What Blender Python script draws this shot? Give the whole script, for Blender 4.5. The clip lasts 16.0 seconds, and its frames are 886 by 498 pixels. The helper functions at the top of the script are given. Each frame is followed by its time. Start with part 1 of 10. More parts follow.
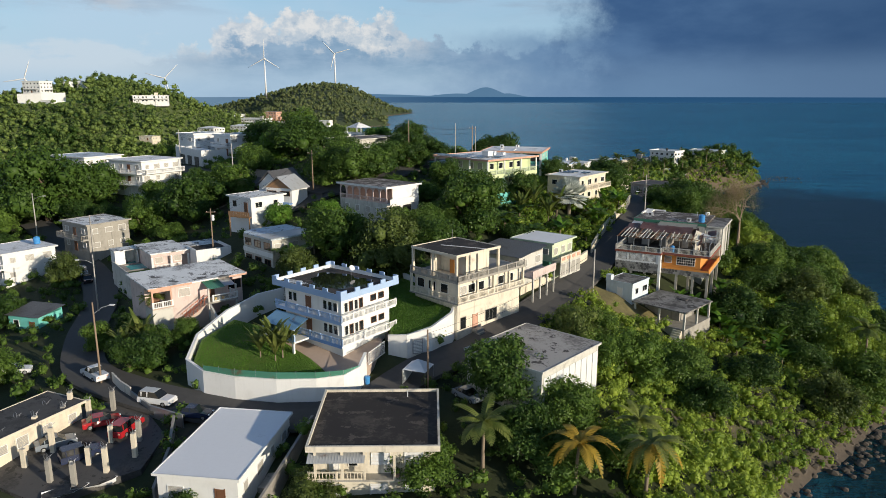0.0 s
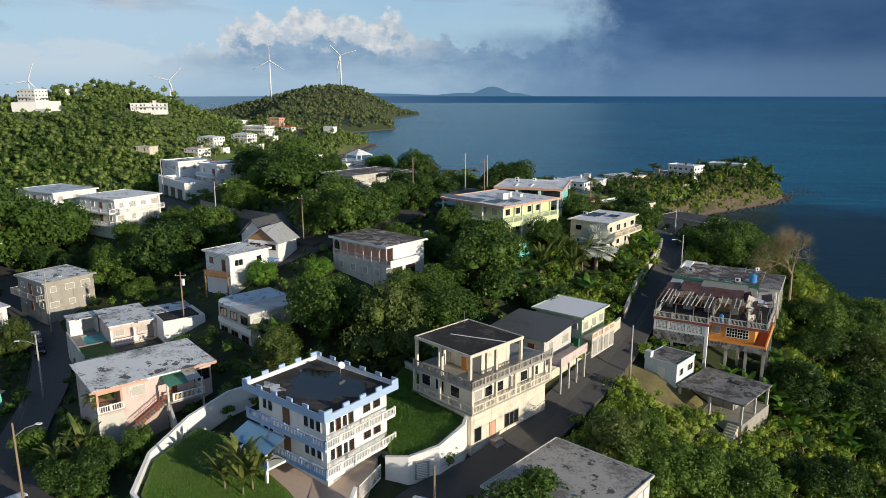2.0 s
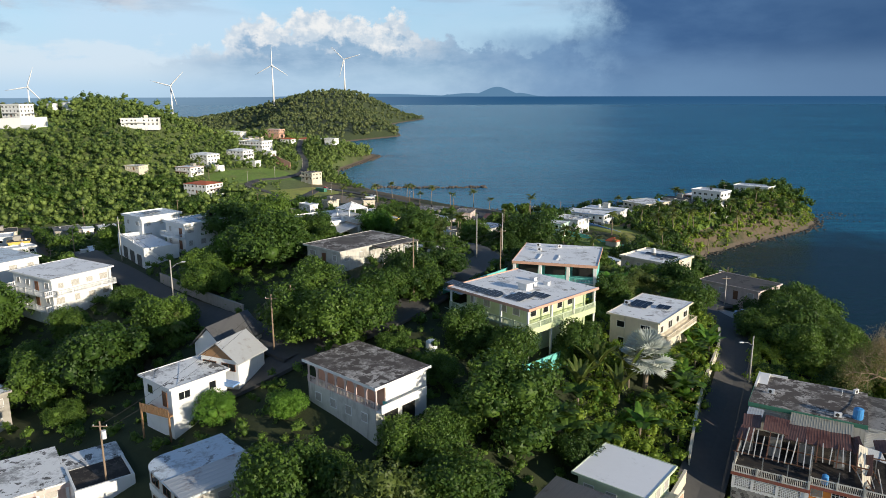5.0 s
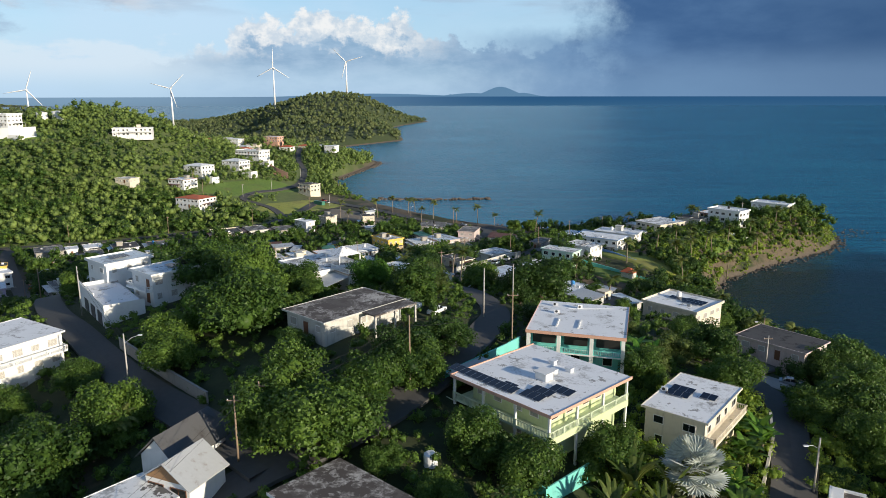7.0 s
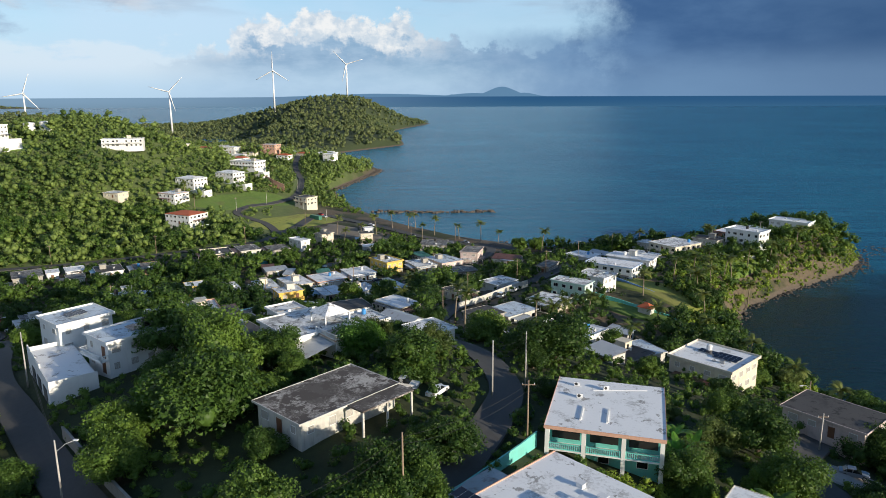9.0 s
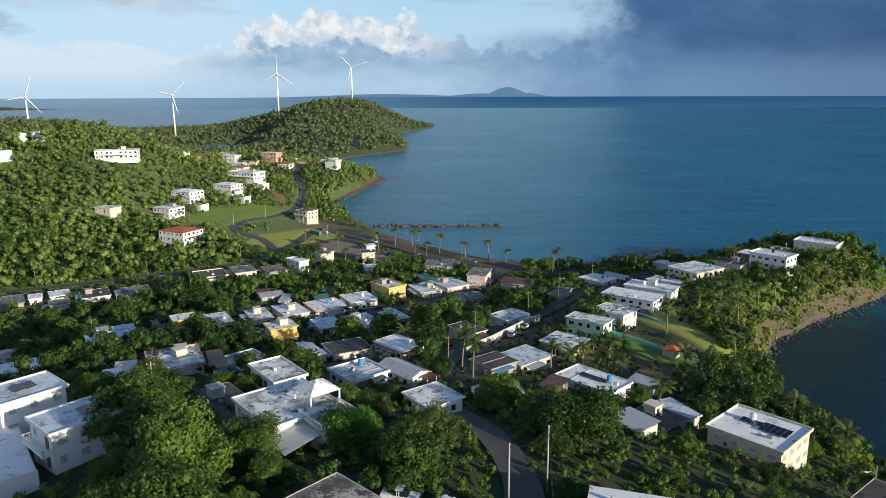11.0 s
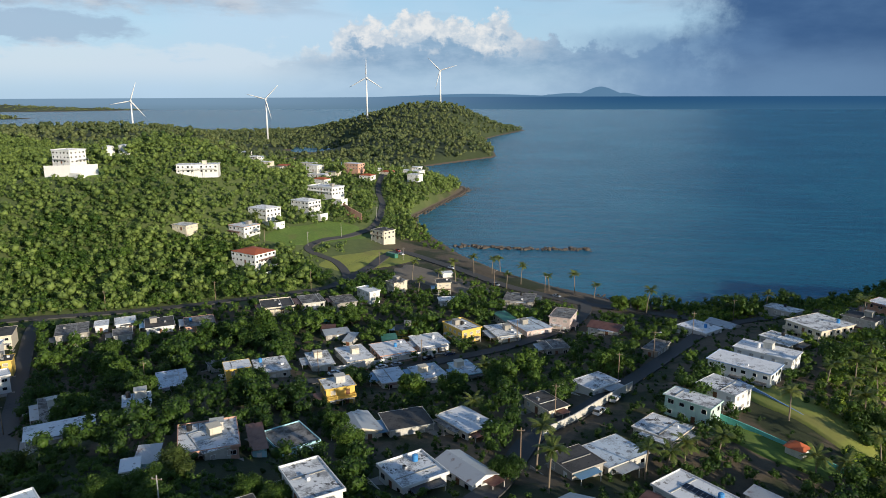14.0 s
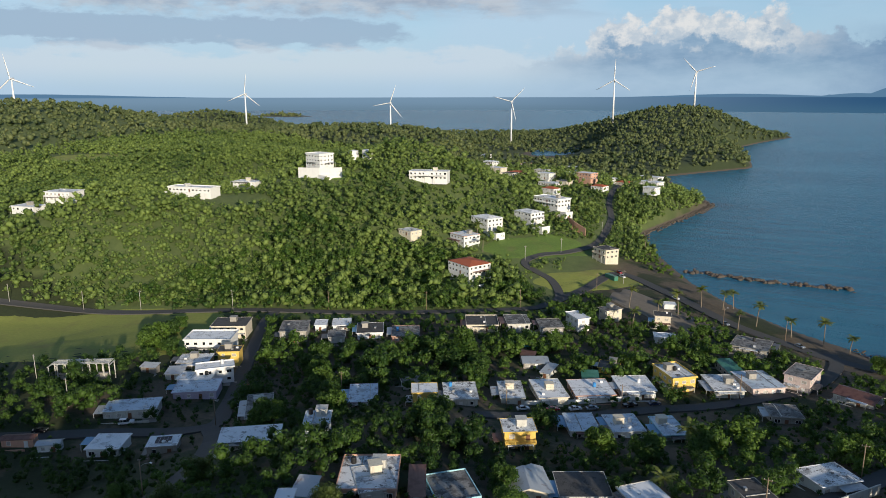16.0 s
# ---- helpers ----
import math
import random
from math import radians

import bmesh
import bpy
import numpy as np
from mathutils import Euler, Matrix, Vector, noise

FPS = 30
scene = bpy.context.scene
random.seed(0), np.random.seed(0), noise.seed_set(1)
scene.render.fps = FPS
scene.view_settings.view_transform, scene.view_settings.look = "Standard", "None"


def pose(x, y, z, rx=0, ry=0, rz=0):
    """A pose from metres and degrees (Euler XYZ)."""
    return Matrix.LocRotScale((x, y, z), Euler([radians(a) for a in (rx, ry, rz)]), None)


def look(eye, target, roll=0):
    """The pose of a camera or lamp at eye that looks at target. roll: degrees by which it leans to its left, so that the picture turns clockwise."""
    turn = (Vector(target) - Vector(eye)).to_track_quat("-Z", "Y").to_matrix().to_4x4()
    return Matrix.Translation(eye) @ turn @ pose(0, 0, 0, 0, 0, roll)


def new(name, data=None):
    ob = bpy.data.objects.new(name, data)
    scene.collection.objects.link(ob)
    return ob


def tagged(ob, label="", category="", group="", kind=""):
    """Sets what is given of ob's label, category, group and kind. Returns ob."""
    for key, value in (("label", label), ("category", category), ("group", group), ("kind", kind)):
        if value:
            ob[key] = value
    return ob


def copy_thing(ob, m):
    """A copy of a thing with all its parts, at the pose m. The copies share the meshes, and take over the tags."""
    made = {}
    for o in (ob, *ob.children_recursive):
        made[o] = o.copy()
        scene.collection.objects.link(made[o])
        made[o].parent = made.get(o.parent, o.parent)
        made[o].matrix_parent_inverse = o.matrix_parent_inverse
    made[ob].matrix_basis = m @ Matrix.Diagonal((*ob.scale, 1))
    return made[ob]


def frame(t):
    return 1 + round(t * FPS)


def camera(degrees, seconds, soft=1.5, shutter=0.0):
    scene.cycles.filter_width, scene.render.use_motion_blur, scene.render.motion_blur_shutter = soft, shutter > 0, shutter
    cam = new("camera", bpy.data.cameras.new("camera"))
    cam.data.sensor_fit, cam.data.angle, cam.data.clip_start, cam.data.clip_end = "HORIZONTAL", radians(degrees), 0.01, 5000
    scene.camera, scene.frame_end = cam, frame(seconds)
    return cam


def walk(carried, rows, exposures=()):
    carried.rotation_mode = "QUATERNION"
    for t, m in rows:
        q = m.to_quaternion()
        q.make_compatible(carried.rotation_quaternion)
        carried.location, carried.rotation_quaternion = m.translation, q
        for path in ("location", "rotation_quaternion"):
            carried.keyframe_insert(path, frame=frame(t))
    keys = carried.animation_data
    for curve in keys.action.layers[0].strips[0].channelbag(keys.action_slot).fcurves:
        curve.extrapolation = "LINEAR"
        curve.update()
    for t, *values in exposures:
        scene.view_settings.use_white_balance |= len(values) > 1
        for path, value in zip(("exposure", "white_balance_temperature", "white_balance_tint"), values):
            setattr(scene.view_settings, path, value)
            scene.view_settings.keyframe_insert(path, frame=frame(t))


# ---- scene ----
cam = camera(65.2, 16.0, soft=0.5)
PATH = [
    (0, (0.081, -1.131, 57.266), (0.08, 0.821, 56.83), 0.0),
    (0.5, (-0.007, 4.2, 58.98), (-0.014, 6.151, 58.543), 0.0),
    (1, (-0.135, 9.492, 60.693), (-0.148, 11.443, 60.256), 0.0),
    (1.5, (-0.286, 14.753, 62.405), (-0.302, 16.705, 61.968), -0.0),
    (2, (-0.446, 19.99, 64.114), (-0.465, 21.942, 63.676), -0.0),
    (2.5, (-0.604, 25.209, 65.817), (-0.626, 27.161, 65.38), -0.0),
    (3, (-0.752, 30.415, 67.515), (-0.778, 32.367, 67.078), -0.0),
    (3.5, (-0.886, 35.613, 69.206), (-0.914, 37.564, 68.769), -0.0),
    (4, (-1.002, 40.807, 70.89), (-1.033, 42.758, 70.452), -0.0),
    (4.5, (-1.102, 46.0, 72.564), (-1.134, 47.952, 72.127), -0.1),
    (7, (-1.448, 72.048, 80.799), (-1.49, 73.999, 80.362), -0.1),
    (7.5, (-1.522, 77.282, 82.418), (-1.566, 79.233, 81.981), -0.1),
    (8, (-1.609, 82.524, 84.027), (-1.654, 84.476, 83.591), -0.2),
    (8.5, (-1.712, 87.774, 85.629), (-1.758, 89.726, 85.193), -0.2),
    (9, (-1.832, 93.03, 87.224), (-1.879, 94.981, 86.787), -0.2),
    (11.5, (-2.486, 119.292, 95.125), (-2.555, 121.243, 94.689), -0.2),
    (12, (-2.521, 124.514, 96.702), (-2.597, 126.464, 96.265), -0.2),
    (12.5, (-2.46, 129.712, 98.281), (-2.542, 131.662, 97.844), -0.2),
    (13, (-2.258, 134.882, 99.865), (-2.353, 136.831, 99.428), -0.2),
    (13.5, (-1.863, 140.016, 101.456), (-2.035, 141.96, 101.019), -0.2),
    (14, (-1.211, 145.106, 103.056), (-1.521, 147.033, 102.62), -0.2),
    (14.5, (-0.227, 150.144, 104.669), (-0.763, 152.021, 104.233), -0.2),
    (15, (1.179, 155.123, 106.297), (0.454, 156.935, 105.861), -0.2),
    (15.5, (3.109, 160.031, 107.942), (2.25, 161.784, 107.507), -0.1),
    (16, (5.681, 164.86, 109.609), (4.728, 166.564, 109.174), -0.1),
]
walk(cam, [(t, look(eye, target, roll)) for t, eye, target, roll in PATH],
     exposures=[(0, -0.02), (1, -0.08), (3, 0.02), (5, 0.22), (9, 0.25), (12.5, 0.22), (14.5, 0.08), (16, 0.0)])


# ---- daylight: low sun behind the camera's right shoulder, broken cloud ----
SUN_TO = Vector((0.80, -0.60, 0.222)).normalized()
sun = new("sun", bpy.data.lights.new("sun", "SUN"))
sun.data.energy, sun.data.angle, sun.data.color = 5.0, radians(0.6), (1.0, 0.88, 0.70)
sun.matrix_world = look(SUN_TO * 900, (0, 0, 0))


class Nodes:
    """Small helper to write node trees in one line a node."""

    def __init__(self, tree):
        self.tree = tree
        tree.nodes.clear()

    def put(self, kind, inputs=(), **settings):
        node = self.tree.nodes.new(kind)
        for key, value in settings.items():
            setattr(node, key, value)
        for key, value in dict(inputs).items():
            if isinstance(value, bpy.types.NodeSocket):
                self.tree.links.new(value, node.inputs[key])
            else:
                node.inputs[key].default_value = value
        return node

    def maths(self, op, a, b=0.0, c=0.0, clamp=False):
        return self.put("ShaderNodeMath", {0: a, 1: b, 2: c}, operation=op, use_clamp=clamp).outputs[0]

    def mix(self, fac, a, b, blend="MIX"):
        return self.put("ShaderNodeMix", {0: fac, 6: a, 7: b}, data_type="RGBA", blend_type=blend).outputs[2]

    def noise(self, vector, scale, detail=4.0, rough=0.55, out=0):
        return self.put("ShaderNodeTexNoise", {"Vector": vector, "Scale": scale, "Detail": detail, "Roughness": rough}).outputs[out]

    def ramp(self, fac, stops):
        node = self.put("ShaderNodeValToRGB", {0: fac})
        ramp = node.color_ramp
        while len(ramp.elements) < len(stops):
            ramp.elements.new(0.5)
        for el, (pos, col) in zip(ramp.elements, stops):
            el.position, el.color = pos, (*col, 1) if len(col) == 3 else col
        return node.outputs[0]

    def step(self, value, lo, hi):
        node = self.put("ShaderNodeMapRange", {0: value, 1: lo, 2: hi, 3: 0.0, 4: 1.0}, interpolation_type="SMOOTHSTEP")
        return node.outputs[0]


world = bpy.data.worlds.new("sky")
scene.world = world
world.use_nodes = True
N = Nodes(world.node_tree)
way = N.put("ShaderNodeTexCoord").outputs["Generated"]
xyz = N.put("ShaderNodeSeparateXYZ", {0: way})
azim = N.maths("ARCTAN2", xyz.outputs[0], xyz.outputs[1])
elev = N.maths("ARCSINE", xyz.outputs[2])
sky = N.put("ShaderNodeTexSky", sky_type="NISHITA", sun_disc=False, sun_elevation=radians(12.5), sun_rotation=radians(127),
            altitude=60.0, air_density=1.0, dust_density=0.6, ozone_density=2.0).outputs[0]
sky = N.mix(N.maths("MULTIPLY", N.step(elev, 0.50, 0.12), 0.55), sky, (0.34 * 7.2, 0.58 * 7.2, 0.86 * 7.2, 1))
sky = N.mix(N.maths("MULTIPLY", N.step(elev, 0.14, 0.70), 0.72), sky, (0.060 * 7.2, 0.150 * 7.2, 0.330 * 7.2, 1))
flat = N.put("ShaderNodeCombineXYZ", {0: N.maths("MULTIPLY", azim, 1.0), 1: N.maths("MULTIPLY", elev, 2.6), 2: 0.0}).outputs[0]
puffs = N.noise(flat, 7.0, 9.0, 0.62)
broad = N.noise(flat, 2.2, 5.0, 0.5)
fine = N.noise(flat, 20.0, 6.0, 0.6)
K = 7.2
# veil of pale high cloud over the whole sky
veil = N.step(N.maths("ADD", broad, N.maths("MULTIPLY", N.maths("SUBTRACT", puffs, 0.5), 0.5)), 0.34, 0.72)
veil = N.maths("MULTIPLY", N.maths("MULTIPLY", veil, N.step(azim, 0.55, -0.35)), N.step(elev, 0.9, 0.15))
col = N.mix(N.maths("MULTIPLY", veil, 0.55), sky, (0.56 * K, 0.69 * K, 0.84 * K, 1))
# pale haze towards the horizon, away from the squall
col = N.mix(N.maths("MULTIPLY", N.step(elev, 0.16, 0.0), 0.60), col, (0.43 * K, 0.63 * K, 0.84 * K, 1))
# thin grey streaks above
streak = N.put("ShaderNodeCombineXYZ", {0: N.maths("MULTIPLY", azim, 1.0), 1: N.maths("MULTIPLY", elev, 7.0), 2: 3.0}).outputs[0]
grey = N.step(N.noise(streak, 4.2, 8.0, 0.58), 0.47, 0.60)
grey = N.maths("MULTIPLY", grey, N.maths("MULTIPLY", N.step(elev, 0.090, 0.135), N.step(elev, 0.6, 0.25)))
col = N.mix(N.maths("MULTIPLY", grey, 0.62), col, (0.33 * K, 0.42 * K, 0.54 * K, 1))
rag = N.maths("SUBTRACT", N.noise(flat, 11.0, 10.0, 0.62), 0.5)
tuft = N.maths("SUBTRACT", N.noise(flat, 30.0, 8.0, 0.62), 0.5)
# lilac-grey deck and blue-grey shelf of cloud over the land to the west
deck = N.step(N.maths("MULTIPLY_ADD", rag, 0.11, elev), 0.098, 0.122)
deck = N.maths("MULTIPLY", deck, N.maths("MULTIPLY", N.step(N.maths("MULTIPLY_ADD", rag, 0.25, azim), -0.30, -0.44), N.step(elev, 0.9, 0.3)))
col = N.mix(N.maths("MULTIPLY", deck, 0.72), col, N.mix(N.step(fine, 0.35, 0.65), (0.34 * K, 0.41 * K, 0.52 * K, 1), (0.56 * K, 0.59 * K, 0.64 * K, 1)))
shelf = N.maths("DIVIDE", N.maths("SUBTRACT", N.maths("MULTIPLY_ADD", rag, 0.05, elev), 0.082), 0.021)
shelf = N.maths("POWER", 2.718, N.maths("MULTIPLY", N.maths("MULTIPLY", shelf, shelf), -1.0))
shelf = N.step(N.maths("MULTIPLY_ADD", tuft, 0.8, N.maths("MULTIPLY", shelf, N.step(azim, -0.46, -0.66))), 0.34, 0.66)
col = N.mix(N.maths("MULTIPLY", shelf, 0.62), col, (0.31 * K, 0.42 * K, 0.57 * K, 1))
# small pale heads low over the western horizon
low = N.step(N.maths("MULTIPLY_ADD", rag, 0.10, N.maths("MULTIPLY", elev, -1.0)), -0.066, -0.050)
low = N.maths("MULTIPLY", low, N.maths("MULTIPLY", N.step(azim, -0.22, -0.42), N.step(elev, 0.006, 0.040)))
col = N.mix(N.maths("MULTIPLY", low, 0.42), col, (0.74 * K, 0.78 * K, 0.82 * K, 1))


def head(az, wide, tall):
    """One rounded tower of the cumulus: height of its top over the horizon."""
    t = N.maths("DIVIDE", N.maths("SUBTRACT", azim, az), wide)
    return N.maths("MULTIPLY_ADD", N.maths("MULTIPLY", t, t), -0.018, tall)


# bank of blue-grey cloud low over the far shore, with lit cumulus heads
even = N.put("ShaderNodeCombineXYZ", {0: azim, 1: N.maths("MULTIPLY", elev, 1.15), 2: 5.0}).outputs[0]
rag = N.maths("SUBTRACT", N.noise(even, 17.0, 9.0, 0.60), 0.5)
tuft = N.maths("SUBTRACT", N.noise(even, 52.0, 7.0, 0.62), 0.5)
top = head(-0.195, 0.075, 0.100)
for az, wide, tall in ((-0.262, 0.034, 0.106), (-0.185, 0.036, 0.113), (-0.140, 0.026, 0.108), (-0.086, 0.034, 0.104), (-0.335, 0.055, 0.060), (-0.020, 0.050, 0.084),
                       (0.045, 0.060, 0.070), (0.120, 0.080, 0.062), (-0.420, 0.060, 0.036)):
    top = N.maths("MAXIMUM", top, head(az, wide, tall))
top = N.maths("ADD", top, N.maths("MULTIPLY_ADD", rag, 0.105, N.maths("MULTIPLY", tuft, 0.040)))
gap = N.maths("SUBTRACT", top, elev)
bank = N.step(gap, -0.003, 0.009)
lit = N.maths("MULTIPLY_ADD", N.maths("SUBTRACT", N.noise(even, 24.0, 8.0, 0.62), 0.5), -0.21, gap)
heads = N.maths("MULTIPLY", N.step(lit, 0.058, 0.024), N.maths("MULTIPLY", N.step(azim, 0.02, -0.10), N.step(elev, 0.036, 0.066)))
shade = N.mix(N.step(fine, 0.35, 0.65), (0.190 * K, 0.320 * K, 0.490 * K, 1), (0.300 * K, 0.430 * K, 0.590 * K, 1))
bankcol = N.mix(heads, shade, N.mix(N.step(tuft, -0.12, 0.14), (0.56 * K, 0.62 * K, 0.69 * K, 1), (0.88 * K, 0.85 * K, 0.82 * K, 1)))
fade = N.maths("MULTIPLY", N.maths("MULTIPLY_ADD", N.step(elev, 0.012, 0.050), 0.52, 0.28), N.step(azim, -0.46, -0.26))
col = N.mix(N.maths("MULTIPLY", bank, fade), col, bankcol)
# squall cloud, dark blue, over the open sea, with a torn near edge
edge = N.maths("ADD", azim, N.maths("MULTIPLY_ADD", rag, 0.16, N.maths("MULTIPLY", tuft, 0.05)))
skirt = N.maths("MULTIPLY", N.step(edge, -0.06, 0.17), N.step(N.maths("MULTIPLY_ADD", rag, 0.05, elev), 0.092, 0.066))
col = N.mix(N.maths("MULTIPLY", skirt, N.maths("MULTIPLY", N.step(azim, 1.9, 1.2), 0.80)), col, (0.134 * K, 0.250 * K, 0.432 * K, 1))
squall = N.maths("MULTIPLY", N.step(edge, 0.145, 0.240), N.maths("MULTIPLY_ADD", N.step(elev, 0.02, 0.075), 0.45, 0.55))
dark = N.mix(N.step(N.noise(flat, 4.6, 8.0, 0.58), 0.34, 0.66), (0.048 * K, 0.116 * K, 0.258 * K, 1), (0.092 * K, 0.186 * K, 0.352 * K, 1))
dark = N.mix(N.maths("MULTIPLY", N.step(elev, 0.040, 0.0), 0.60), dark, (0.120 * K, 0.235 * K, 0.395 * K, 1))
dark = N.mix(N.maths("MULTIPLY", N.step(azim, 0.22, 0.58), 0.70), dark, (0.029 * K, 0.076 * K, 0.176 * K, 1))
col = N.mix(N.maths("MULTIPLY", squall, N.step(azim, 1.9, 1.2)), col, dark)
# islands and far shores on the horizon, haze put into their flat blue
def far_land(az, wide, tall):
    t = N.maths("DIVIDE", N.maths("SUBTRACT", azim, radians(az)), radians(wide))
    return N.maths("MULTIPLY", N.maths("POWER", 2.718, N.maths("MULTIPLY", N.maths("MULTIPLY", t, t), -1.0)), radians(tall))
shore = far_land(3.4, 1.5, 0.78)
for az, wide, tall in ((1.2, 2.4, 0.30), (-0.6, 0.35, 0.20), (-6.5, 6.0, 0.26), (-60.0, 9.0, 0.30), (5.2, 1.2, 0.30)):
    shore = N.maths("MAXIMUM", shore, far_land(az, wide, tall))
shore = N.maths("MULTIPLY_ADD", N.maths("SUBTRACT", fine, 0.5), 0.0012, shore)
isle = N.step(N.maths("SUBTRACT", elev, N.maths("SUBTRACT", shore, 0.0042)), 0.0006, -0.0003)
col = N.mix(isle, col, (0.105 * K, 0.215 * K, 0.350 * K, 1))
# the sea goes on to the horizon past the last of the water sheet
deep = N.mix(N.step(azim, -0.50, 0.12), (0.190 * K, 0.305 * K, 0.430 * K, 1), (0.024 * K, 0.090 * K, 0.200 * K, 1))
near = N.mix(N.step(azim, -0.50, 0.12), (0.150 * K, 0.245 * K, 0.335 * K, 1), (0.044 * K, 0.128 * K, 0.228 * K, 1))
deep = N.mix(N.step(elev, -0.006, -0.024), deep, near)
col = N.mix(N.step(elev, -0.0032, -0.0042), col, deep)
N.put("ShaderNodeOutputWorld", {0: N.put("ShaderNodeBackground", {0: col, 1: 0.13}).outputs[0]})

# ---- materials ----
def material(name):
    m = bpy.data.materials.new(name)
    m.use_nodes = True
    n = Nodes(m.node_tree)
    n.obj = n.put("ShaderNodeTexCoord").outputs["Object"]
    n.pos = n.put("ShaderNodeNewGeometry").outputs["Position"]
    n.rnd = n.put("ShaderNodeObjectInfo").outputs["Random"]
    return m, n


def finish(n, color, rough=0.8, bump=None, strength=0.3, distance=0.05, **more):
    ins = {"Base Color": color, "Roughness": rough, **more}
    if bump is not None:
        ins["Normal"] = n.put("ShaderNodeBump", {"Strength": strength, "Distance": distance, "Height": bump}).outputs[0]
    bsdf = n.put("ShaderNodeBsdfPrincipled", ins)
    n.put("ShaderNodeOutputMaterial", {0: bsdf.outputs[0]})


def rgb(c):
    return (*c, 1.0)


def paint(name, color, grime=0.35, dirt=(0.16, 0.14, 0.11)):
    """House paint on concrete: grain, blotches, and runs of grime down the wall."""
    m, n = material(name)
    run = n.put("ShaderNodeMapping", {"Vector": n.pos, "Scale": (1.6, 1.6, 0.16)}).outputs[0]
    streak = n.step(n.noise(run, 1.0, 6.0, 0.65), 0.50, 0.80)
    blot = n.step(n.noise(n.pos, 0.55, 5.0, 0.6), 0.48, 0.78)
    worn = n.maths("MAXIMUM", n.maths("MULTIPLY", streak, grime), n.maths("MULTIPLY", blot, grime * 0.8))
    grain = n.noise(n.pos, 9.0, 3.0)
    base = n.mix(n.maths("MULTIPLY", grain, 0.16), rgb(color), rgb(tuple(c * 0.75 for c in color)))
    finish(n, n.mix(worn, base, rgb(dirt)), 0.75, grain, 0.15, 0.02)
    return m


def roof_paint(name, color, stain, amount=0.5, rough=0.75, scale=0.28):
    """Flat roof: sealing paint with mildew and ponding stains of their own shapes."""
    m, n = material(name)
    spot = n.put("ShaderNodeVectorMath", {0: n.pos, 1: n.put("ShaderNodeCombineXYZ", {0: n.maths("MULTIPLY", n.rnd, 37.0)}).outputs[0]}, operation="ADD").outputs[0]
    big = n.noise(spot, scale, 7.0, 0.62)
    small = n.noise(spot, 2.4, 5.0, 0.7)
    both = n.maths("MULTIPLY_ADD", n.maths("SUBTRACT", small, 0.5), 0.55, big)
    soot = n.maths("MULTIPLY", n.step(both, 0.64 - 0.30 * amount, 0.80 - 0.20 * amount), min(1.0, 0.35 + amount * 0.5))
    flake = n.noise(spot, 0.55, 9.0, 0.68)
    flake = n.maths("MULTIPLY", n.step(flake, 0.66 - 0.16 * amount, 0.68 - 0.16 * amount), min(0.9, 0.35 + amount))
    worn = n.maths("MAXIMUM", soot, flake)
    tint = n.mix(n.maths("MULTIPLY", small, 0.22), rgb(color), rgb(tuple(c * 0.62 for c in color)))
    finish(n, n.mix(worn, tint, rgb(stain)), rough, small, 0.25, 0.03)
    return m


def metal_roof(name, color, rust=(0.16, 0.07, 0.035), amount=0.3):
    m, n = material(name)
    worn = n.step(n.noise(n.pos, 0.5, 7.0, 0.65), 0.62 - 0.25 * amount, 0.78)
    tint = n.mix(n.maths("MULTIPLY", n.noise(n.pos, 3.0), 0.3), rgb(color), rgb(tuple(c * 0.6 for c in color)))
    finish(n, n.mix(worn, tint, rgb(rust)), 0.45, n.noise(n.pos, 4.0), 0.1, 0.02, Metallic=0.25)
    return m


def leaves(name, dark, light, shine=0.5):
    """Leaf clumps: hue varies leaf by leaf, lobe by lobe and tree by tree."""
    m, n = material(name)
    isl = n.put("ShaderNodeNewGeometry").outputs["Random Per Island"]
    fac = n.maths("MULTIPLY_ADD", n.rnd, 0.34, n.maths("MULTIPLY", isl, 0.50), clamp=True)
    fac = n.maths("MULTIPLY_ADD", n.maths("SUBTRACT", n.noise(n.pos, 0.42, 3.0), 0.5), 0.9, fac, clamp=True)
    fac = n.maths("MULTIPLY_ADD", n.maths("SUBTRACT", n.noise(n.pos, 0.10, 3.0), 0.5), 1.1, fac, clamp=True)
    fac = n.maths("MULTIPLY_ADD", n.maths("SUBTRACT", n.noise(n.pos, 0.014, 3.0), 0.5), 1.2, fac, clamp=True)
    col = n.mix(fac, rgb(dark), rgb(light))
    bsdf = n.put("ShaderNodeBsdfPrincipled", {"Base Color": col, "Roughness": shine, "Specular IOR Level": 0.22})
    # thin leaves let some light through
    trans = n.put("ShaderNodeBsdfTranslucent", {0: n.mix(0.6, col, rgb((light[0] * 1.5, light[1] * 1.4, light[2])))})
    mixer = n.put("ShaderNodeMixShader", {0: 0.22, 1: bsdf.outputs[0], 2: trans.outputs[0]})
    n.put("ShaderNodeOutputMaterial", {0: mixer.outputs[0]})
    return m


def plain(name, color, rough=0.6, vary=0.25, scale=3.0, **more):
    m, n = material(name)
    grain = n.noise(n.pos, scale, 5.0, 0.6)
    finish(n, n.mix(n.maths("MULTIPLY", grain, vary * 2), rgb(color), rgb(tuple(c * 0.5 for c in color))), rough, grain, 0.15, 0.02, **more)
    return m


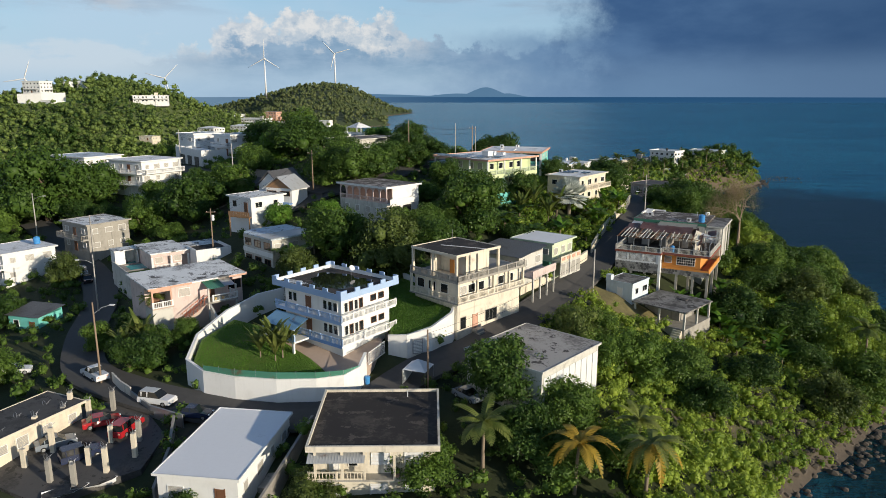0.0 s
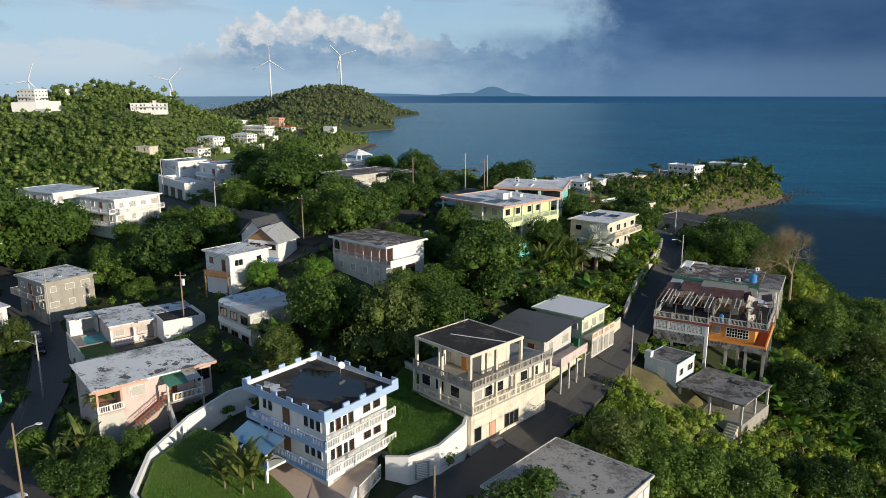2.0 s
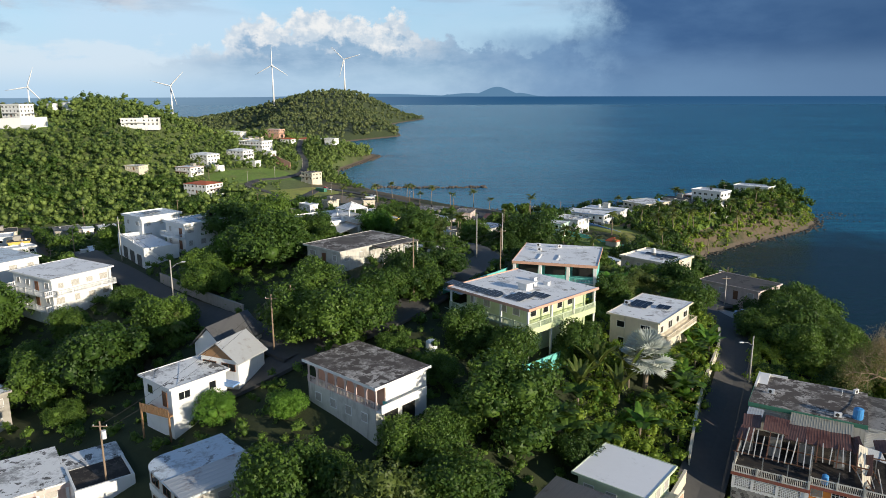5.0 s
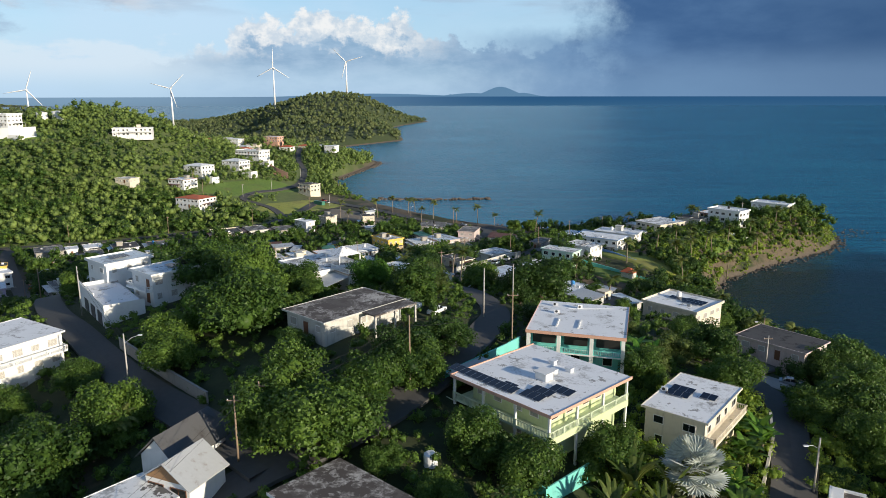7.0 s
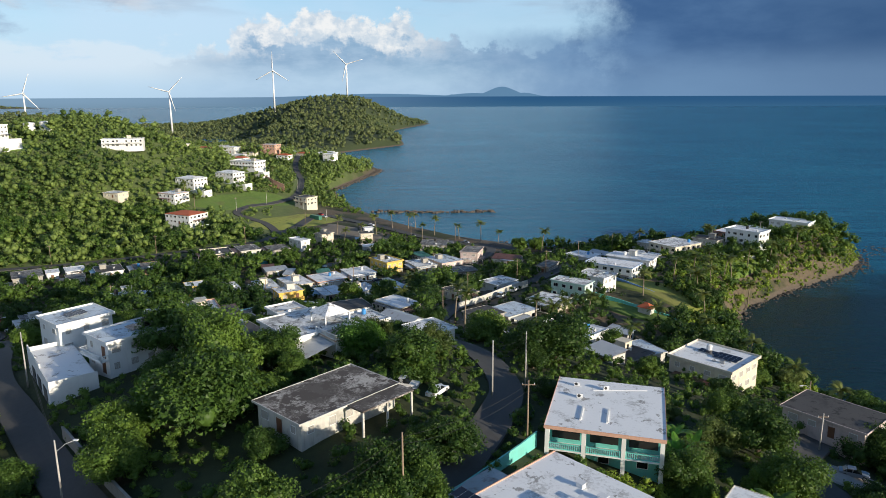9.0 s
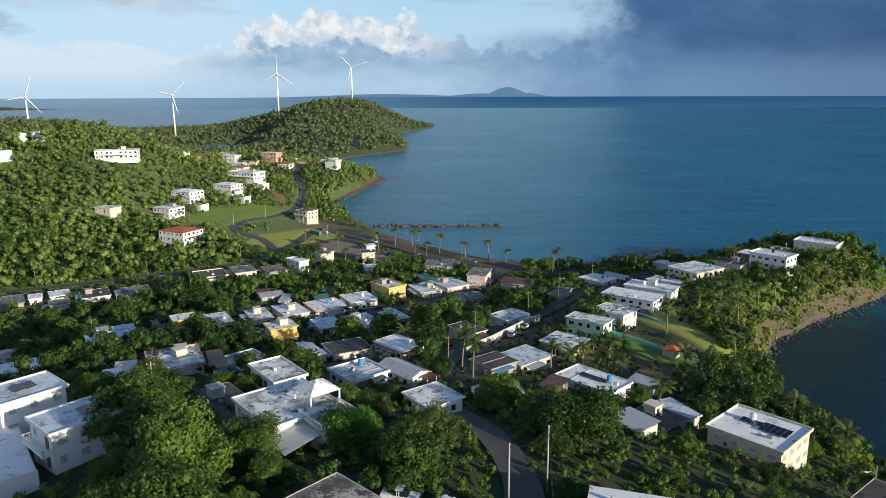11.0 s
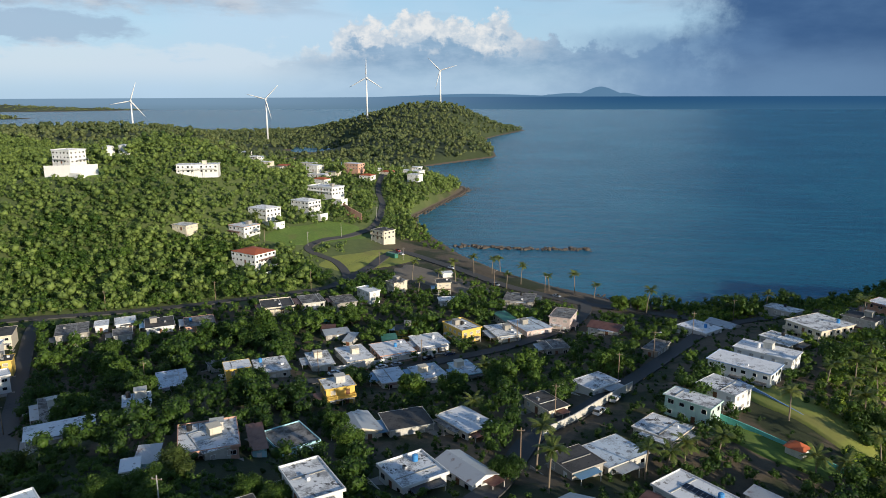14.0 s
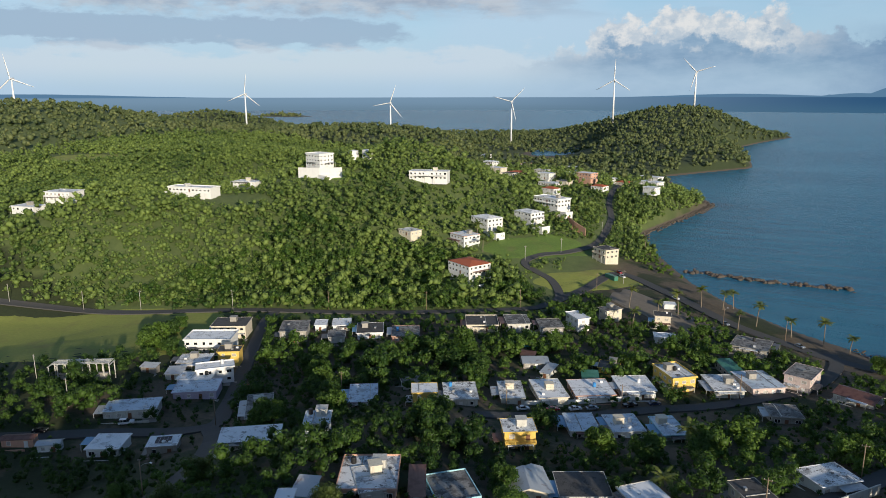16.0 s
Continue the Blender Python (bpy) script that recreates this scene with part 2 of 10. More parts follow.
WHITE = paint("white_paint", (0.78, 0.78, 0.76), 0.16)
WHITE_OLD = paint("aged_white_paint", (0.58, 0.57, 0.52), 0.7)
CREAM = paint("cream_paint", (0.70, 0.63, 0.50), 0.45)
TAN = paint("weathered_cream_paint", (0.74, 0.68, 0.56), 0.62, (0.12, 0.10, 0.08))
PINK = paint("pink_paint", (0.64, 0.52, 0.48), 0.55)
LILAC = paint("lilac_paint", (0.50, 0.44, 0.56), 0.35)
GREEN = paint("pale_green_paint", (0.56, 0.64, 0.46), 0.3)
LIME = paint("lime_paint", (0.58, 0.66, 0.38), 0.3)
TEAL = paint("teal_paint", (0.16, 0.56, 0.50), 0.25)
MINT = paint("pale_mint_paint", (0.52, 0.72, 0.62), 0.25)
PALEWALL = paint("washed_blue_paint", (0.60, 0.68, 0.72), 0.3)
PUDDLE = plain("rain_puddle", (0.012, 0.012, 0.012), 0.03, 0.1)
AQUA = paint("aqua_paint", (0.40, 0.68, 0.74), 0.25)
BLUE = paint("blue_paint", (0.20, 0.36, 0.66), 0.15)
PALEBLUE = paint("pale_blue_paint", (0.36, 0.50, 0.72), 0.15)
YELLOW = paint("yellow_paint", (0.76, 0.52, 0.12), 0.25)
ORANGE = paint("orange_paint", (0.74, 0.30, 0.06), 0.25)
SALMON = paint("salmon_paint", (0.62, 0.36, 0.26), 0.45)
CONCRETE = paint("bare_concrete", (0.36, 0.34, 0.30), 0.6, (0.08, 0.075, 0.065))
BLOCK = paint("concrete_block", (0.30, 0.28, 0.25), 0.5, (0.06, 0.055, 0.05))
ROOF_WHITE = roof_paint("white_roof_sealer", (0.86, 0.87, 0.87), (0.20, 0.19, 0.17), 0.42)
ROOF_STAINED = roof_paint("stained_white_roof", (0.82, 0.83, 0.82), (0.06, 0.055, 0.05), 0.62)
ROOF_GREY = roof_paint("grey_concrete_roof", (0.29, 0.28, 0.26), (0.05, 0.045, 0.04), 0.80)
ROOF_RUIN = roof_paint("blackened_roof_slab", (0.50, 0.47, 0.43), (0.040, 0.028, 0.022), 1.0, 0.85, 0.15)
ROOF_SLAB = roof_paint("pale_concrete_roof", (0.45, 0.42, 0.38), (0.030, 0.027, 0.024), 0.52, 0.85, 0.11)
ROOF_BLACK = roof_paint("black_tar_roof", (0.026, 0.022, 0.020), (0.095, 0.080, 0.066), 0.55, 0.85)
ROOF_CLEAN = roof_paint("fresh_white_roof_sealer", (0.86, 0.87, 0.88), (0.45, 0.44, 0.42), 0.05)
ROOF_DARK = roof_paint("dark_mildewed_roof", (0.085, 0.08, 0.075), (0.025, 0.024, 0.022), 0.55)
ROOF_BLUE = roof_paint("bluish_roof_paint", (0.62, 0.71, 0.78), (0.20, 0.22, 0.24), 0.55)
TILE_RED = plain("red_roof_tile", (0.52, 0.13, 0.05), 0.7)
TIN = metal_roof("galvanised_sheet", (0.50, 0.52, 0.53))
TIN_BLUE = metal_roof("blue_sheet", (0.20, 0.38, 0.55), amount=0.1)
TIN_RUST = metal_roof("rusty_sheet", (0.20, 0.10, 0.075), (0.085, 0.030, 0.022), 0.9)
TIN_DARK = metal_roof("dark_sheet", (0.13, 0.13, 0.13), (0.05, 0.04, 0.035), 0.4)
TIN_GREEN = metal_roof("green_sheet", (0.08, 0.26, 0.18), amount=0.2)
GLASS = plain("dark_window_glass", (0.015, 0.018, 0.02), 0.08, 0.1)
LOUVRE = plain("window_louvre", (0.42, 0.40, 0.36), 0.5)
BROWN = plain("brown_wood", (0.20, 0.09, 0.045), 0.6)
WOOD = plain("raw_wood", (0.34, 0.20, 0.10), 0.75)
POLE_WOOD = plain("pole_wood", (0.30, 0.22, 0.15), 0.85)
POLE_CONCRETE = plain("pole_concrete", (0.48, 0.46, 0.42), 0.8)
STEEL = plain("steel", (0.42, 0.43, 0.44), 0.4, Metallic=0.6)
CABLE = plain("cable_black", (0.02, 0.02, 0.02), 0.6)
BARK = plain("bark", (0.13, 0.095, 0.065), 0.9, 0.4, 6.0)
PALM_BARK = plain("palm_bark", (0.26, 0.21, 0.15), 0.9, 0.3, 8.0)
ASPHALT = plain("asphalt", (0.085, 0.083, 0.080), 0.85, 0.35, 1.2)
PAVING = plain("concrete_paving", (0.34, 0.32, 0.29), 0.8, 0.3, 0.8)
TERRACE = plain("terracotta_paving", (0.50, 0.39, 0.32), 0.6, 0.2, 1.5)
ROCK = plain("shore_rock", (0.14, 0.115, 0.09), 0.9, 0.4, 1.2)
PANEL = plain("solar_panel", (0.010, 0.012, 0.022), 0.15, 0.1)
PLASTIC_BLUE = plain("blue_plastic", (0.06, 0.28, 0.62), 0.4, 0.1)
PLASTIC_WHITE = plain("white_plastic", (0.74, 0.75, 0.76), 0.4, 0.08)
PLASTIC_BLACK = plain("black_plastic", (0.02, 0.02, 0.02), 0.5, 0.1)
TURBINE = plain("white_gelcoat", (0.80, 0.81, 0.82), 0.35, 0.04)
POOL = plain("pool_water", (0.10, 0.42, 0.44), 0.05, 0.1)
RUBBER = plain("tyre_rubber", (0.015, 0.015, 0.015), 0.8)
LEAF_DARK = leaves("leaf_dark", (0.013, 0.037, 0.009), (0.090, 0.162, 0.028))
LEAF_MID = leaves("leaf_mid", (0.023, 0.058, 0.012), (0.136, 0.222, 0.036))
LEAF_BRIGHT = leaves("leaf_bright", (0.040, 0.110, 0.014), (0.140, 0.270, 0.035))
LEAF_OLIVE = leaves("leaf_olive", (0.032, 0.056, 0.014), (0.135, 0.178, 0.042))
LEAF_PALM = leaves("leaf_palm", (0.050, 0.085, 0.018), (0.205, 0.230, 0.062))
LEAF_YELLOW = leaves("leaf_yellow", (0.180, 0.140, 0.020), (0.420, 0.280, 0.040))
LEAF_SILVER = leaves("leaf_silver", (0.34, 0.38, 0.36), (0.62, 0.66, 0.62))
LEAF_DRY = leaves("leaf_dry", (0.15, 0.125, 0.06), (0.34, 0.27, 0.14))
LEAF_WOODS = leaves("leaf_woods", (0.032, 0.070, 0.018), (0.230, 0.310, 0.078))
# bluer and less saturated: the haze of distance put into the leaf colour
LEAF_FAR = leaves("leaf_far", (0.046, 0.080, 0.034), (0.190, 0.218, 0.085))
LEAF_VINE = leaves("leaf_vine", (0.055, 0.125, 0.016), (0.340, 0.430, 0.060))


def ground_material():
    m, n = material("ground_cover")
    a = n.noise(n.pos, 0.035, 6.0, 0.6)
    b = n.noise(n.pos, 0.6, 6.0, 0.7)
    # dark undergrowth grass, darkened further: tree shade is put into its colour
    grass = n.mix(b, rgb((0.012, 0.020, 0.007)), rgb((0.052, 0.066, 0.020)))
    earth = n.mix(b, rgb((0.040, 0.033, 0.022)), rgb((0.19, 0.145, 0.092)))
    where = n.put("ShaderNodeSeparateXYZ", {0: n.pos})
    trodden = n.maths("MULTIPLY", n.step(where.outputs[1], 262.0, 290.0), n.step(where.outputs[0], -225.0, -195.0))
    col = n.mix(n.step(n.maths("MULTIPLY_ADD", trodden, 0.17, a), 0.60, 0.70), grass, earth)
    z = where.outputs[2]
    meadow = n.mix(n.noise(n.pos, 0.16, 6.0, 0.7), rgb((0.038, 0.072, 0.018)), rgb((0.165, 0.200, 0.060)))
    hill = n.maths("SUBTRACT", n.maths("MULTIPLY_ADD", a, 60.0, where.outputs[1]), n.maths("MULTIPLY", n.maths("MAXIMUM", n.maths("ADD", where.outputs[0], 285.0), 0.0), 0.57))
    col = n.mix(n.maths("MULTIPLY", n.step(hill, 398.0, 412.0), n.maths("MULTIPLY", n.step(where.outputs[0], -95.0, -125.0), n.step(where.outputs[1], 990.0, 900.0))), col, meadow)
    col = n.mix(n.step(where.outputs[1], 900.0, 990.0), col, n.mix(b, rgb((0.016, 0.030, 0.010)), rgb((0.075, 0.100, 0.034))))
    sand = n.mix(b, rgb((0.055, 0.045, 0.034)), rgb((0.17, 0.135, 0.10)))
    col = n.mix(n.step(n.maths("MULTIPLY_ADD", b, 1.6, z), 2.9, 2.2), col, sand)
    finish(n, col, 0.95, b, 0.6, 0.25)
    return m


def lawn_material(name, lo, hi):
    m, n = material(name)
    b = n.noise(n.pos, 0.7, 7.0, 0.72)
    c = n.noise(n.pos, 0.06, 4.0, 0.6)
    col = n.mix(b, rgb(lo), rgb(hi))
    col = n.mix(n.maths("MULTIPLY", n.step(c, 0.5, 0.7), 0.45), col, rgb((0.19, 0.15, 0.06)))
    finish(n, col, 0.9, b, 0.5, 0.15)
    return m


def water_material():
    m, n = material("sea_water")
    swell = n.put("ShaderNodeMapping", {"Vector": n.pos, "Scale": (0.022, 0.075, 0.05), "Rotation": (0, 0, 0.25)}).outputs[0]
    w1 = n.noise(swell, 1.0, 8.0, 0.62)
    w2 = n.noise(n.pos, 0.45, 5.0, 0.6)
    h = n.maths("MULTIPLY_ADD", w2, 0.35, w1)
    patch = n.noise(n.pos, 0.0035, 5.0, 0.6)
    col = n.mix(n.step(patch, 0.35, 0.7), rgb((0.009, 0.116, 0.196)), rgb((0.018, 0.166, 0.255)))
    # paler wind streaks, the ripples' sheen put into the base colour
    lines = n.put("ShaderNodeMapping", {"Vector": n.pos, "Scale": (0.010, 0.085, 0.05), "Rotation": (0, 0, 0.32)}).outputs[0]
    col = n.mix(n.maths("MULTIPLY", n.step(n.noise(lines, 1.0, 7.0, 0.68), 0.44, 0.68), 0.55), col, rgb((0.032, 0.200, 0.300)))
    # darker water colour round two points just off the shore
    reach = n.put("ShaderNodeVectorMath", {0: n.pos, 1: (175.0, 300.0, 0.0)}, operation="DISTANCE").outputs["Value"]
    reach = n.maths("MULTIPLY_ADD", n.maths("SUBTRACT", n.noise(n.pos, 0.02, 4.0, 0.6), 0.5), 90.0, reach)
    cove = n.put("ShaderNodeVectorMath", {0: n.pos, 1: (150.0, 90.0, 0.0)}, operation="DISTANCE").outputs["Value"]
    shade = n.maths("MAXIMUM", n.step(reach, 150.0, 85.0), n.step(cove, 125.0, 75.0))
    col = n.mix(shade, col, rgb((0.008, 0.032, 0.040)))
    finish(n, col, 0.26, h, 1.0, 2.2, IOR=1.33, **{"Specular IOR Level": 0.35, "Specular Tint": (0.62, 0.84, 1.0, 1.0)})
    return m


GROUND = ground_material()
LAWN = lawn_material("lawn_grass", (0.040, 0.090, 0.014), (0.180, 0.270, 0.045))
FIELD = lawn_material("field_grass", (0.160, 0.200, 0.034), (0.340, 0.350, 0.075))
WATER = water_material()

# ---- the lie of the land ----
COAST = [
    (60, -300), (38, 20), (47, 88), (67, 103), (84, 118), (102, 150), (108, 200), (98, 260), (91, 301), (97, 338),
    (117, 372), (150, 400), (190, 430), (207, 450), (214, 478), (200, 515), (160, 512), (100, 497), (60, 487), (34, 490),
    (21, 502), (-2, 517), (-30, 542), (-60, 583), (-103, 666), (-121, 717), (-115, 765), (-106, 829), (-98, 900),
    (-135, 960), (-195, 1130), (-150, 1220), (-99, 1314), (-120, 1480), (-176, 1700), (-143, 1940), (-89, 2200),
]
BACK_COAST = [(-140, 2290), (-330, 2330), (-620, 2120), (-1100, 1950), (-1500, 1720), (-2100, 1350), (-2600, 900), (-4990, 500),
              (-4990, -4900), (60, -4900)]
NEAR_HILL = [
    3.2, 0.3, -0.5, 3.2, 6.5, 9.8, 11.8, 8.7, 8.6,
    0.0, 3.3, 7.7, -0.5, -0.1, 9.4, 6.1, 0.5, 0.9,
    2.6, -1.0, -0.5, 10.4, 16.6, 12.4, 7.5, 4.4, 5.0,
    2.3, 0.3, 8.7, 3.5, 4.3, 4.3, 10.3, 2.1, 6.3,
    0.7, 4.1, 2.9, -4.2, 14.4, 7.7, 5.1, -2.7, 2.7,
    0.1, 0.3, -3.7, 0.1, 1.1, -3.4, 7.9, 1.6, 5.6,
]
SHORE_PLAIN = [
    -7.8, 1.5, -2.7, 0.9, 37.0,
    2.2, -1.2, 1.4, -4.1, -18.0,
    -1.3, -1.1, -0.9, 6.9, 15.2,
    0.6, 2.9, 0.8, -5.4, -4.7,
    -1.4, 0.9, -2.2, 5.3, -2.3,
    1.2, 1.3, -1.9, 2.3, 3.4,
    5.1, 1.6, -1.9, -0.7, 0.2,
    9.0, 2.7, -3.4, -1.0, -0.0,
    4.5, 8.8, 9.6, 3.6, 0.3,
]
SOUTH_SPURS = [
    6.4, 4.4, -1.2, 0.9, 13.3, 11.9, -9.8,
]
WEST_RIDGE = [
    12.0, -2.2, 8.9, -3.7, 8.5,
    18.2, 10.1, -0.2, -22.0, -16.9,
    1.1, -1.6, 4.8, 27.3, 12.9,
    -0.0, 0.5, -2.2, -9.8, -11.1,
    -0.2, -0.4, 5.8, 8.0, 3.6,
]
INLAND = [
    8.6, 7.4, 8.7, -0.3, -2.8, 9.2, 12.5, -0.3,
    14.5, 26.7, 2.8,
]
VILLA_RIDGE = [
    16.1, -2.4, 8.4, 7.5, 1.4, 26.0, 18.5, 7.7, -7.1, -2.0, -9.9, -4.1, -2.8, 4.5, 7.0, -0.1, 0.5,
]
FAR_HILLS = [
    -8.6, 0.4, 1.5, 4.4, 3.2, 24.7, 20.6, 28.7, 38.2,
    21.2, 10.0, 19.4, 7.9, 10.9, -11.4, -3.5, 0.8, 22.7,
    0.2, 48.6, 38.1, 25.3, -16.9, 14.7, 10.3,
]
HILLS = np.array(
    [(x, y, 34) for x in range(-100, 101, 40) for y in range(0, 341, 40)]
    + [(x, y, 52) for x in range(-320, 201, 65) for y in range(360, 660, 60)]
    + [(x, y, 60) for x, y in ((0, -60), (-60, -80), (-180, 300), (-180, 220), (-180, 120), (-260, 280), (-340, 330))]
    + [(x, y, 60) for x in range(-460, -179, 70) for y in range(410, 720, 70)]
    + [(x, y, 110) for x, y in ((-420, 480), (-420, 640), (-300, 720), (-180, 760), (-150, 850), (-230, 800), (-230, 880), (-160, 700), (-400, 850), (-550, 650), (-600, 400))]
    + [(x, y, 170) for x, y in (
        (-300, 1000), (-180, 1150), (-120, 1270), (-300, 1200), (-500, 1100), (-700, 900), (-900, 1200), (-800, 600), (-1000, 800),
        (-1200, 1000), (-300, 1500), (-200, 1750), (-130, 1950), (-400, 1650), (-550, 1500), (-800, 1500), (-1200, 1300),
        (-330, 1900), (-150, 2150), (-1150, 780), (-670, 1280), (-270, 1842), (-545, 1560), (-420, 1700), (-221, 1374))]
    + [(x, y, 38) for x, y in ((-250, 590), (-300, 565), (-268, 545), (-232, 556), (-300, 645), (-250, 650), (-325, 690), (-175, 650), (-195, 575), (-175, 610),
                               (-310, 605), (-200, 500), (-140, 640), (-196, 803), (-133, 797), (-360, 610), (-240, 720))]
    + [(-1430, 1480, 150)], float)
SWELLS = np.array(NEAR_HILL + SHORE_PLAIN + SOUTH_SPURS + WEST_RIDGE + INLAND + FAR_HILLS + VILLA_RIDGE + [62.0])


def inland(x, y):
    """Distance from the coast, positive on land."""
    ring = np.array(COAST + BACK_COAST, float)
    d, inside = np.full(x.shape, 1e9), np.zeros(x.shape, bool)
    for (ax, ay), (bx, by) in zip(ring, np.roll(ring, -1, 0)):
        ex, ey = bx - ax, by - ay
        u = np.clip(((x - ax) * ex + (y - ay) * ey) / (ex * ex + ey * ey + 1e-9), 0, 1)
        d = np.minimum(d, np.hypot(x - ax - u * ex, y - ay - u * ey))
        inside ^= ((ay > y) != (by > y)) & (x < (bx - ax) * (y - ay) / ((by - ay) or 1e-9) + ax)
    return np.where(inside, d, -d)


def heights(x, y):
    x, y = np.asarray(x, float), np.asarray(y, float)
    d = inland(x, y)
    rise = np.full(x.shape, 2.2)
    for (cx, cy, r), a in zip(HILLS, SWELLS):
        rise += a * np.exp(-((x - cx) ** 2 + (y - cy) ** 2) / (2 * r * r))
    rise = np.maximum(rise, 0.8 + 0.5 * np.tanh(rise))
    land = rise * (1 - np.exp(-np.maximum(d, 0) / (10 + 26 * np.clip((y - 1250) / 250, 0, 1))))
    # low marsh and lagoon behind the headland
    marsh = np.exp(-(((x + 440 + (y - 1290) * 0.30) / 125) ** 2 + ((y - 1290) / 150) ** 2) ** 2)
    land = land * (1 - marsh) + np.minimum(land, 2.0) * marsh
    pond = np.exp(-(((x + 460) / 75) ** 2 + ((y - 1500) / 150) ** 2) ** 2)
    land = land * (1 - pond) - 3.0 * pond
    bed = -np.minimum(7, -np.minimum(d, 0) * 0.12)
    # low islets off the far coast
    for cx, cy, r, h in ((-2560, 3010, 110, 17), (-4450, 4700, 620, 62), (-3700, 4900, 420, 34)):
        bed = np.maximum(bed, h * np.exp(-((x - cx) ** 2 + ((y - cy) * 2) ** 2) / (2 * r * r)) - 4)
    return np.where(d > 0, land, bed)


def ground_z(x, y):
    return float(heights(np.array([x]), np.array([y]))[0])


def sheet(name, xs, ys, z, mat):
    X, Y = np.meshgrid(xs, ys, indexing="ij")
    Z = z(X, Y)
    nx, ny = X.shape
    i = np.arange(nx * ny).reshape(nx, ny)
    quads = np.stack([i[:-1, :-1], i[1:, :-1], i[1:, 1:], i[:-1, 1:]], -1).reshape(-1, 4)
    me = bpy.data.meshes.new(name)
    me.from_pydata(np.stack([X, Y, Z], -1).reshape(-1, 3).tolist(), [], quads.tolist())
    me.shade_smooth()
    me.materials.append(mat)
    return new(name, me)


def graded(lo, fine_lo, fine_hi, hi, step, growth=1.09):
    mid = list(np.arange(fine_lo, fine_hi, step))
    out, s, v = [], step, mid[-1]
    while v < hi:
        s *= growth
        v = min(v + s, hi)
        out.append(v)
    low, s, v = [], step, mid[0]
    while v > lo:
        s *= growth
        v = max(v - s, lo)
        low.append(v)
    return np.array(low[::-1] + mid + out)


def rolling(X, Y):
    Z = heights(X, Y)
    rough = np.sin(X * 0.31 + np.cos(Y * 0.23)) * np.sin(Y * 0.27 + np.cos(X * 0.19)) * 0.18
    bare = np.full(X.shape, 1e9)
    for _, line, half in ROADS:
        line = smooth_line(line, 6.0)
        for (ax, ay), (bx, by) in zip(line, line[1:]):
            ex, ey = bx - ax, by - ay
            near = (np.abs(X - ax) < 14) & (np.abs(Y - ay) < 14)
            t = np.clip(((X[near] - ax) * ex + (Y[near] - ay) * ey) / (ex * ex + ey * ey + 1e-9), 0, 1)
            bare[near] = np.minimum(bare[near], np.hypot(X[near] - ax - t * ex, Y[near] - ay - t * ey) - half)
    dip = np.clip(1 - (bare - 1.2) / 2.5, 0, 1)
    return Z + np.where(Z > 1.5, rough, 0) * (1 - dip) - 0.45 * dip

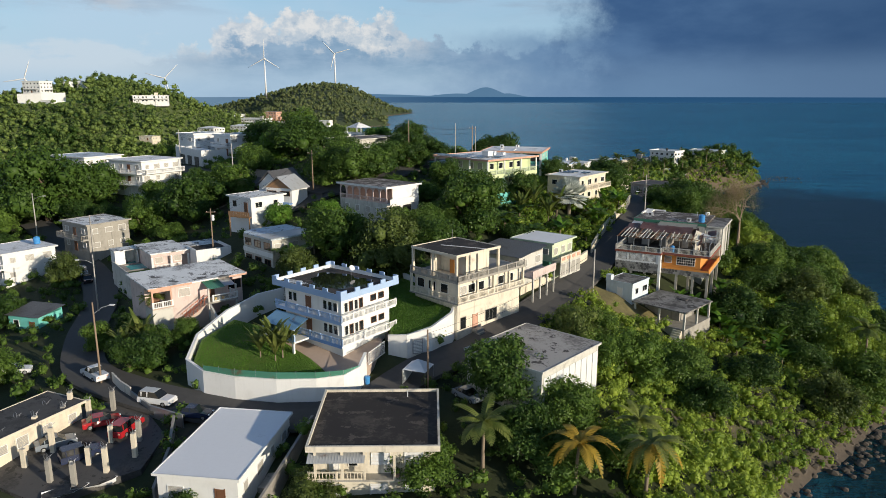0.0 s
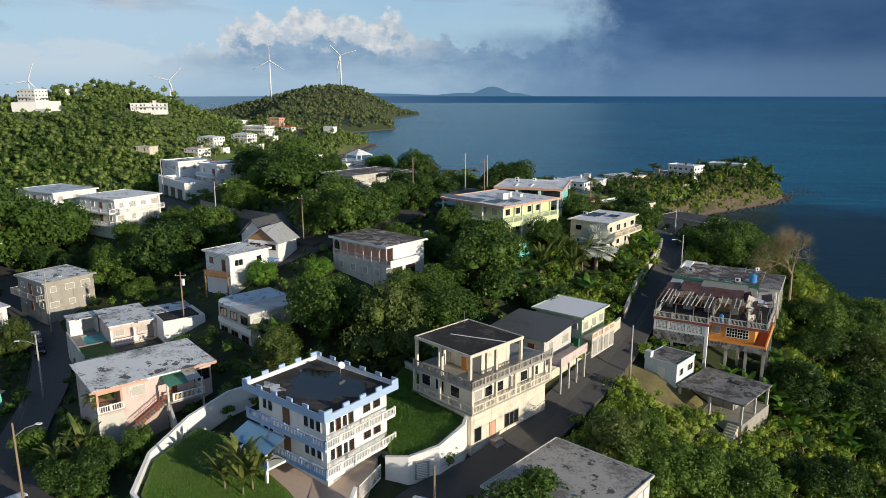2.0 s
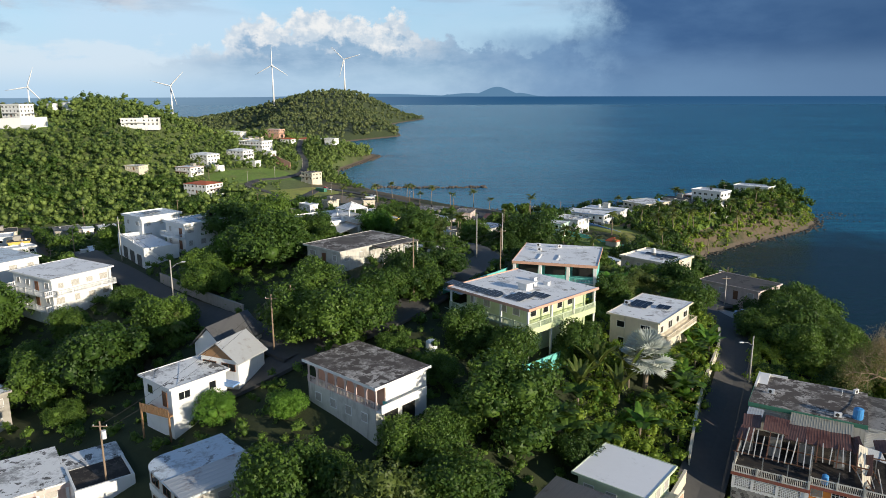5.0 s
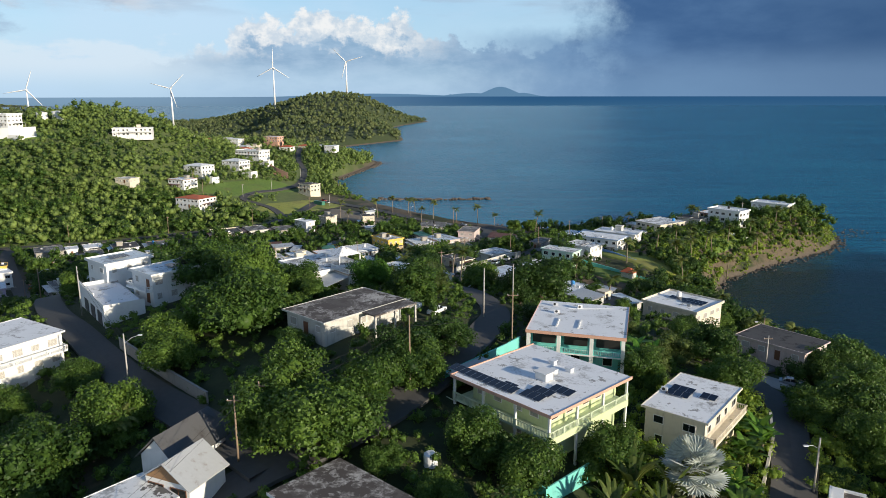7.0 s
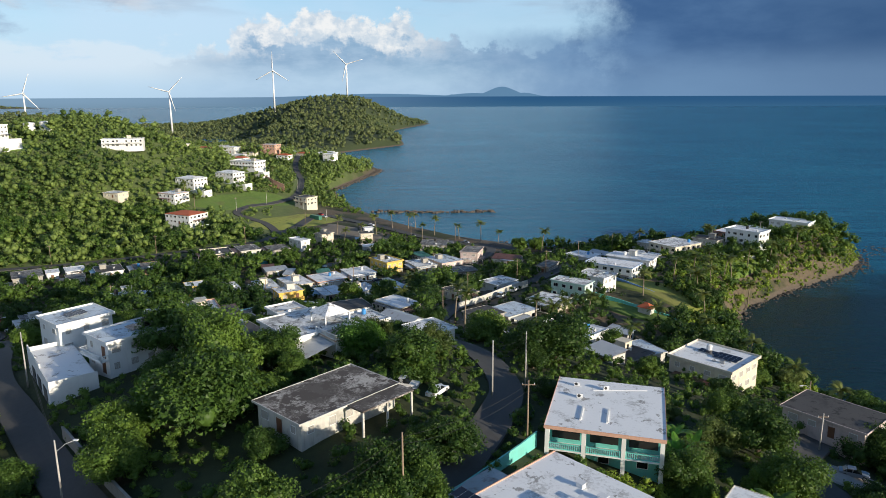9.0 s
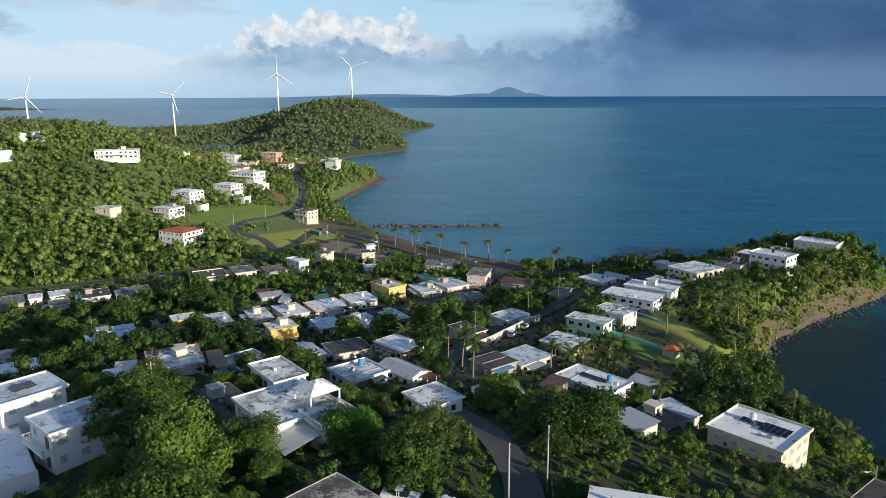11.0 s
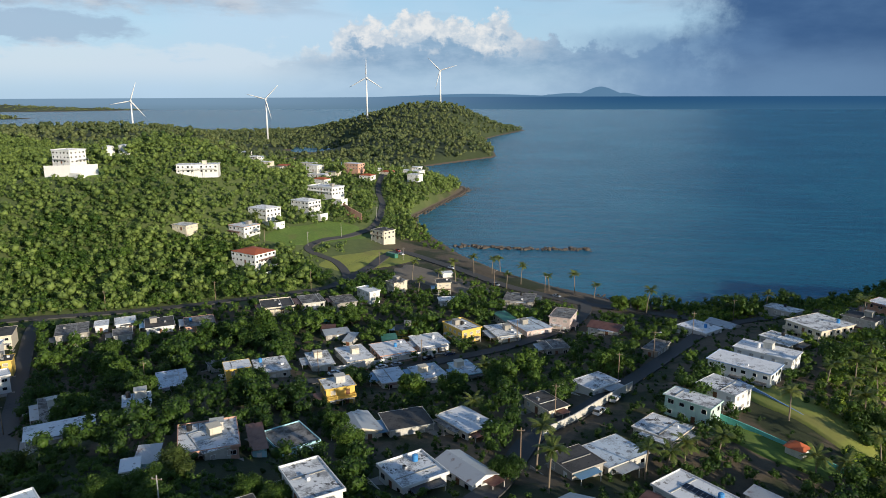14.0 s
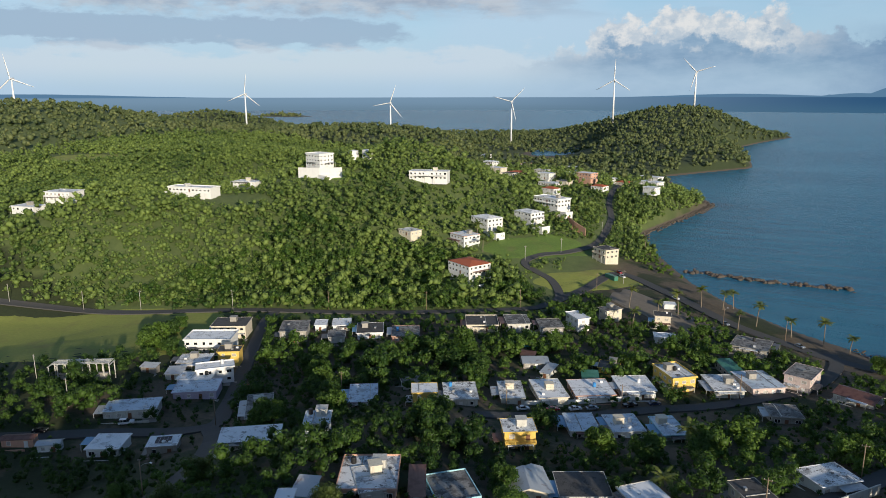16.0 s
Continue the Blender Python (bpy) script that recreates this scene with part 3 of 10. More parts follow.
# ---- building tools ----
class Geo:
    """Collects corners and faces of one mesh."""

    def __init__(self):
        self.v, self.f = [], []

    def add(self, verts, faces):
        k = len(self.v)
        self.v += [tuple(p) for p in verts]
        self.f += [tuple(i + k for i in face) for face in faces]
        return self

    def box(self, x0, y0, z0, x1, y1, z1):
        return self.add([(x, y, z) for z in (z0, z1) for y in (y0, y1) for x in (x0, x1)],
                        [(0, 2, 3, 1), (4, 5, 7, 6), (0, 1, 5, 4), (2, 6, 7, 3), (0, 4, 6, 2), (1, 3, 7, 5)])

    def tube(self, a, b, ra, rb=None, n=8, cap=True):
        a, b = Vector(a), Vector(b)
        rb = ra if rb is None else rb
        q = (b - a).to_track_quat("Z", "Y")
        ring = [Vector((math.cos(2 * math.pi * i / n), math.sin(2 * math.pi * i / n), 0)) for i in range(n)]
        verts = [a + q @ (p * ra) for p in ring] + [b + q @ (p * rb) for p in ring]
        faces = [(i, (i + 1) % n, n + (i + 1) % n, n + i) for i in range(n)]
        if cap:
            faces += [tuple(range(n))[::-1], tuple(range(n, 2 * n))]
        return self.add(verts, faces)

    def sweep(self, line, r, n=6):
        """A round bar bent along a line, in one piece."""
        verts, faces = [], []
        for i, p in enumerate(line):
            q = (line[min(i + 1, len(line) - 1)] - line[max(i - 1, 0)]).to_track_quat("Z", "Y")
            verts += [p + q @ Vector((math.cos(2 * math.pi * k / n) * r, math.sin(2 * math.pi * k / n) * r, 0)) for k in range(n)]
            if i:
                o = (i - 1) * n
                faces += [(o + k, o + (k + 1) % n, o + n + (k + 1) % n, o + n + k) for k in range(n)]
        return self.add(verts, faces)

    def lathe(self, profile, n=14):
        """A turned body about the z axis from (radius, height) pairs."""
        verts = [(r * math.cos(2 * math.pi * k / n), r * math.sin(2 * math.pi * k / n), z) for r, z in profile for k in range(n)]
        faces = [(i * n + k, i * n + (k + 1) % n, (i + 1) * n + (k + 1) % n, (i + 1) * n + k) for i in range(len(profile) - 1) for k in range(n)]
        faces += [tuple(range(n))[::-1], tuple((len(profile) - 1) * n + k for k in range(n))]
        return self.add(verts, faces)

    def gable(self, x0, y0, x1, y1, z0, z1, thick=0.12):
        """Two roof slopes with the ridge along y."""
        m = (x0 + x1) / 2
        for xa, za, xb, zb in ((x0, z0, m, z1), (m, z1, x1, z0)):
            self.add([(xa, y0, za), (xb, y0, zb), (xb, y1, zb), (xa, y1, za), (xa, y0, za - thick), (xb, y0, zb - thick),
                      (xb, y1, zb - thick), (xa, y1, za - thick)],
                     [(0, 1, 2, 3), (7, 6, 5, 4), (0, 4, 5, 1), (2, 6, 7, 3), (1, 5, 6, 2), (0, 3, 7, 4)])
        return self

    def mesh(self, name, mat, smooth=False):
        me = bpy.data.meshes.new(name)
        me.from_pydata(self.v, [], self.f)
        if mat is not None:
            me.materials.append(mat)
        if smooth:
            me.shade_smooth()
        me.update()
        return me


def part(name, geo, mat, parent, label="", smooth=False, at=None):
    me = geo.mesh(name, mat, smooth) if isinstance(geo, Geo) else geo
    ob = new(name, me)
    ob.parent = parent
    if at is not None:
        ob.matrix_basis = at
    return tagged(ob, label, kind="stuff" if name in ("balustrade", "railing") else "")


def thing(name, m, label, category, group=""):
    ob = new(name)
    ob.empty_display_size = 0.5
    ob.matrix_basis = m
    return tagged(ob, label, category, group)


def solid(name, geo, mat, label, category, group="", m=None, smooth=False, kind=""):
    ob = new(name, geo.mesh(name, mat, smooth))
    if m is not None:
        ob.matrix_basis = m
    return tagged(ob, label, category, group, kind)


FOOTPRINTS, ROOFS, LANES, CLEARINGS = [], [], [], []


def free_spots(x, y, margin=1.0, lanes=1.0):
    """Which of the spots lie clear of houses, roads and open grass."""
    ok = np.ones(x.shape, bool)
    for cx, cy, yaw, w, d in FOOTPRINTS:
        c, s = math.cos(yaw), math.sin(yaw)
        u, v = (x - cx) * c + (y - cy) * s, -(x - cx) * s + (y - cy) * c
        ok &= (np.abs(u) > w / 2 + margin) | (np.abs(v) > d / 2 + margin)
    for line, half in LANES:
        for (ax, ay), (bx, by) in zip(line, line[1:]):
            ex, ey = bx - ax, by - ay
            t = np.clip(((x - ax) * ex + (y - ay) * ey) / (ex * ex + ey * ey + 1e-9), 0, 1)
            ok &= np.hypot(x - ax - t * ex, y - ay - t * ey) > half + lanes
    for cx, cy, yaw, a, b in CLEARINGS:
        c, s = math.cos(yaw), math.sin(yaw)
        u, v = (x - cx) * c + (y - cy) * s, -(x - cx) * s + (y - cy) * c
        ok &= (u / a) ** 2 + (v / b) ** 2 > 1
    return ok


def smooth_line(points, step=2.5):
    """A soft curve through the points."""
    p = [Vector((*q, 0)) for q in points]
    p = [p[0] * 2 - p[1]] + p + [p[-1] * 2 - p[-2]]
    out = []
    for a, b, c, d in zip(p, p[1:], p[2:], p[3:]):
        n = max(2, int((c - b).length / step))
        for i in range(n):
            t = i / n
            out.append(0.5 * (2 * b + (c - a) * t + (2 * a - 5 * b + 4 * c - d) * t * t + (3 * b - a - 3 * c + d) * t ** 3))
    return [(q.x, q.y) for q in out] + [(p[-2].x, p[-2].y)]


def ribbon(name, points, half, mat, label, category, lift=0.12, thick=0.5, kind="structure"):
    line = smooth_line(points)
    xy = np.array(line)
    t = np.gradient(xy, axis=0)
    t /= np.linalg.norm(t, axis=1)[:, None]
    side = np.stack([-t[:, 1], t[:, 0]], 1) * half
    k = 5
    cross = np.stack([xy + side * (1 - 2 * j / (k - 1)) for j in range(k)], 1)
    z = heights(cross[..., 0], cross[..., 1])
    z = np.convolve(np.pad(z.mean(1), 2, "edge"), np.ones(5) / 5, "valid")[:, None] * 0.6 + z * 0.4 + lift
    z = np.maximum(z, heights(cross[..., 0], cross[..., 1]) + 0.05)
    g = Geo()
    n = len(xy)
    top = np.concatenate([cross, z[..., None]], 2)
    low = top.copy()
    low[..., 2] -= thick
    verts = np.concatenate([top.reshape(-1, 3), low[:, [0, -1]].reshape(-1, 3)]).tolist()
    faces = [(i * k + j, i * k + j + 1, (i + 1) * k + j + 1, (i + 1) * k + j) for i in range(n - 1) for j in range(k - 1)]
    b = n * k
    for i in range(n - 1):
        faces += [(i * k, (i + 1) * k, b + 2 * i + 2, b + 2 * i), (i * k + k - 1, b + 2 * i + 1, b + 2 * i + 3, (i + 1) * k + k - 1)]
    g.add(verts, faces)
    LANES.append((line[::3] + [line[-1]], half))
    return solid(name, g, mat, label, category, kind=kind)

# ---- roads ----
ROADS = [
    ("road_1", [(-101, 167), (-84, 149), (-74, 138), (-66, 127), (-60, 115), (-56, 102), (-50, 90), (-41, 84), (-32, 80.5), (-18, 77.8), (-10, 80), (-3, 87),
                (5, 93), (14, 105), (23, 119), (31, 133), (38, 146), (44, 157), (50, 172), (53, 182), (51, 192), (58, 203), (66, 212)], 2.9),
    ("road_2", [(-36, 140), (-24, 147), (-16, 152), (-10, 158), (-4, 168), (0, 178), (4, 190), (6, 203), (2, 222), (-8, 240), (-16, 252), (-11, 273), (-4, 304), (9, 324),
                (28, 363), (47, 400), (68, 440), (96, 462), (140, 470)], 2.8),
    ("road_3", [(-24, 147), (-34, 156), (-47, 168), (-58, 179), (-73, 195), (-86, 209), (-100, 230), (-118, 262), (-142, 292), (-154, 302)], 2.7),
    ("road_4", [(-84, 347), (-72, 359), (-55, 374), (-38, 390), (-22, 402), (-8, 417), (8, 440), (16, 470), (14, 487)], 2.6),
    ("road_5", [(-260, 215), (-203, 266), (-181, 286), (-156, 303), (-165, 319), (-178, 337), (-201, 368), (-223, 399), (-232, 418)], 2.7),
    ("road_6", [(-420, 322), (-359, 350), (-332, 362), (-285, 381), (-228, 417), (-164, 448), (-139, 462), (-117, 480), (-112, 500), (-126, 526), (-148, 540), (-146, 560), (-134, 582),
                (-127, 621), (-140, 695), (-160, 760), (-172, 840), (-190, 930)], 2.4),
    ("road_7", [(-115, 483), (-106, 520), (-97, 566), (-62, 536), (-30, 505), (-4, 490), (14, 481), (40, 474), (62, 462)], 3.0),
]
tagged(sheet("ground", graded(-4980, -380, 245, 4980, 3.0, 1.045), graded(-4000, -30, 700, 4980, 3.0, 1.032), rolling, GROUND),
       "green coastal hill and flat shore with bare earth patches", "ground", kind="structure")
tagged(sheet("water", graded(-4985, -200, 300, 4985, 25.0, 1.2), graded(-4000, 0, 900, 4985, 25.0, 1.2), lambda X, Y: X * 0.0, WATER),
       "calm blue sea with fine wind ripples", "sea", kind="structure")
for name, line, half in ROADS:
    ribbon(name, line, half, ASPHALT, "patched grey asphalt road with worn edges", "road")

# ---- houses ----
MESHES = {}


def window_meshes(w, h, style):
    key = (round(w, 1), round(h, 1), style)
    if key not in MESHES:
        f, p = Geo(), Geo()
        a, b, t = w / 2, h / 2, 0.07
        for x0, z0, x1, z1 in ((-a - t, -b - t, a + t, -b), (-a - t, b, a + t, b + t), (-a - t, -b, -a, b), (a, -b, a + t, b)):
            f.box(x0, -0.08, z0, x1, 0.02, z1)
        if style == "louvre":
            n = max(3, int(h / 0.16))
            for i in range(n):
                z = -b + (i + 0.15) * h / n
                p.add([(-a, -0.01, z), (a, -0.01, z), (a, -0.06, z - 0.02 + h / n * 0.2), (-a, -0.06, z - 0.02 + h / n * 0.2),
                       (-a, -0.01, z + h / n * 0.8), (a, -0.01, z + h / n * 0.8)], [(0, 1, 2, 3), (3, 2, 5, 4)])
        else:
            p.box(-a, -0.03, -b, a, 0.01, b)
            k = max(1, int(w / 0.75))
            for i in range(1, k):
                f.box(-a + i * w / k - 0.025, -0.06, -b, -a + i * w / k + 0.025, 0.02, b)
        MESHES[key] = (f, p)
    return MESHES[key]


BUILT = {}


def window(parent, x, y, z, turn, w=1.2, h=1.1, style="glass", frame_mat=None, pane_mat=None):
    frame_mat = frame_mat or WHITE
    pane_mat = pane_mat or (LOUVRE if style == "louvre" else GLASS)
    key = (round(w, 1), round(h, 1), style, frame_mat.name, pane_mat.name)
    if key not in BUILT:
        f, p = window_meshes(w, h, style)
        BUILT[key] = (f.mesh("window", frame_mat), p.mesh("pane", pane_mat))
    f, p = BUILT[key]
    ob = part("window", f, None, parent, at=pose(x, y, z, 0, 0, turn))
    part("pane", p, None, ob)
    return ob


def door(parent, x, y, z, turn, w=0.95, h=2.05, mat=None):
    mat = mat or BROWN
    key = ("door", w, h, mat.name)
    if key not in BUILT:
        g = Geo().box(-w / 2, -0.06, 0, w / 2, 0.02, h)
        for zz in (0.25, 1.15):
            g.box(-w / 2 + 0.14, -0.085, zz, w / 2 - 0.14, -0.06, zz + 0.7)
        for x0, x1 in ((-w / 2 - 0.08, -w / 2), (w / 2, w / 2 + 0.08)):
            g.box(x0, -0.09, 0, x1, 0.02, h + 0.08)
        BUILT[key] = g.mesh("door", mat)
    return part("door", BUILT[key], None, parent, at=pose(x, y, z, 0, 0, turn))


def balustrade(x0, y0, x1, y1, z, h=0.95, step=0.28, r=0.05, posts=3.0):
    """Turned balusters between a foot and a hand rail."""
    g = Geo()
    a, b = Vector((x0, y0, z)), Vector((x1, y1, z))
    n = max(2, int((b - a).length / step))
    u = (b - a).normalized()
    s = Vector((-u.y, u.x, 0)) * 0.07
    for lo, hi in ((0.0, 0.12), (h - 0.12, h)):
        g.add([a - s + Vector((0, 0, lo)), b - s + Vector((0, 0, lo)), b + s + Vector((0, 0, lo)), a + s + Vector((0, 0, lo)),
               a - s + Vector((0, 0, hi)), b - s + Vector((0, 0, hi)), b + s + Vector((0, 0, hi)), a + s + Vector((0, 0, hi))],
              [(3, 2, 1, 0), (4, 5, 6, 7), (0, 1, 5, 4), (2, 3, 7, 6), (1, 2, 6, 5), (3, 0, 4, 7)])
    for i in range(n + 1):
        p = a.lerp(b, i / n)
        g.tube(p + Vector((0, 0, 0.1)), p + Vector((0, 0, h - 0.1)), r, r, 5, False)
    k = max(1, round((b - a).length / posts))
    for i in range(k + 1):
        p = a.lerp(b, i / k)
        g.box(p.x - 0.11, p.y - 0.11, z, p.x + 0.11, p.y + 0.11, z + h + 0.06)
    return g


def flat_roof(parent, w, d, z, mat, trim, over=0.45, parapet=0.0, thick=0.22):
    x, y = w / 2 + over, d / 2 + over
    roof = part("roof", Geo().box(-x, -y, z, x, y, z + thick), mat, parent)
    t = z + thick
    rim = Geo()
    h = parapet if parapet else 0.07
    k = 0.16 if parapet else 0.10
    for x0, y0, x1, y1 in ((-x, -y, x, -y + k), (-x, y - k, x, y), (-x, -y + k, -x + k, y - k), (x - k, -y + k, x, y - k)):
        rim.box(x0, y0, t, x1, y1, t + h)
    e = 0.012
    for x0, y0, x1, y1 in ((-x - e, -y - e, x + e, -y), (-x - e, y, x + e, y + e), (-x - e, -y, -x, y), (x, -y, x + e, y)):
        rim.box(x0, y0, z, x1, y1, t + h)
    part("roof_edge", rim, trim, roof)
    return roof


def corrugated(x0, y0, x1, y1, za, zb, pitch=0.3):
    """One ribbed sheet that falls from za at y0 to zb at y1."""
    n = max(4, int((x1 - x0) / pitch))
    prof = []
    for i in range(n):
        a, w = x0 + (x1 - x0) * i / n, (x1 - x0) / n
        prof += [(a, 0.0), (a + w * 0.25, 0.022), (a + w * 0.5, 0.0)]
    prof.append((x1, 0.0))
    k = len(prof)
    rows = [[(x, y, z + h - d) for x, h in prof] for d in (0.0, 0.035) for y, z in ((y0, za), (y1, zb))]
    g = Geo()
    g.add(sum(rows, []), [(i, i + 1, k + i + 1, k + i) for i in range(k - 1)] + [(2 * k + i, 3 * k + i, 3 * k + i + 1, 2 * k + i + 1) for i in range(k - 1)]
          + [(i, 2 * k + i, 2 * k + i + 1, i + 1) for i in range(k - 1)] + [(k + i, k + i + 1, 3 * k + i + 1, 3 * k + i) for i in range(k - 1)]
          + [(0, k, 3 * k, 2 * k), (k - 1, 3 * k - 1, 4 * k - 1, 2 * k - 1)])
    return g


def lived_in(home, x, y, z, yaw, w, d, top, kind, parapet):
    """What people add to a village house: a carport or porch of sheet, a stair head, pipes and boxes on the roof."""
    rng = random.Random(int(x * 3 + y * 5) + 7)
    side = 1 if yaw < 0 else -1
    if rng.random() < 0.6:
        long, out, hi = rng.uniform(0.4, 0.75) * d, rng.uniform(2.4, 3.6), min(top, 2.9) - 0.15
        y0 = rng.uniform(-d / 2, d / 2 - long)
        a, b = sorted((side * w / 2, side * (w / 2 + out)))
        cover = part("carport", corrugated(a, y0, b, y0 + long, hi - 0.25, hi), rng.choice((TIN, TIN_RUST, TIN, TIN_DARK, TIN_BLUE)), home)
        for py in (y0 + 0.2, y0 + long - 0.2):
            px = side * (w / 2 + out - 0.15)
            part("post", Geo().box(px - 0.07, py - 0.07, -3, px + 0.07, py + 0.07, hi - 0.2), WHITE_OLD, cover)
    if rng.random() < 0.5:
        out, wide = rng.uniform(1.6, 2.6), rng.uniform(0.5, 0.95) * w
        u = rng.uniform(-w / 2, w / 2 - wide)
        hi = min(top, 2.9) - 0.1
        porch = part("porch_roof", Geo().box(u, -d / 2 - out, hi - 0.14, u + wide, -d / 2 - 0.02, hi), rng.choice((ROOF_STAINED, ROOF_GREY, TIN_RUST)), home)
        for px in (u + 0.2, u + wide / 2, u + wide - 0.2):
            part("post", Geo().box(px - 0.09, -d / 2 - out + 0.1, -3, px + 0.09, -d / 2 - out + 0.28, hi - 0.14), WHITE_OLD, porch)
    if kind == "flat":
        if rng.random() < 0.30:
            px, py = rng.uniform(-w / 4, w / 4), rng.uniform(0, d / 4)
            g = Geo().box(px - 1.4, py - 1.3, top + 0.1, px + 1.4, py + 1.3, top + 2.2).box(px - 1.6, py - 1.5, top + 2.2, px + 1.6, py + 1.5, top + 2.35)
            part("stair_head", g, rng.choice((WHITE_OLD, CONCRETE, CREAM)), home)
        for _ in range(rng.randint(0, 2)):
            px, py = rng.uniform(-w / 2 + 1, w / 2 - 1), rng.uniform(-d / 2 + 1, d / 2 - 1)
            part("roof_unit", Geo().box(px - 0.45, py - 0.3, top + 0.1, px + 0.45, py + 0.3, top + 0.85).box(px - 0.5, py - 0.35, top + 0.85, px + 0.5, py + 0.35, top + 0.9), rng.choice((PLASTIC_WHITE, STEEL)), home)
        if rng.random() < 0.4:
            px = rng.uniform(-w / 3, w / 3)
            part("roof_joint", Geo().box(px - 0.12, -d / 2 + 0.3, top + 0.1, px + 0.12, d / 2 - 0.3, top + 0.34), rng.choice((WHITE_OLD, CONCRETE)), home)
        if rng.random() < 0.16:
            c, sn = math.cos(radians(yaw)), math.sin(radians(yaw))
            px, py = rng.uniform(-w / 3, w / 3), rng.uniform(0, d / 3)
            water_tank(x + px * c - py * sn, y + px * sn + py * c, z + top + 0.22, rng.choice((None, PLASTIC_WHITE, PLASTIC_BLACK)))


def house(x, y, z_roof, yaw, w, d, n, wall, roof, label, kind="flat", trim=None, hs=2.9, over=0.45, parapet=0.0, windows=True,
          balcony=(), rail=None, frame=None, style=None, rng=None, group="", plinth=6.0, doors=True, category="house"):
    """A concrete house: its front looks along -y of its own axes."""
    rng = rng or random.Random(int(x * 7 + y * 13))
    trim, rail = trim or wall, rail or wall
    top = n * hs
    z = z_roof - top - 0.3
    home = thing("house", pose(x, y, z, 0, 0, yaw), label, category, group)
    FOOTPRINTS.append((x, y, radians(yaw), w + 1, d + 1))
    ROOFS.append((x, y, z_roof, max(w, d) / 2))
    body = part("wall", Geo().box(-w / 2, -d / 2, -plinth, w / 2, d / 2, top), wall, home)
    if group == "village houses" and 225 < y < 500 and x > -232:
        side, front = rng.uniform(0.8, 2.4), rng.uniform(1.5, 3.5)
        yard = part("yard_slab", Geo().box(-w / 2 - side, -d / 2 - front, -plinth, w / 2 + 0.8, -d / 2, -0.12).box(-w / 2 - side, -d / 2, -plinth, -w / 2, d / 2 + 0.6, -0.12), PAVING, home)
        if rng.random() < 0.55:
            part("yard_wall", Geo().box(-w / 2 - side, -d / 2 - front - 0.15, -plinth, w / 2 - 1.5, -d / 2 - front, 0.75), wall, yard)
    if kind == "gable":
        rise = min(w, d) * 0.17
        if w > d:
            g = Geo().gable(-d / 2 - over, -w / 2 - over, d / 2 + over, w / 2 + over, top - 0.1, top + rise)
            part("roof", g, roof, home, at=pose(0, 0, 0, 0, 0, 90))
            e = Geo()
            for s in (-1, 1):
                e.add([(s * w / 2, -d / 2, top), (s * w / 2, d / 2, top), (s * w / 2, 0, top + rise - 0.1)], [(0, 1, 2)])
        else:
            part("roof", Geo().gable(-w / 2 - over, -d / 2 - over, w / 2 + over, d / 2 + over, top - 0.1, top + rise), roof, home)
            e = Geo()
            for s in (-1, 1):
                e.add([(-w / 2, s * d / 2, top), (w / 2, s * d / 2, top), (0, s * d / 2, top + rise - 0.1)], [(0, 1, 2)])
        part("gable_wall", e, wall, home)
    elif kind == "shed":
        part("roof", corrugated(-w / 2 - over, -d / 2 - over, w / 2 + over, d / 2 + over, top + 0.12, top + 0.75), roof, home)
        part("roof_edge", Geo().box(-w / 2, d / 2 - 0.2, top, w / 2, d / 2 - 0.02, top + 0.55), wall, home)
    elif kind == "hip":
        rise, a, b = 1.5, w / 2 + over, d / 2 + over
        r = abs(a - b)
        ends = ((-r, 0), (r, 0)) if a > b else ((0, -r), (0, r))
        g = Geo().add([(-a, -b, top), (a, -b, top), (a, b, top), (-a, b, top), (*ends[0], top + rise), (*ends[1], top + rise)],
                      [(0, 1, 5, 4), (1, 2, 5), (2, 3, 4, 5), (3, 0, 4), (3, 2, 1, 0)] if a > b else
                      [(0, 1, 4), (1, 2, 5, 4), (2, 3, 5), (3, 0, 4, 5), (3, 2, 1, 0)])
        part("roof", g, roof, home)
    else:
        flat_roof(home, w, d, top, roof, trim, over, parapet)
    if group == "village houses" and y > 225 and min(w, d) > 6:
        lived_in(home, x, y, z, yaw, w, d, top, kind, parapet)
    style = style or rng.choice(("louvre", "glass", "louvre"))
    sides = (("front", w, 0, 0, -d / 2), ("right", d, 90, w / 2, 0), ("left", d, -90, -w / 2, 0))
    for k in range(n):
        for side, long, turn, cx, cy in sides:
            if -math.cos(radians(yaw + turn)) > 0.12 and y > 120:
                continue
            out = 1.5 if (side, k) in balcony else 0.0
            m = max(1, int(long / 3.0)) if windows else 0
            for i in range(m):
                u = -long / 2 + (i + 0.5) * long / m + rng.uniform(-0.25, 0.25)
                px, py = (u, cy - 0.005) if turn == 0 else ((cx + 0.005, u) if turn == 90 else (cx - 0.005, -u))
                if doors and side == "front" and i == m // 2 and (k == 0 or out):
                    door(home, px, py, k * hs + 0.02, turn, mat=rng.choice((BROWN, WHITE, BROWN)))
                else:
                    window(home, px, py, k * hs + 1.55, turn, rng.choice((1.0, 1.3, 1.6)), rng.choice((1.0, 1.2)), style, frame)
            if out:
                s = Geo()
                if turn == 0:
                    s.box(-w / 2, -d / 2 - out, k * hs - 0.2, w / 2, -d / 2, k * hs)
                    ends = [(-w / 2 + 0.1, -d / 2, -w / 2 + 0.1, -d / 2 - out + 0.1), (-w / 2 + 0.1, -d / 2 - out + 0.1, w / 2 - 0.1, -d / 2 - out + 0.1),
                            (w / 2 - 0.1, -d / 2 - out + 0.1, w / 2 - 0.1, -d / 2)]
                else:
                    sg = 1 if turn == 90 else -1
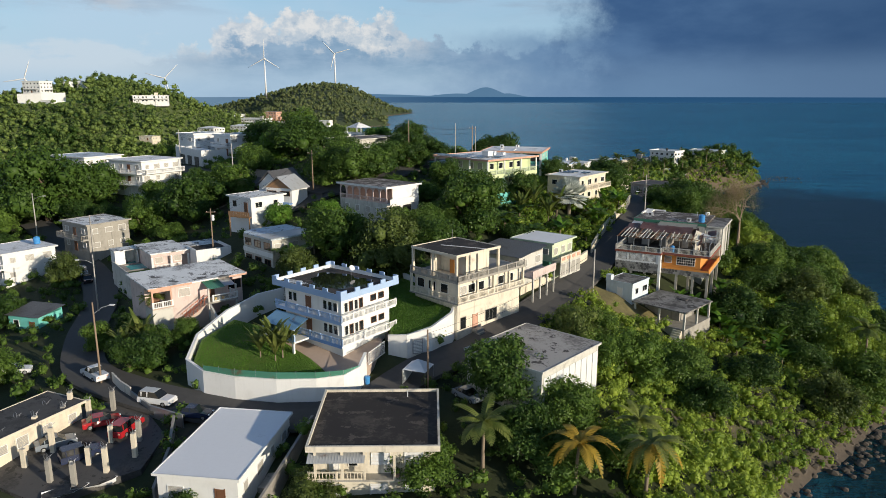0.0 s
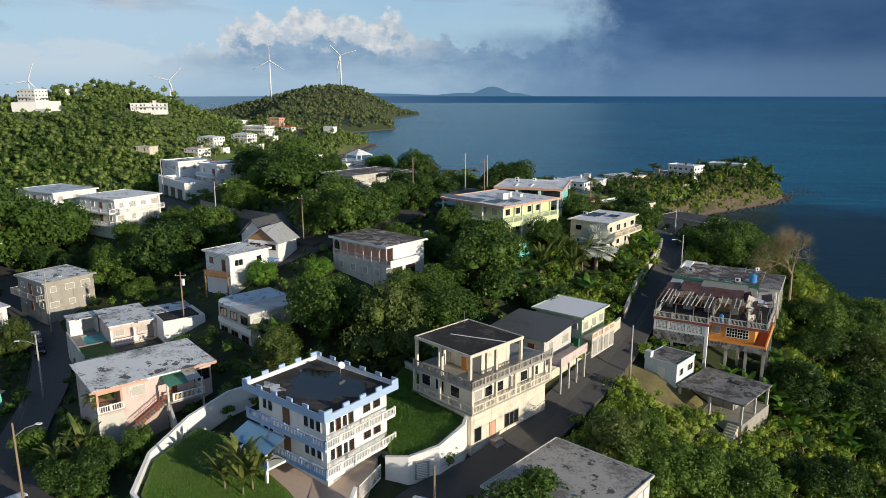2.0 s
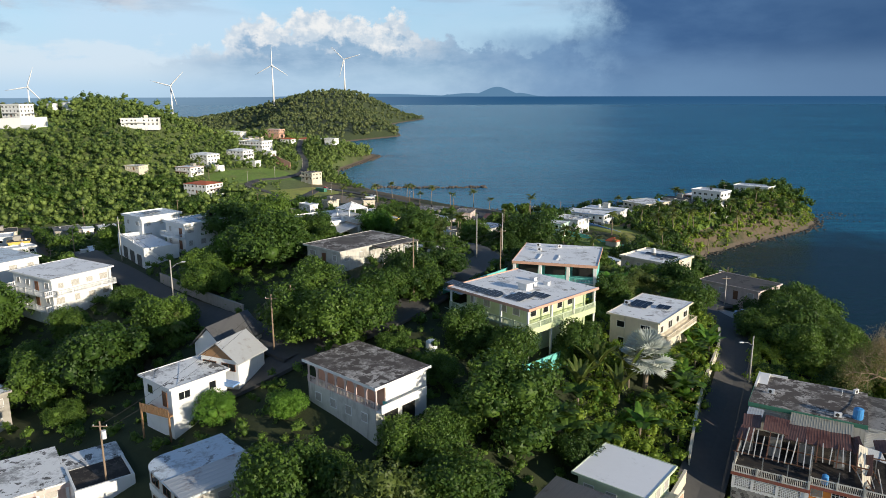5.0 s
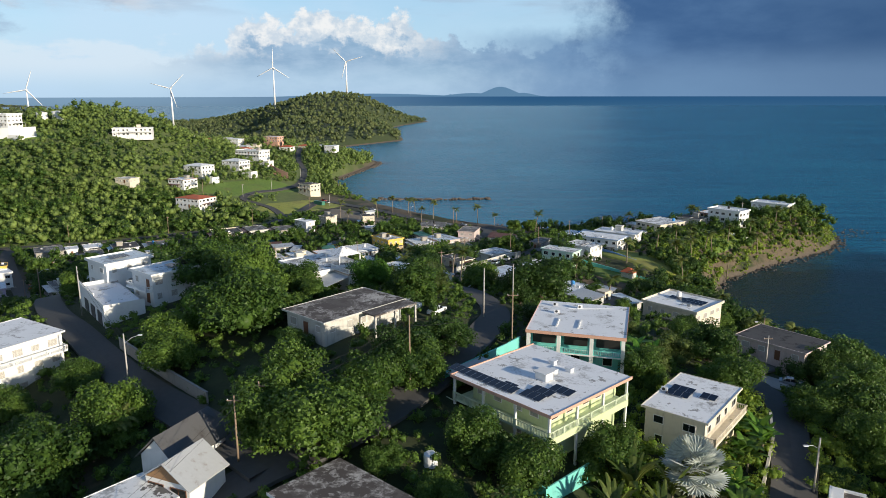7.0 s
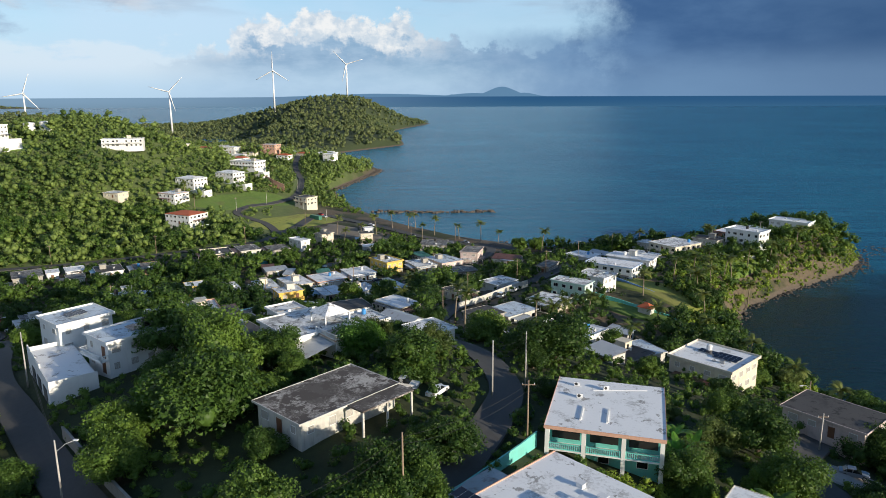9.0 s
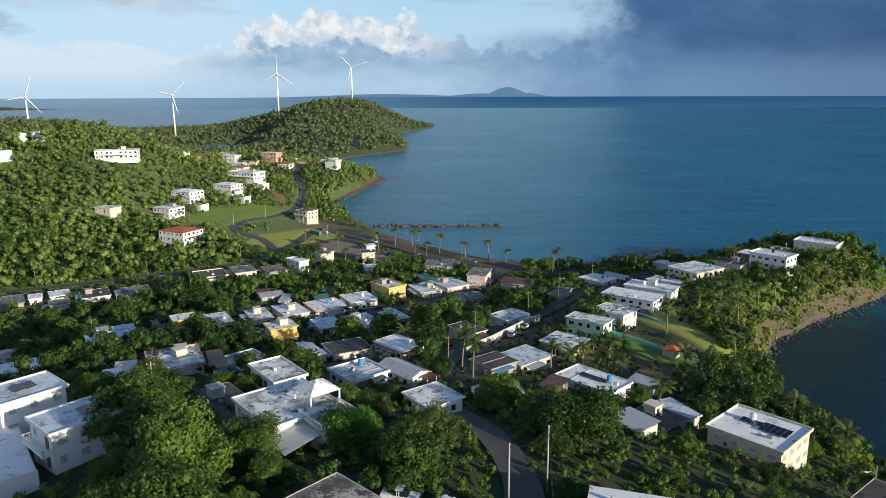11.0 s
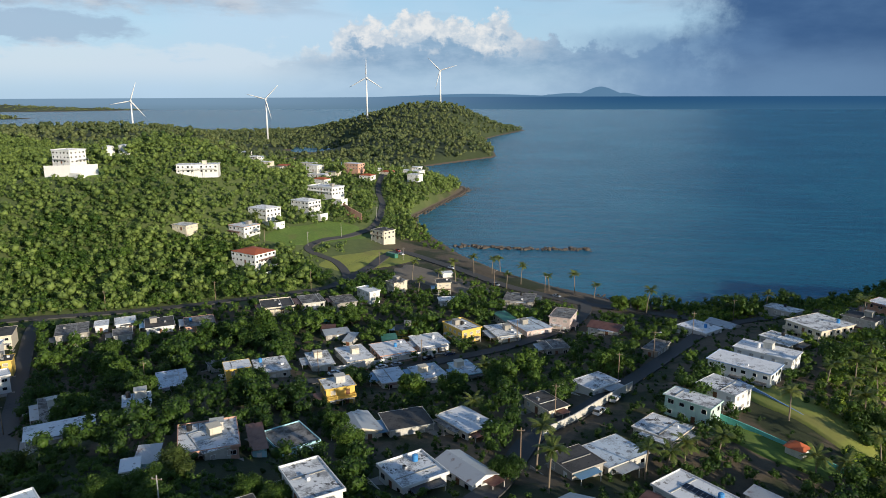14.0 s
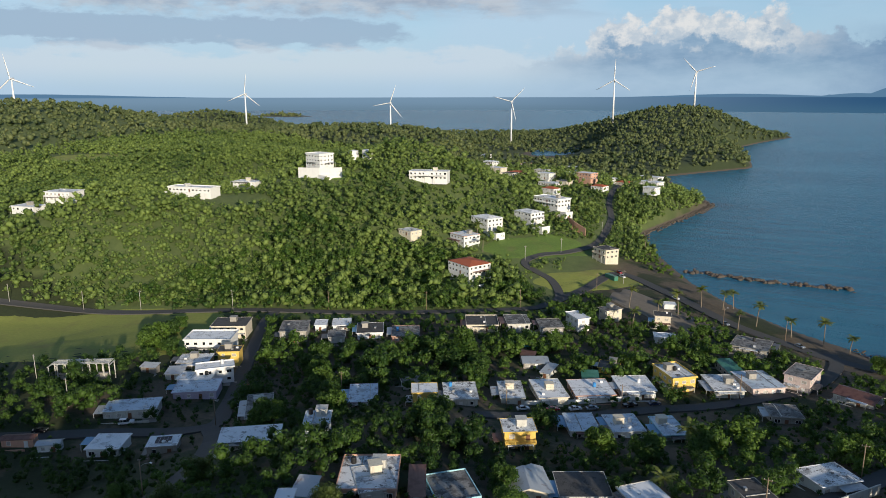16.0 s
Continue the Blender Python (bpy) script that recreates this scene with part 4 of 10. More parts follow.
                    a, b = sorted((sg * w / 2, sg * (w / 2 + out)))
                    s.box(a, -d / 2, k * hs - 0.2, b, d / 2, k * hs)
                    q = sg * (w / 2 + out - 0.1)
                    ends = [(sg * w / 2, -d / 2 + 0.1, q, -d / 2 + 0.1), (q, -d / 2 + 0.1, q, d / 2 - 0.1), (q, d / 2 - 0.1, sg * w / 2, d / 2 - 0.1)]
                slab = part("balcony", s, trim, home)
                for e in ends:
                    part("balustrade", balustrade(*e, k * hs), rail, slab)
    return home


def water_tank(x, y, z, mat=None, r=0.62, h=1.3):
    outline = [(r, 0.0)]
    for k in range(4):
        z0 = 0.14 + k * h * 0.23
        outline += [(r, z0), (r * 1.04, z0 + 0.03), (r * 1.04, z0 + 0.08), (r, z0 + 0.11)]
    g = Geo().lathe(outline + [(r, h), (r * 0.9, h + 0.1), (r * 0.38, h + 0.2), (r * 0.36, h + 0.26)])
    names = {None: "blue", PLASTIC_WHITE: "white", PLASTIC_BLACK: "black"}
    return solid("water_tank", g, mat or PLASTIC_BLUE, f"{names[mat]} round plastic water tank standing on a flat roof", "water tank", "roof tanks", pose(x, y, z))


def roof_vent(x, y, z, yaw=0):
    g = Geo().box(-0.45, -0.35, 0, 0.45, 0.35, 0.55)
    g.box(-0.55, -0.45, 0.55, 0.55, 0.45, 0.62)
    return solid("roof_vent", g, PLASTIC_WHITE, "white boxed roof vent on a flat roof", "vent", "roof vents", pose(x, y, z, 0, 0, yaw))


def solar_panels(x, y, z, yaw, rows, cols, tilt=6, label="black solar panels in rows on a flat white roof"):
    top = thing("solar_array", pose(x, y, z, 0, 0, yaw), label, "solar panels", "roof solar arrays")
    frame_geo, cell = Geo().box(-0.53, -0.88, 0, 0.53, 0.88, 0.035), Geo().box(-0.5, -0.85, 0.035, 0.5, 0.85, 0.042)
    fm, cm = frame_geo.mesh("panel", STEEL), cell.mesh("cell_sheet", PANEL)
    for r in range(rows):
        for c in range(cols):
            p = part("panel", fm, None, top, at=pose((c - (cols - 1) / 2) * 1.08, (r - (rows - 1) / 2) * 1.82, 0.18, tilt, 0, 0))
            part("cell_sheet", cm, None, p)
    return top

# ---- the village: houses along the streets and on the hillside ----
house(-50.0, 74.0, 20.3, -24, 6.1, 12.1, 1, CREAM, ROOF_DARK, "single-storey cream house with a dark mildewed roof", group="village houses")
house(-38.0, 139.0, 37.5, -38, 7.1, 8.1, 1, WHITE, ROOF_STAINED, "single-storey white house with a flat mildew-stained roof", group="village houses")
house(-79.0, 183.0, 40.8, -30, 13.1, 12.1, 3, WHITE, ROOF_WHITE, "three-storey white house with a flat white roof", balcony=(('front',1),('front',2),('right',2)), group="village houses")
house(-99.0, 192.0, 41.0, -30, 15.1, 11.1, 1, WHITE, ROOF_BLUE, "single-storey white house with a pale blue roof", group="village houses")
house(-77.0, 221.0, 45.3, -38, 8.6, 10.1, 2, WHITE, ROOF_BLUE, "two-storey white house with a pale blue roof", parapet=0.3, group="village houses")
house(-62.0, 212.0, 45.5, -38, 8.1, 12.1, 2, WHITE, ROOF_BLUE, "two-storey white house with a pale blue roof", parapet=0.3, balcony=(('front',1),), group="village houses")
house(55.0, 240.0, 30.0, -46, 14.1, 13.1, 2, CREAM, ROOF_WHITE, "two-storey cream house with a flat white roof", parapet=0.4, group="village houses")
house(67.0, 212.0, 30.5, -50, 14.1, 10.1, 1, PINK, ROOF_DARK, "single-storey pink house with a dark mildewed roof", group="village houses")
house(3.4, 260.6, 27.0, -46, 12.0, 12.9, 1, WHITE, TIN, "single-storey white house with a galvanised sheet roof", kind='gable', hs=3.2, group="village houses")
house(-87.0, 137.0, 27.0, -35, 10.1, 10.1, 2, WHITE, ROOF_WHITE, "two-storey white house with a flat white roof", balcony=(('front',1),), group="village houses")
house(-75.0, 146.0, 31.0, -35, 10.1, 9.1, 2, CONCRETE, ROOF_STAINED, "two-storey grey concrete house with a mildew-stained roof", balcony=(('front',1),), group="village houses")
house(-69.0, 111.0, 21.6, -15, 6.1, 5.1, 1, TEAL, TIN_DARK, "single-storey teal house with a dark sheet roof", kind='shed', group="village houses")
house(-215.6, 359.7, 10.5, 30, 18.9, 11.5, 2, WHITE, ROOF_WHITE, "two-storey white house with a flat white roof", parapet=0.5, group="village houses")
house(-223.5, 378.8, 9.7, 31, 15.1, 12.1, 2, CREAM, ROOF_DARK, "two-storey cream house with a dark mildewed roof", group="village houses")
house(-196.8, 352.0, 10.6, 32, 8.3, 6.2, 2, YELLOW, ROOF_DARK, "two-storey yellow house with a dark mildewed roof", group="village houses")
house(-187.6, 335.6, 11.1, 47, 13.1, 6.3, 2, WHITE, ROOF_WHITE, "two-storey white house with a flat white roof", parapet=0.4, group="village houses")
house(-183.0, 323.1, 8.8, 36, 14.7, 10.4, 1, LILAC, ROOF_BLUE, "single-storey lilac house with a pale blue roof", group="village houses")
house(-186.8, 299.5, 10.3, 39, 16.2, 8.4, 1, WHITE_OLD, ROOF_BLUE, "single-storey weathered white house with a pale blue roof", group="village houses")
house(-195.9, 389.6, 9.1, 34, 11.5, 14.3, 2, CONCRETE, ROOF_GREY, "two-storey bare concrete house with a grey concrete roof", group="village houses")
house(-194.4, 406.1, 6.1, 33, 5.0, 7.6, 1, WHITE, ROOF_WHITE, "single-storey white house with a flat white roof", group="village houses")
house(-186.4, 411.3, 6.1, 35, 7.9, 9.8, 1, WHITE, ROOF_WHITE, "single-storey white house with a flat white roof", group="village houses")
house(-169.2, 409.8, 6.6, 34, 11.2, 13.3, 1, WHITE, ROOF_DARK, "single-storey white house with a dark mildewed roof", group="village houses")
house(-151.5, 411.9, 7.4, 32, 11.7, 13.7, 1, SALMON, ROOF_GREY, "single-storey salmon house with a grey concrete roof", group="village houses")
house(-178.5, 397.2, 6.1, 35, 7.0, 8.8, 1, WHITE_OLD, ROOF_GREY, "single-storey weathered white house with a grey concrete roof", group="village houses")
house(-119.7, 335.8, 14.9, 34, 8.5, 13.3, 1, LILAC, ROOF_BLUE, "single-storey lilac house with a pale blue roof", group="village houses")
house(-104.5, 294.7, 27.6, 33, 6.1, 6.7, 2, WHITE, ROOF_BLUE, "two-storey white house with a pale blue roof", group="village houses")
house(-116.0, 360.9, 10.8, 42, 8.3, 4.7, 1, WHITE_OLD, ROOF_GREY, "single-storey weathered white house with a grey concrete roof", group="village houses")
house(-100.9, 343.1, 17.8, 32, 7.7, 6.8, 2, YELLOW, ROOF_WHITE, "two-storey yellow house with a flat white roof", balcony=(('front',1),), group="village houses")
house(-120.7, 286.6, 22.3, 37, 15.2, 6.8, 1, WHITE, ROOF_WHITE, "single-storey white house with a flat white roof", kind='shed', group="village houses")
house(-169.7, 278.6, 11.3, 31, 9.1, 8.7, 1, WHITE, ROOF_WHITE, "single-storey white house with a flat white roof", group="village houses")
house(-184.9, 270.3, 11.2, 36, 6.1, 3.0, 1, WHITE, TIN, "single-storey white house with a galvanised sheet roof", kind='gable', group="village houses")
house(-153.1, 284.5, 13.0, 38, 8.0, 6.1, 1, CONCRETE, ROOF_WHITE, "single-storey bare concrete house with a flat white roof", group="village houses")
house(-194.4, 267.1, 12.0, 35, 8.9, 3.1, 1, SALMON, TIN_RUST, "single-storey salmon house with a rusty sheet roof", kind='gable', group="village houses")
house(-147.0, 316.6, 12.1, 41, 7.6, 17.1, 1, WHITE_OLD, ROOF_GREY, "single-storey weathered white house with a grey concrete roof", group="village houses")
house(-76.1, 277.7, 28.5, 29, 12.2, 13.6, 1, SALMON, ROOF_STAINED, "single-storey salmon house with a flat mildew-stained roof", parapet=0.35, group="village houses")
house(-67.2, 283.2, 26.0, 30, 3.1, 11.7, 1, AQUA, TIN_RUST, "single-storey aqua house with a rusty sheet roof", kind='shed', group="village houses")
house(-127.3, 439.1, 8.2, 29, 13.9, 13.9, 1, CREAM, ROOF_DARK, "single-storey cream house with a dark mildewed roof", parapet=0.4, group="village houses")
house(-114.0, 449.0, 8.1, 32, 10.1, 13.1, 1, WHITE_OLD, ROOF_GREY, "single-storey weathered white house with a grey concrete roof", group="village houses")
house(-99.0, 452.0, 7.7, 31, 10.1, 12.1, 1, CONCRETE, ROOF_GREY, "single-storey bare concrete house with a grey concrete roof", group="village houses")
house(-89.5, 462.6, 10.0, -41, 11.1, 5.9, 2, WHITE, ROOF_WHITE, "two-storey white house with a flat white roof", parapet=0.3, group="village houses")
house(-79.5, 481.7, 9.7, -37, 6.1, 8.8, 2, CREAM, ROOF_GREY, "two-storey cream house with a grey concrete roof", group="village houses")
house(-56.0, 486.0, 9.2, 15, 7.1, 7.1, 2, CREAM, ROOF_DARK, "two-storey cream house with a dark mildewed roof", group="village houses")
house(-50.5, 465.6, 5.9, 18, 8.7, 6.0, 1, WHITE, ROOF_WHITE, "single-storey white house with a flat white roof", parapet=0.2, group="village houses")
house(-16.0, 474.0, 5.8, -5, 14.1, 14.1, 1, CONCRETE, ROOF_GREY, "single-storey bare concrete house with a grey concrete roof", group="village houses")
house(-95.9, 358.2, 12.0, 32, 10.6, 13.3, 1, WHITE_OLD, ROOF_STAINED, "single-storey weathered white house with a flat mildew-stained roof", group="village houses")
house(-83.5, 372.6, 9.5, 30, 7.8, 13.8, 1, WHITE_OLD, ROOF_STAINED, "single-storey weathered white house with a flat mildew-stained roof", group="village houses")
house(-73.2, 382.1, 8.5, 35, 10.0, 15.4, 1, CREAM, ROOF_WHITE, "single-storey cream house with a flat white roof", group="village houses")
house(-61.1, 392.4, 7.5, 33, 13.8, 13.4, 1, SALMON, ROOF_WHITE, "single-storey salmon house with a flat white roof", trim=SALMON, group="village houses")
house(-48.6, 403.5, 7.4, 31, 12.1, 13.1, 1, WHITE, ROOF_WHITE, "single-storey white house with a flat white roof", group="village houses")
house(-37.1, 416.7, 9.7, 42, 9.2, 14.0, 2, YELLOW, ROOF_STAINED, "two-storey yellow house with a flat mildew-stained roof", parapet=0.5, group="village houses")
house(-20.5, 420.1, 7.2, 28, 10.3, 14.2, 1, WHITE_OLD, ROOF_STAINED, "single-storey weathered white house with a flat mildew-stained roof", group="village houses")
house(-9.6, 430.6, 6.8, 35, 12.2, 15.3, 1, PINK, ROOF_BLUE, "single-storey pink house with a pale blue roof", group="village houses")
house(-20.3, 440.2, 6.2, 33, 5.8, 14.0, 1, CONCRETE, TIN_GREEN, "single-storey bare concrete house with a green sheet roof", kind='shed', group="village houses")
house(4.7, 439.3, 9.7, -14, 8.8, 13.7, 2, PINK, ROOF_GREY, "two-storey pink house with a grey concrete roof", group="village houses")
house(22.6, 430.5, 7.9, -23, 13.0, 9.4, 1, WHITE_OLD, TIN_RUST, "single-storey weathered white house with a rusty sheet roof", kind='gable', group="village houses")
house(-63.5, 331.7, 19.0, 32, 8.7, 7.5, 2, YELLOW, ROOF_STAINED, "two-storey yellow house with a flat mildew-stained roof", trim=YELLOW, balcony=(('front',1),), group="village houses")
house(-53.4, 357.4, 11.2, 30, 8.5, 11.3, 1, WHITE, ROOF_BLUE, "single-storey white house with a pale blue roof", group="village houses")
house(-42.1, 364.7, 10.4, 34, 9.5, 11.0, 1, WHITE, ROOF_BLUE, "single-storey white house with a pale blue roof", group="village houses")
house(-29.7, 369.6, 10.4, 34, 7.0, 11.9, 1, AQUA, ROOF_BLUE, "single-storey aqua house with a pale blue roof", group="village houses")
house(-49.2, 303.0, 20.8, 32, 8.6, 9.4, 1, CREAM, TIN, "single-storey cream house with a galvanised sheet roof", kind='gable', group="village houses")
house(-37.6, 309.2, 20.2, 29, 11.5, 10.0, 1, WHITE_OLD, ROOF_DARK, "single-storey weathered white house with a dark mildewed roof", group="village houses")
house(0.5, 400.5, 9.3, 20, 9.3, 9.2, 1, CONCRETE, ROOF_GREY, "single-storey bare concrete house with a grey concrete roof", group="village houses")
house(58.0, 356.0, 23.3, -34, 18.7, 9.9, 2, WHITE, ROOF_WHITE, "two-storey white house with a flat white roof", trim=PALEBLUE, group="village houses")
house(68.6, 370.2, 22.5, -34, 17.7, 9.1, 2, WHITE, ROOF_WHITE, "two-storey white house with a flat white roof", group="village houses")
house(47.2, 334.2, 24.5, -41, 11.0, 9.0, 2, WHITE, ROOF_STAINED, "two-storey white house with a flat mildew-stained roof", balcony=(('front',1),), group="village houses")
house(36.9, 323.5, 24.8, -36, 12.6, 6.4, 2, MINT, ROOF_STAINED, "two-storey pale mint house with a flat mildew-stained roof", group="village houses")
house(27.4, 310.1, 22.4, -36, 10.5, 9.9, 1, CREAM, ROOF_STAINED, "single-storey cream house with a flat mildew-stained roof", group="village houses")
house(82.0, 399.0, 16.9, -46, 12.1, 8.1, 1, WHITE_OLD, ROOF_STAINED, "single-storey weathered white house with a flat mildew-stained roof", group="village houses")
house(98.9, 411.8, 19.4, -56, 15.0, 17.8, 2, CREAM, ROOF_STAINED, "two-storey cream house with a flat mildew-stained roof", balcony=(('front',1),), group="village houses")
house(139.0, 448.0, 17.6, -48, 13.1, 10.1, 1, SALMON, ROOF_WHITE, "single-storey salmon house with a flat white roof", group="village houses")
house(117.2, 420.4, 19.8, -42, 11.9, 8.9, 2, WHITE_OLD, ROOF_DARK, "two-storey weathered white house with a dark mildewed roof", balcony=(('right',1),), group="village houses")
house(134.0, 417.0, 24.3, -48, 16.1, 10.1, 3, WHITE, ROOF_WHITE, "three-storey white house with a flat white roof", parapet=0.6, style='glass', group="village houses")
house(174.0, 458.0, 21.5, -42, 19.1, 11.1, 2, WHITE, ROOF_WHITE, "two-storey white house with a flat white roof", parapet=0.4, group="village houses")
house(157.0, 462.0, 17.0, -48, 8.1, 7.1, 1, PINK, ROOF_WHITE, "single-storey pink house with a flat white roof", group="village houses")
house(60.0, 430.0, 9.5, -46, 13.1, 11.1, 1, WHITE, ROOF_WHITE, "single-storey white house with a flat white roof", group="village houses")
house(37.8, 394.5, 13.2, -29, 5.4, 12.0, 1, CONCRETE, ROOF_GREY, "single-storey bare concrete house with a grey concrete roof", group="village houses")
house(72.0, 442.0, 7.5, -46, 12.1, 7.1, 1, WHITE_OLD, TIN, "single-storey weathered white house with a galvanised sheet roof", kind='gable', group="village houses")
house(13.0, 344.0, 19.2, -46, 8.1, 11.1, 1, WHITE, ROOF_STAINED, "single-storey white house with a flat mildew-stained roof", group="village houses")
house(-1.5, 322.1, 21.8, -50, 10.6, 6.5, 1, CREAM, ROOF_DARK, "single-storey cream house with a dark mildewed roof", group="village houses")
house(30.0, 277.9, 23.8, -45, 15.8, 9.2, 1, WHITE, ROOF_WHITE, "single-storey white house with a flat white roof", parapet=0.25, group="village houses")
house(13.8, 292.9, 24.1, -49, 9.7, 12.0, 1, WHITE_OLD, ROOF_BLUE, "single-storey weathered white house with a pale blue roof", group="village houses")
house(5.3, 285.4, 25.6, -51, 8.2, 8.7, 1, CONCRETE, ROOF_DARK, "single-storey bare concrete house with a dark mildewed roof", group="village houses")
house(-28.0, 271.0, 28.3, -48, 10.1, 10.1, 1, WHITE, ROOF_STAINED, "single-storey white house with a flat mildew-stained roof", parapet=0.45, group="village houses")
house(-17.6, 275.7, 27.3, -43, 12.0, 6.5, 1, WHITE, TIN, "single-storey white house with a galvanised sheet roof", kind='gable', group="village houses")
house(-21.8, 308.0, 21.8, -43, 12.4, 8.6, 1, CREAM, ROOF_WHITE, "single-storey cream house with a flat white roof", group="village houses")
house(-47.8, 306.0, 20.2, -55, 11.3, 5.1, 1, CREAM, TIN, "single-storey cream house with a galvanised sheet roof", kind='gable', group="village houses")
house(-42.2, 251.3, 36.5, -50, 12.3, 6.9, 2, WHITE, ROOF_STAINED, "two-storey white house with a flat mildew-stained roof", parapet=0.35, balcony=(('front',1),), group="village houses")
house(-61.0, 288.0, 24.1, -45, 11.1, 9.1, 1, AQUA, ROOF_GREY, "single-storey aqua house with a grey concrete roof", parapet=0.3, group="village houses")
house(-74.0, 276.0, 28.7, -45, 10.1, 7.1, 1, WHITE_OLD, ROOF_STAINED, "single-storey weathered white house with a flat mildew-stained roof", group="village houses")
house(-50.0, 238.0, 35.5, -48, 14.1, 9.1, 1, CONCRETE, ROOF_DARK, "single-storey bare concrete house with a dark mildewed roof", group="village houses")
house(-8.3, 235.8, 38.2, -51, 8.2, 7.6, 1, WHITE, ROOF_STAINED, "single-storey white house with a flat mildew-stained roof", group="village houses")
house(-168.0, 506.0, 17.4, -25, 19.6, 15.1, 2, WHITE, TILE_RED, "two-storey white house with a red tiled roof", kind='hip', group="village houses")
house(-192.0, 547.0, 24.0, -25, 14.4, 12.6, 2, WHITE, ROOF_WHITE, "two-storey white house with a flat white roof", trim=SALMON, group="village houses")
house(-191.0, 576.5, 30.6, -25, 17.3, 12.9, 2, WHITE, ROOF_WHITE, "two-storey white house with a flat white roof", kind='hip', group="village houses")
house(-174.0, 609.0, 31.0, -25, 17.3, 12.0, 2, WHITE, ROOF_WHITE, "two-storey white house with a flat white roof", kind='hip', group="village houses")
house(-172.0, 648.0, 35.5, -25, 24.8, 13.1, 2, WHITE, ROOF_WHITE, "two-storey white house with a flat white roof", parapet=0.5, balcony=(('front',1),), group="village houses")
house(-232.0, 888.0, 27.8, -15, 22.2, 11.4, 1, WHITE, ROOF_WHITE, "single-storey white house with a flat white roof", group="village houses")
house(-199.0, 880.0, 24.8, -15, 18.3, 10.1, 1, WHITE, ROOF_STAINED, "single-storey white house with a flat mildew-stained roof", group="village houses")
house(-154.0, 890.0, 22.3, -20, 22.2, 12.6, 2, WHITE, ROOF_WHITE, "two-storey white house with a flat white roof", balcony=(('front',1),), group="village houses")
house(-112.0, 585.0, 15.8, -35, 11.8, 10.1, 2, CREAM, ROOF_DARK, "two-storey cream house with a dark mildewed roof", balcony=(('front',1),), group="village houses")
house(-222.0, 777.0, 29.8, -20, 18.3, 11.4, 1, WHITE, ROOF_WHITE, "single-storey white house with a flat white roof", group="village houses")
house(-269.0, 812.0, 33.8, -15, 19.6, 11.4, 1, SALMON, TILE_RED, "single-storey salmon house with a red tiled roof", kind='hip', group="village houses")
house(-320.0, 855.0, 38.8, -15, 13.1, 10.1, 1, WHITE, ROOF_WHITE, "single-storey white house with a flat white roof", group="village houses")
house(-327.0, 572.0, 67.3, -15, 17.0, 12.6, 3, WHITE, ROOF_WHITE, "three-storey white house with a flat white roof", parapet=0.5, style='glass', group="village houses")
house(-390.0, 508.0, 45.8, 12, 35.2, 11.4, 1, WHITE, ROOF_WHITE, "single-storey white house with a flat white roof", parapet=0.6, group="village houses")
house(-373.0, 544.0, 47.3, 12, 18.3, 11.4, 1, WHITE, ROOF_WHITE, "single-storey white house with a flat white roof", group="village houses")
house(-417.0, 429.0, 50.8, 15, 18.3, 12.6, 2, WHITE, ROOF_WHITE, "two-storey white house with a flat white roof", balcony=(('front',1),), group="village houses")
house(-421.0, 408.0, 44.0, 12, 17.0, 10.1, 1, WHITE, ROOF_WHITE, "single-storey white house with a flat white roof", group="village houses")
house(-245.5, 594.5, 56.6, 18, 27.4, 11.4, 2, WHITE, ROOF_WHITE, "two-storey white villa with a flat roof and wide windows", style='glass', balcony=(('front', 1),), plinth=3, group="village houses")

# ---- annexes, sheds and huts between the houses ----
house(18.8, 267.5, 27.1, -37, 4.2, 5.8, 1, CONCRETE, TIN_RUST, "brown sheet-roofed annex beside a white house", kind="shed", hs=3.2, plinth=2.5, group="village houses")
house(44.5, 283.7, 20.8, -44, 6.9, 3.4, 1, WHITE_OLD, TIN, "low shed with a galvanised sheet roof", kind="shed", hs=2.5, plinth=2.5, group="village houses")
house(30.7, 239.5, 31.6, -54, 7.0, 5.3, 1, WHITE_OLD, TIN, "low shed with a galvanised sheet roof", kind="shed", hs=2.7, plinth=2.5, group="village houses")
house(37.7, 249.9, 27.2, -49, 9.3, 9.1, 1, BLOCK, ROOF_DARK, "unfinished block house with a dark tar roof", hs=2.7, plinth=2.5, group="village houses")
house(44.9, 258.6, 25.1, -64, 9.2, 4.8, 1, WHITE_OLD, ROOF_BLUE, "weathered white annex with a pale blue roof", hs=2.9, plinth=2.5, group="village houses")
house(104.6, 470.0, 7.0, -44, 14.0, 8.0, 1, WHITE_OLD, ROOF_STAINED, "weathered white house with a flat mildew-stained roof", hs=2.9, plinth=2.5, group="village houses")
house(-205.0, 341.5, 8.6, 33, 12.0, 9.0, 1, CONCRETE, ROOF_STAINED, "bare concrete house with a mildewed roof", hs=2.9, plinth=2.5, group="village houses")
house(-200.5, 328.3, 9.1, 32, 5.8, 6.0, 1, WHITE_OLD, TIN, "low shed with a galvanised sheet roof", kind="shed", hs=2.4, plinth=2.5, group="village houses")
house(-190.1, 328.8, 9.0, 29, 12.1, 6.4, 1, WHITE, ROOF_WHITE, "white carport with a flat white roof", hs=2.7, plinth=2.5, group="village houses")
house(-211.7, 325.9, 9.8, 21, 5.8, 3.2, 1, BLOCK, TIN, "low shed with a galvanised sheet roof", kind="shed", hs=2.3, plinth=2.5, group="village houses")
house(-80.2, 255.3, 33.7, 30, 2.9, 4.6, 1, WHITE, ROOF_WHITE, "small white house with a flat white roof", hs=2.7, plinth=2.5, group="village houses")
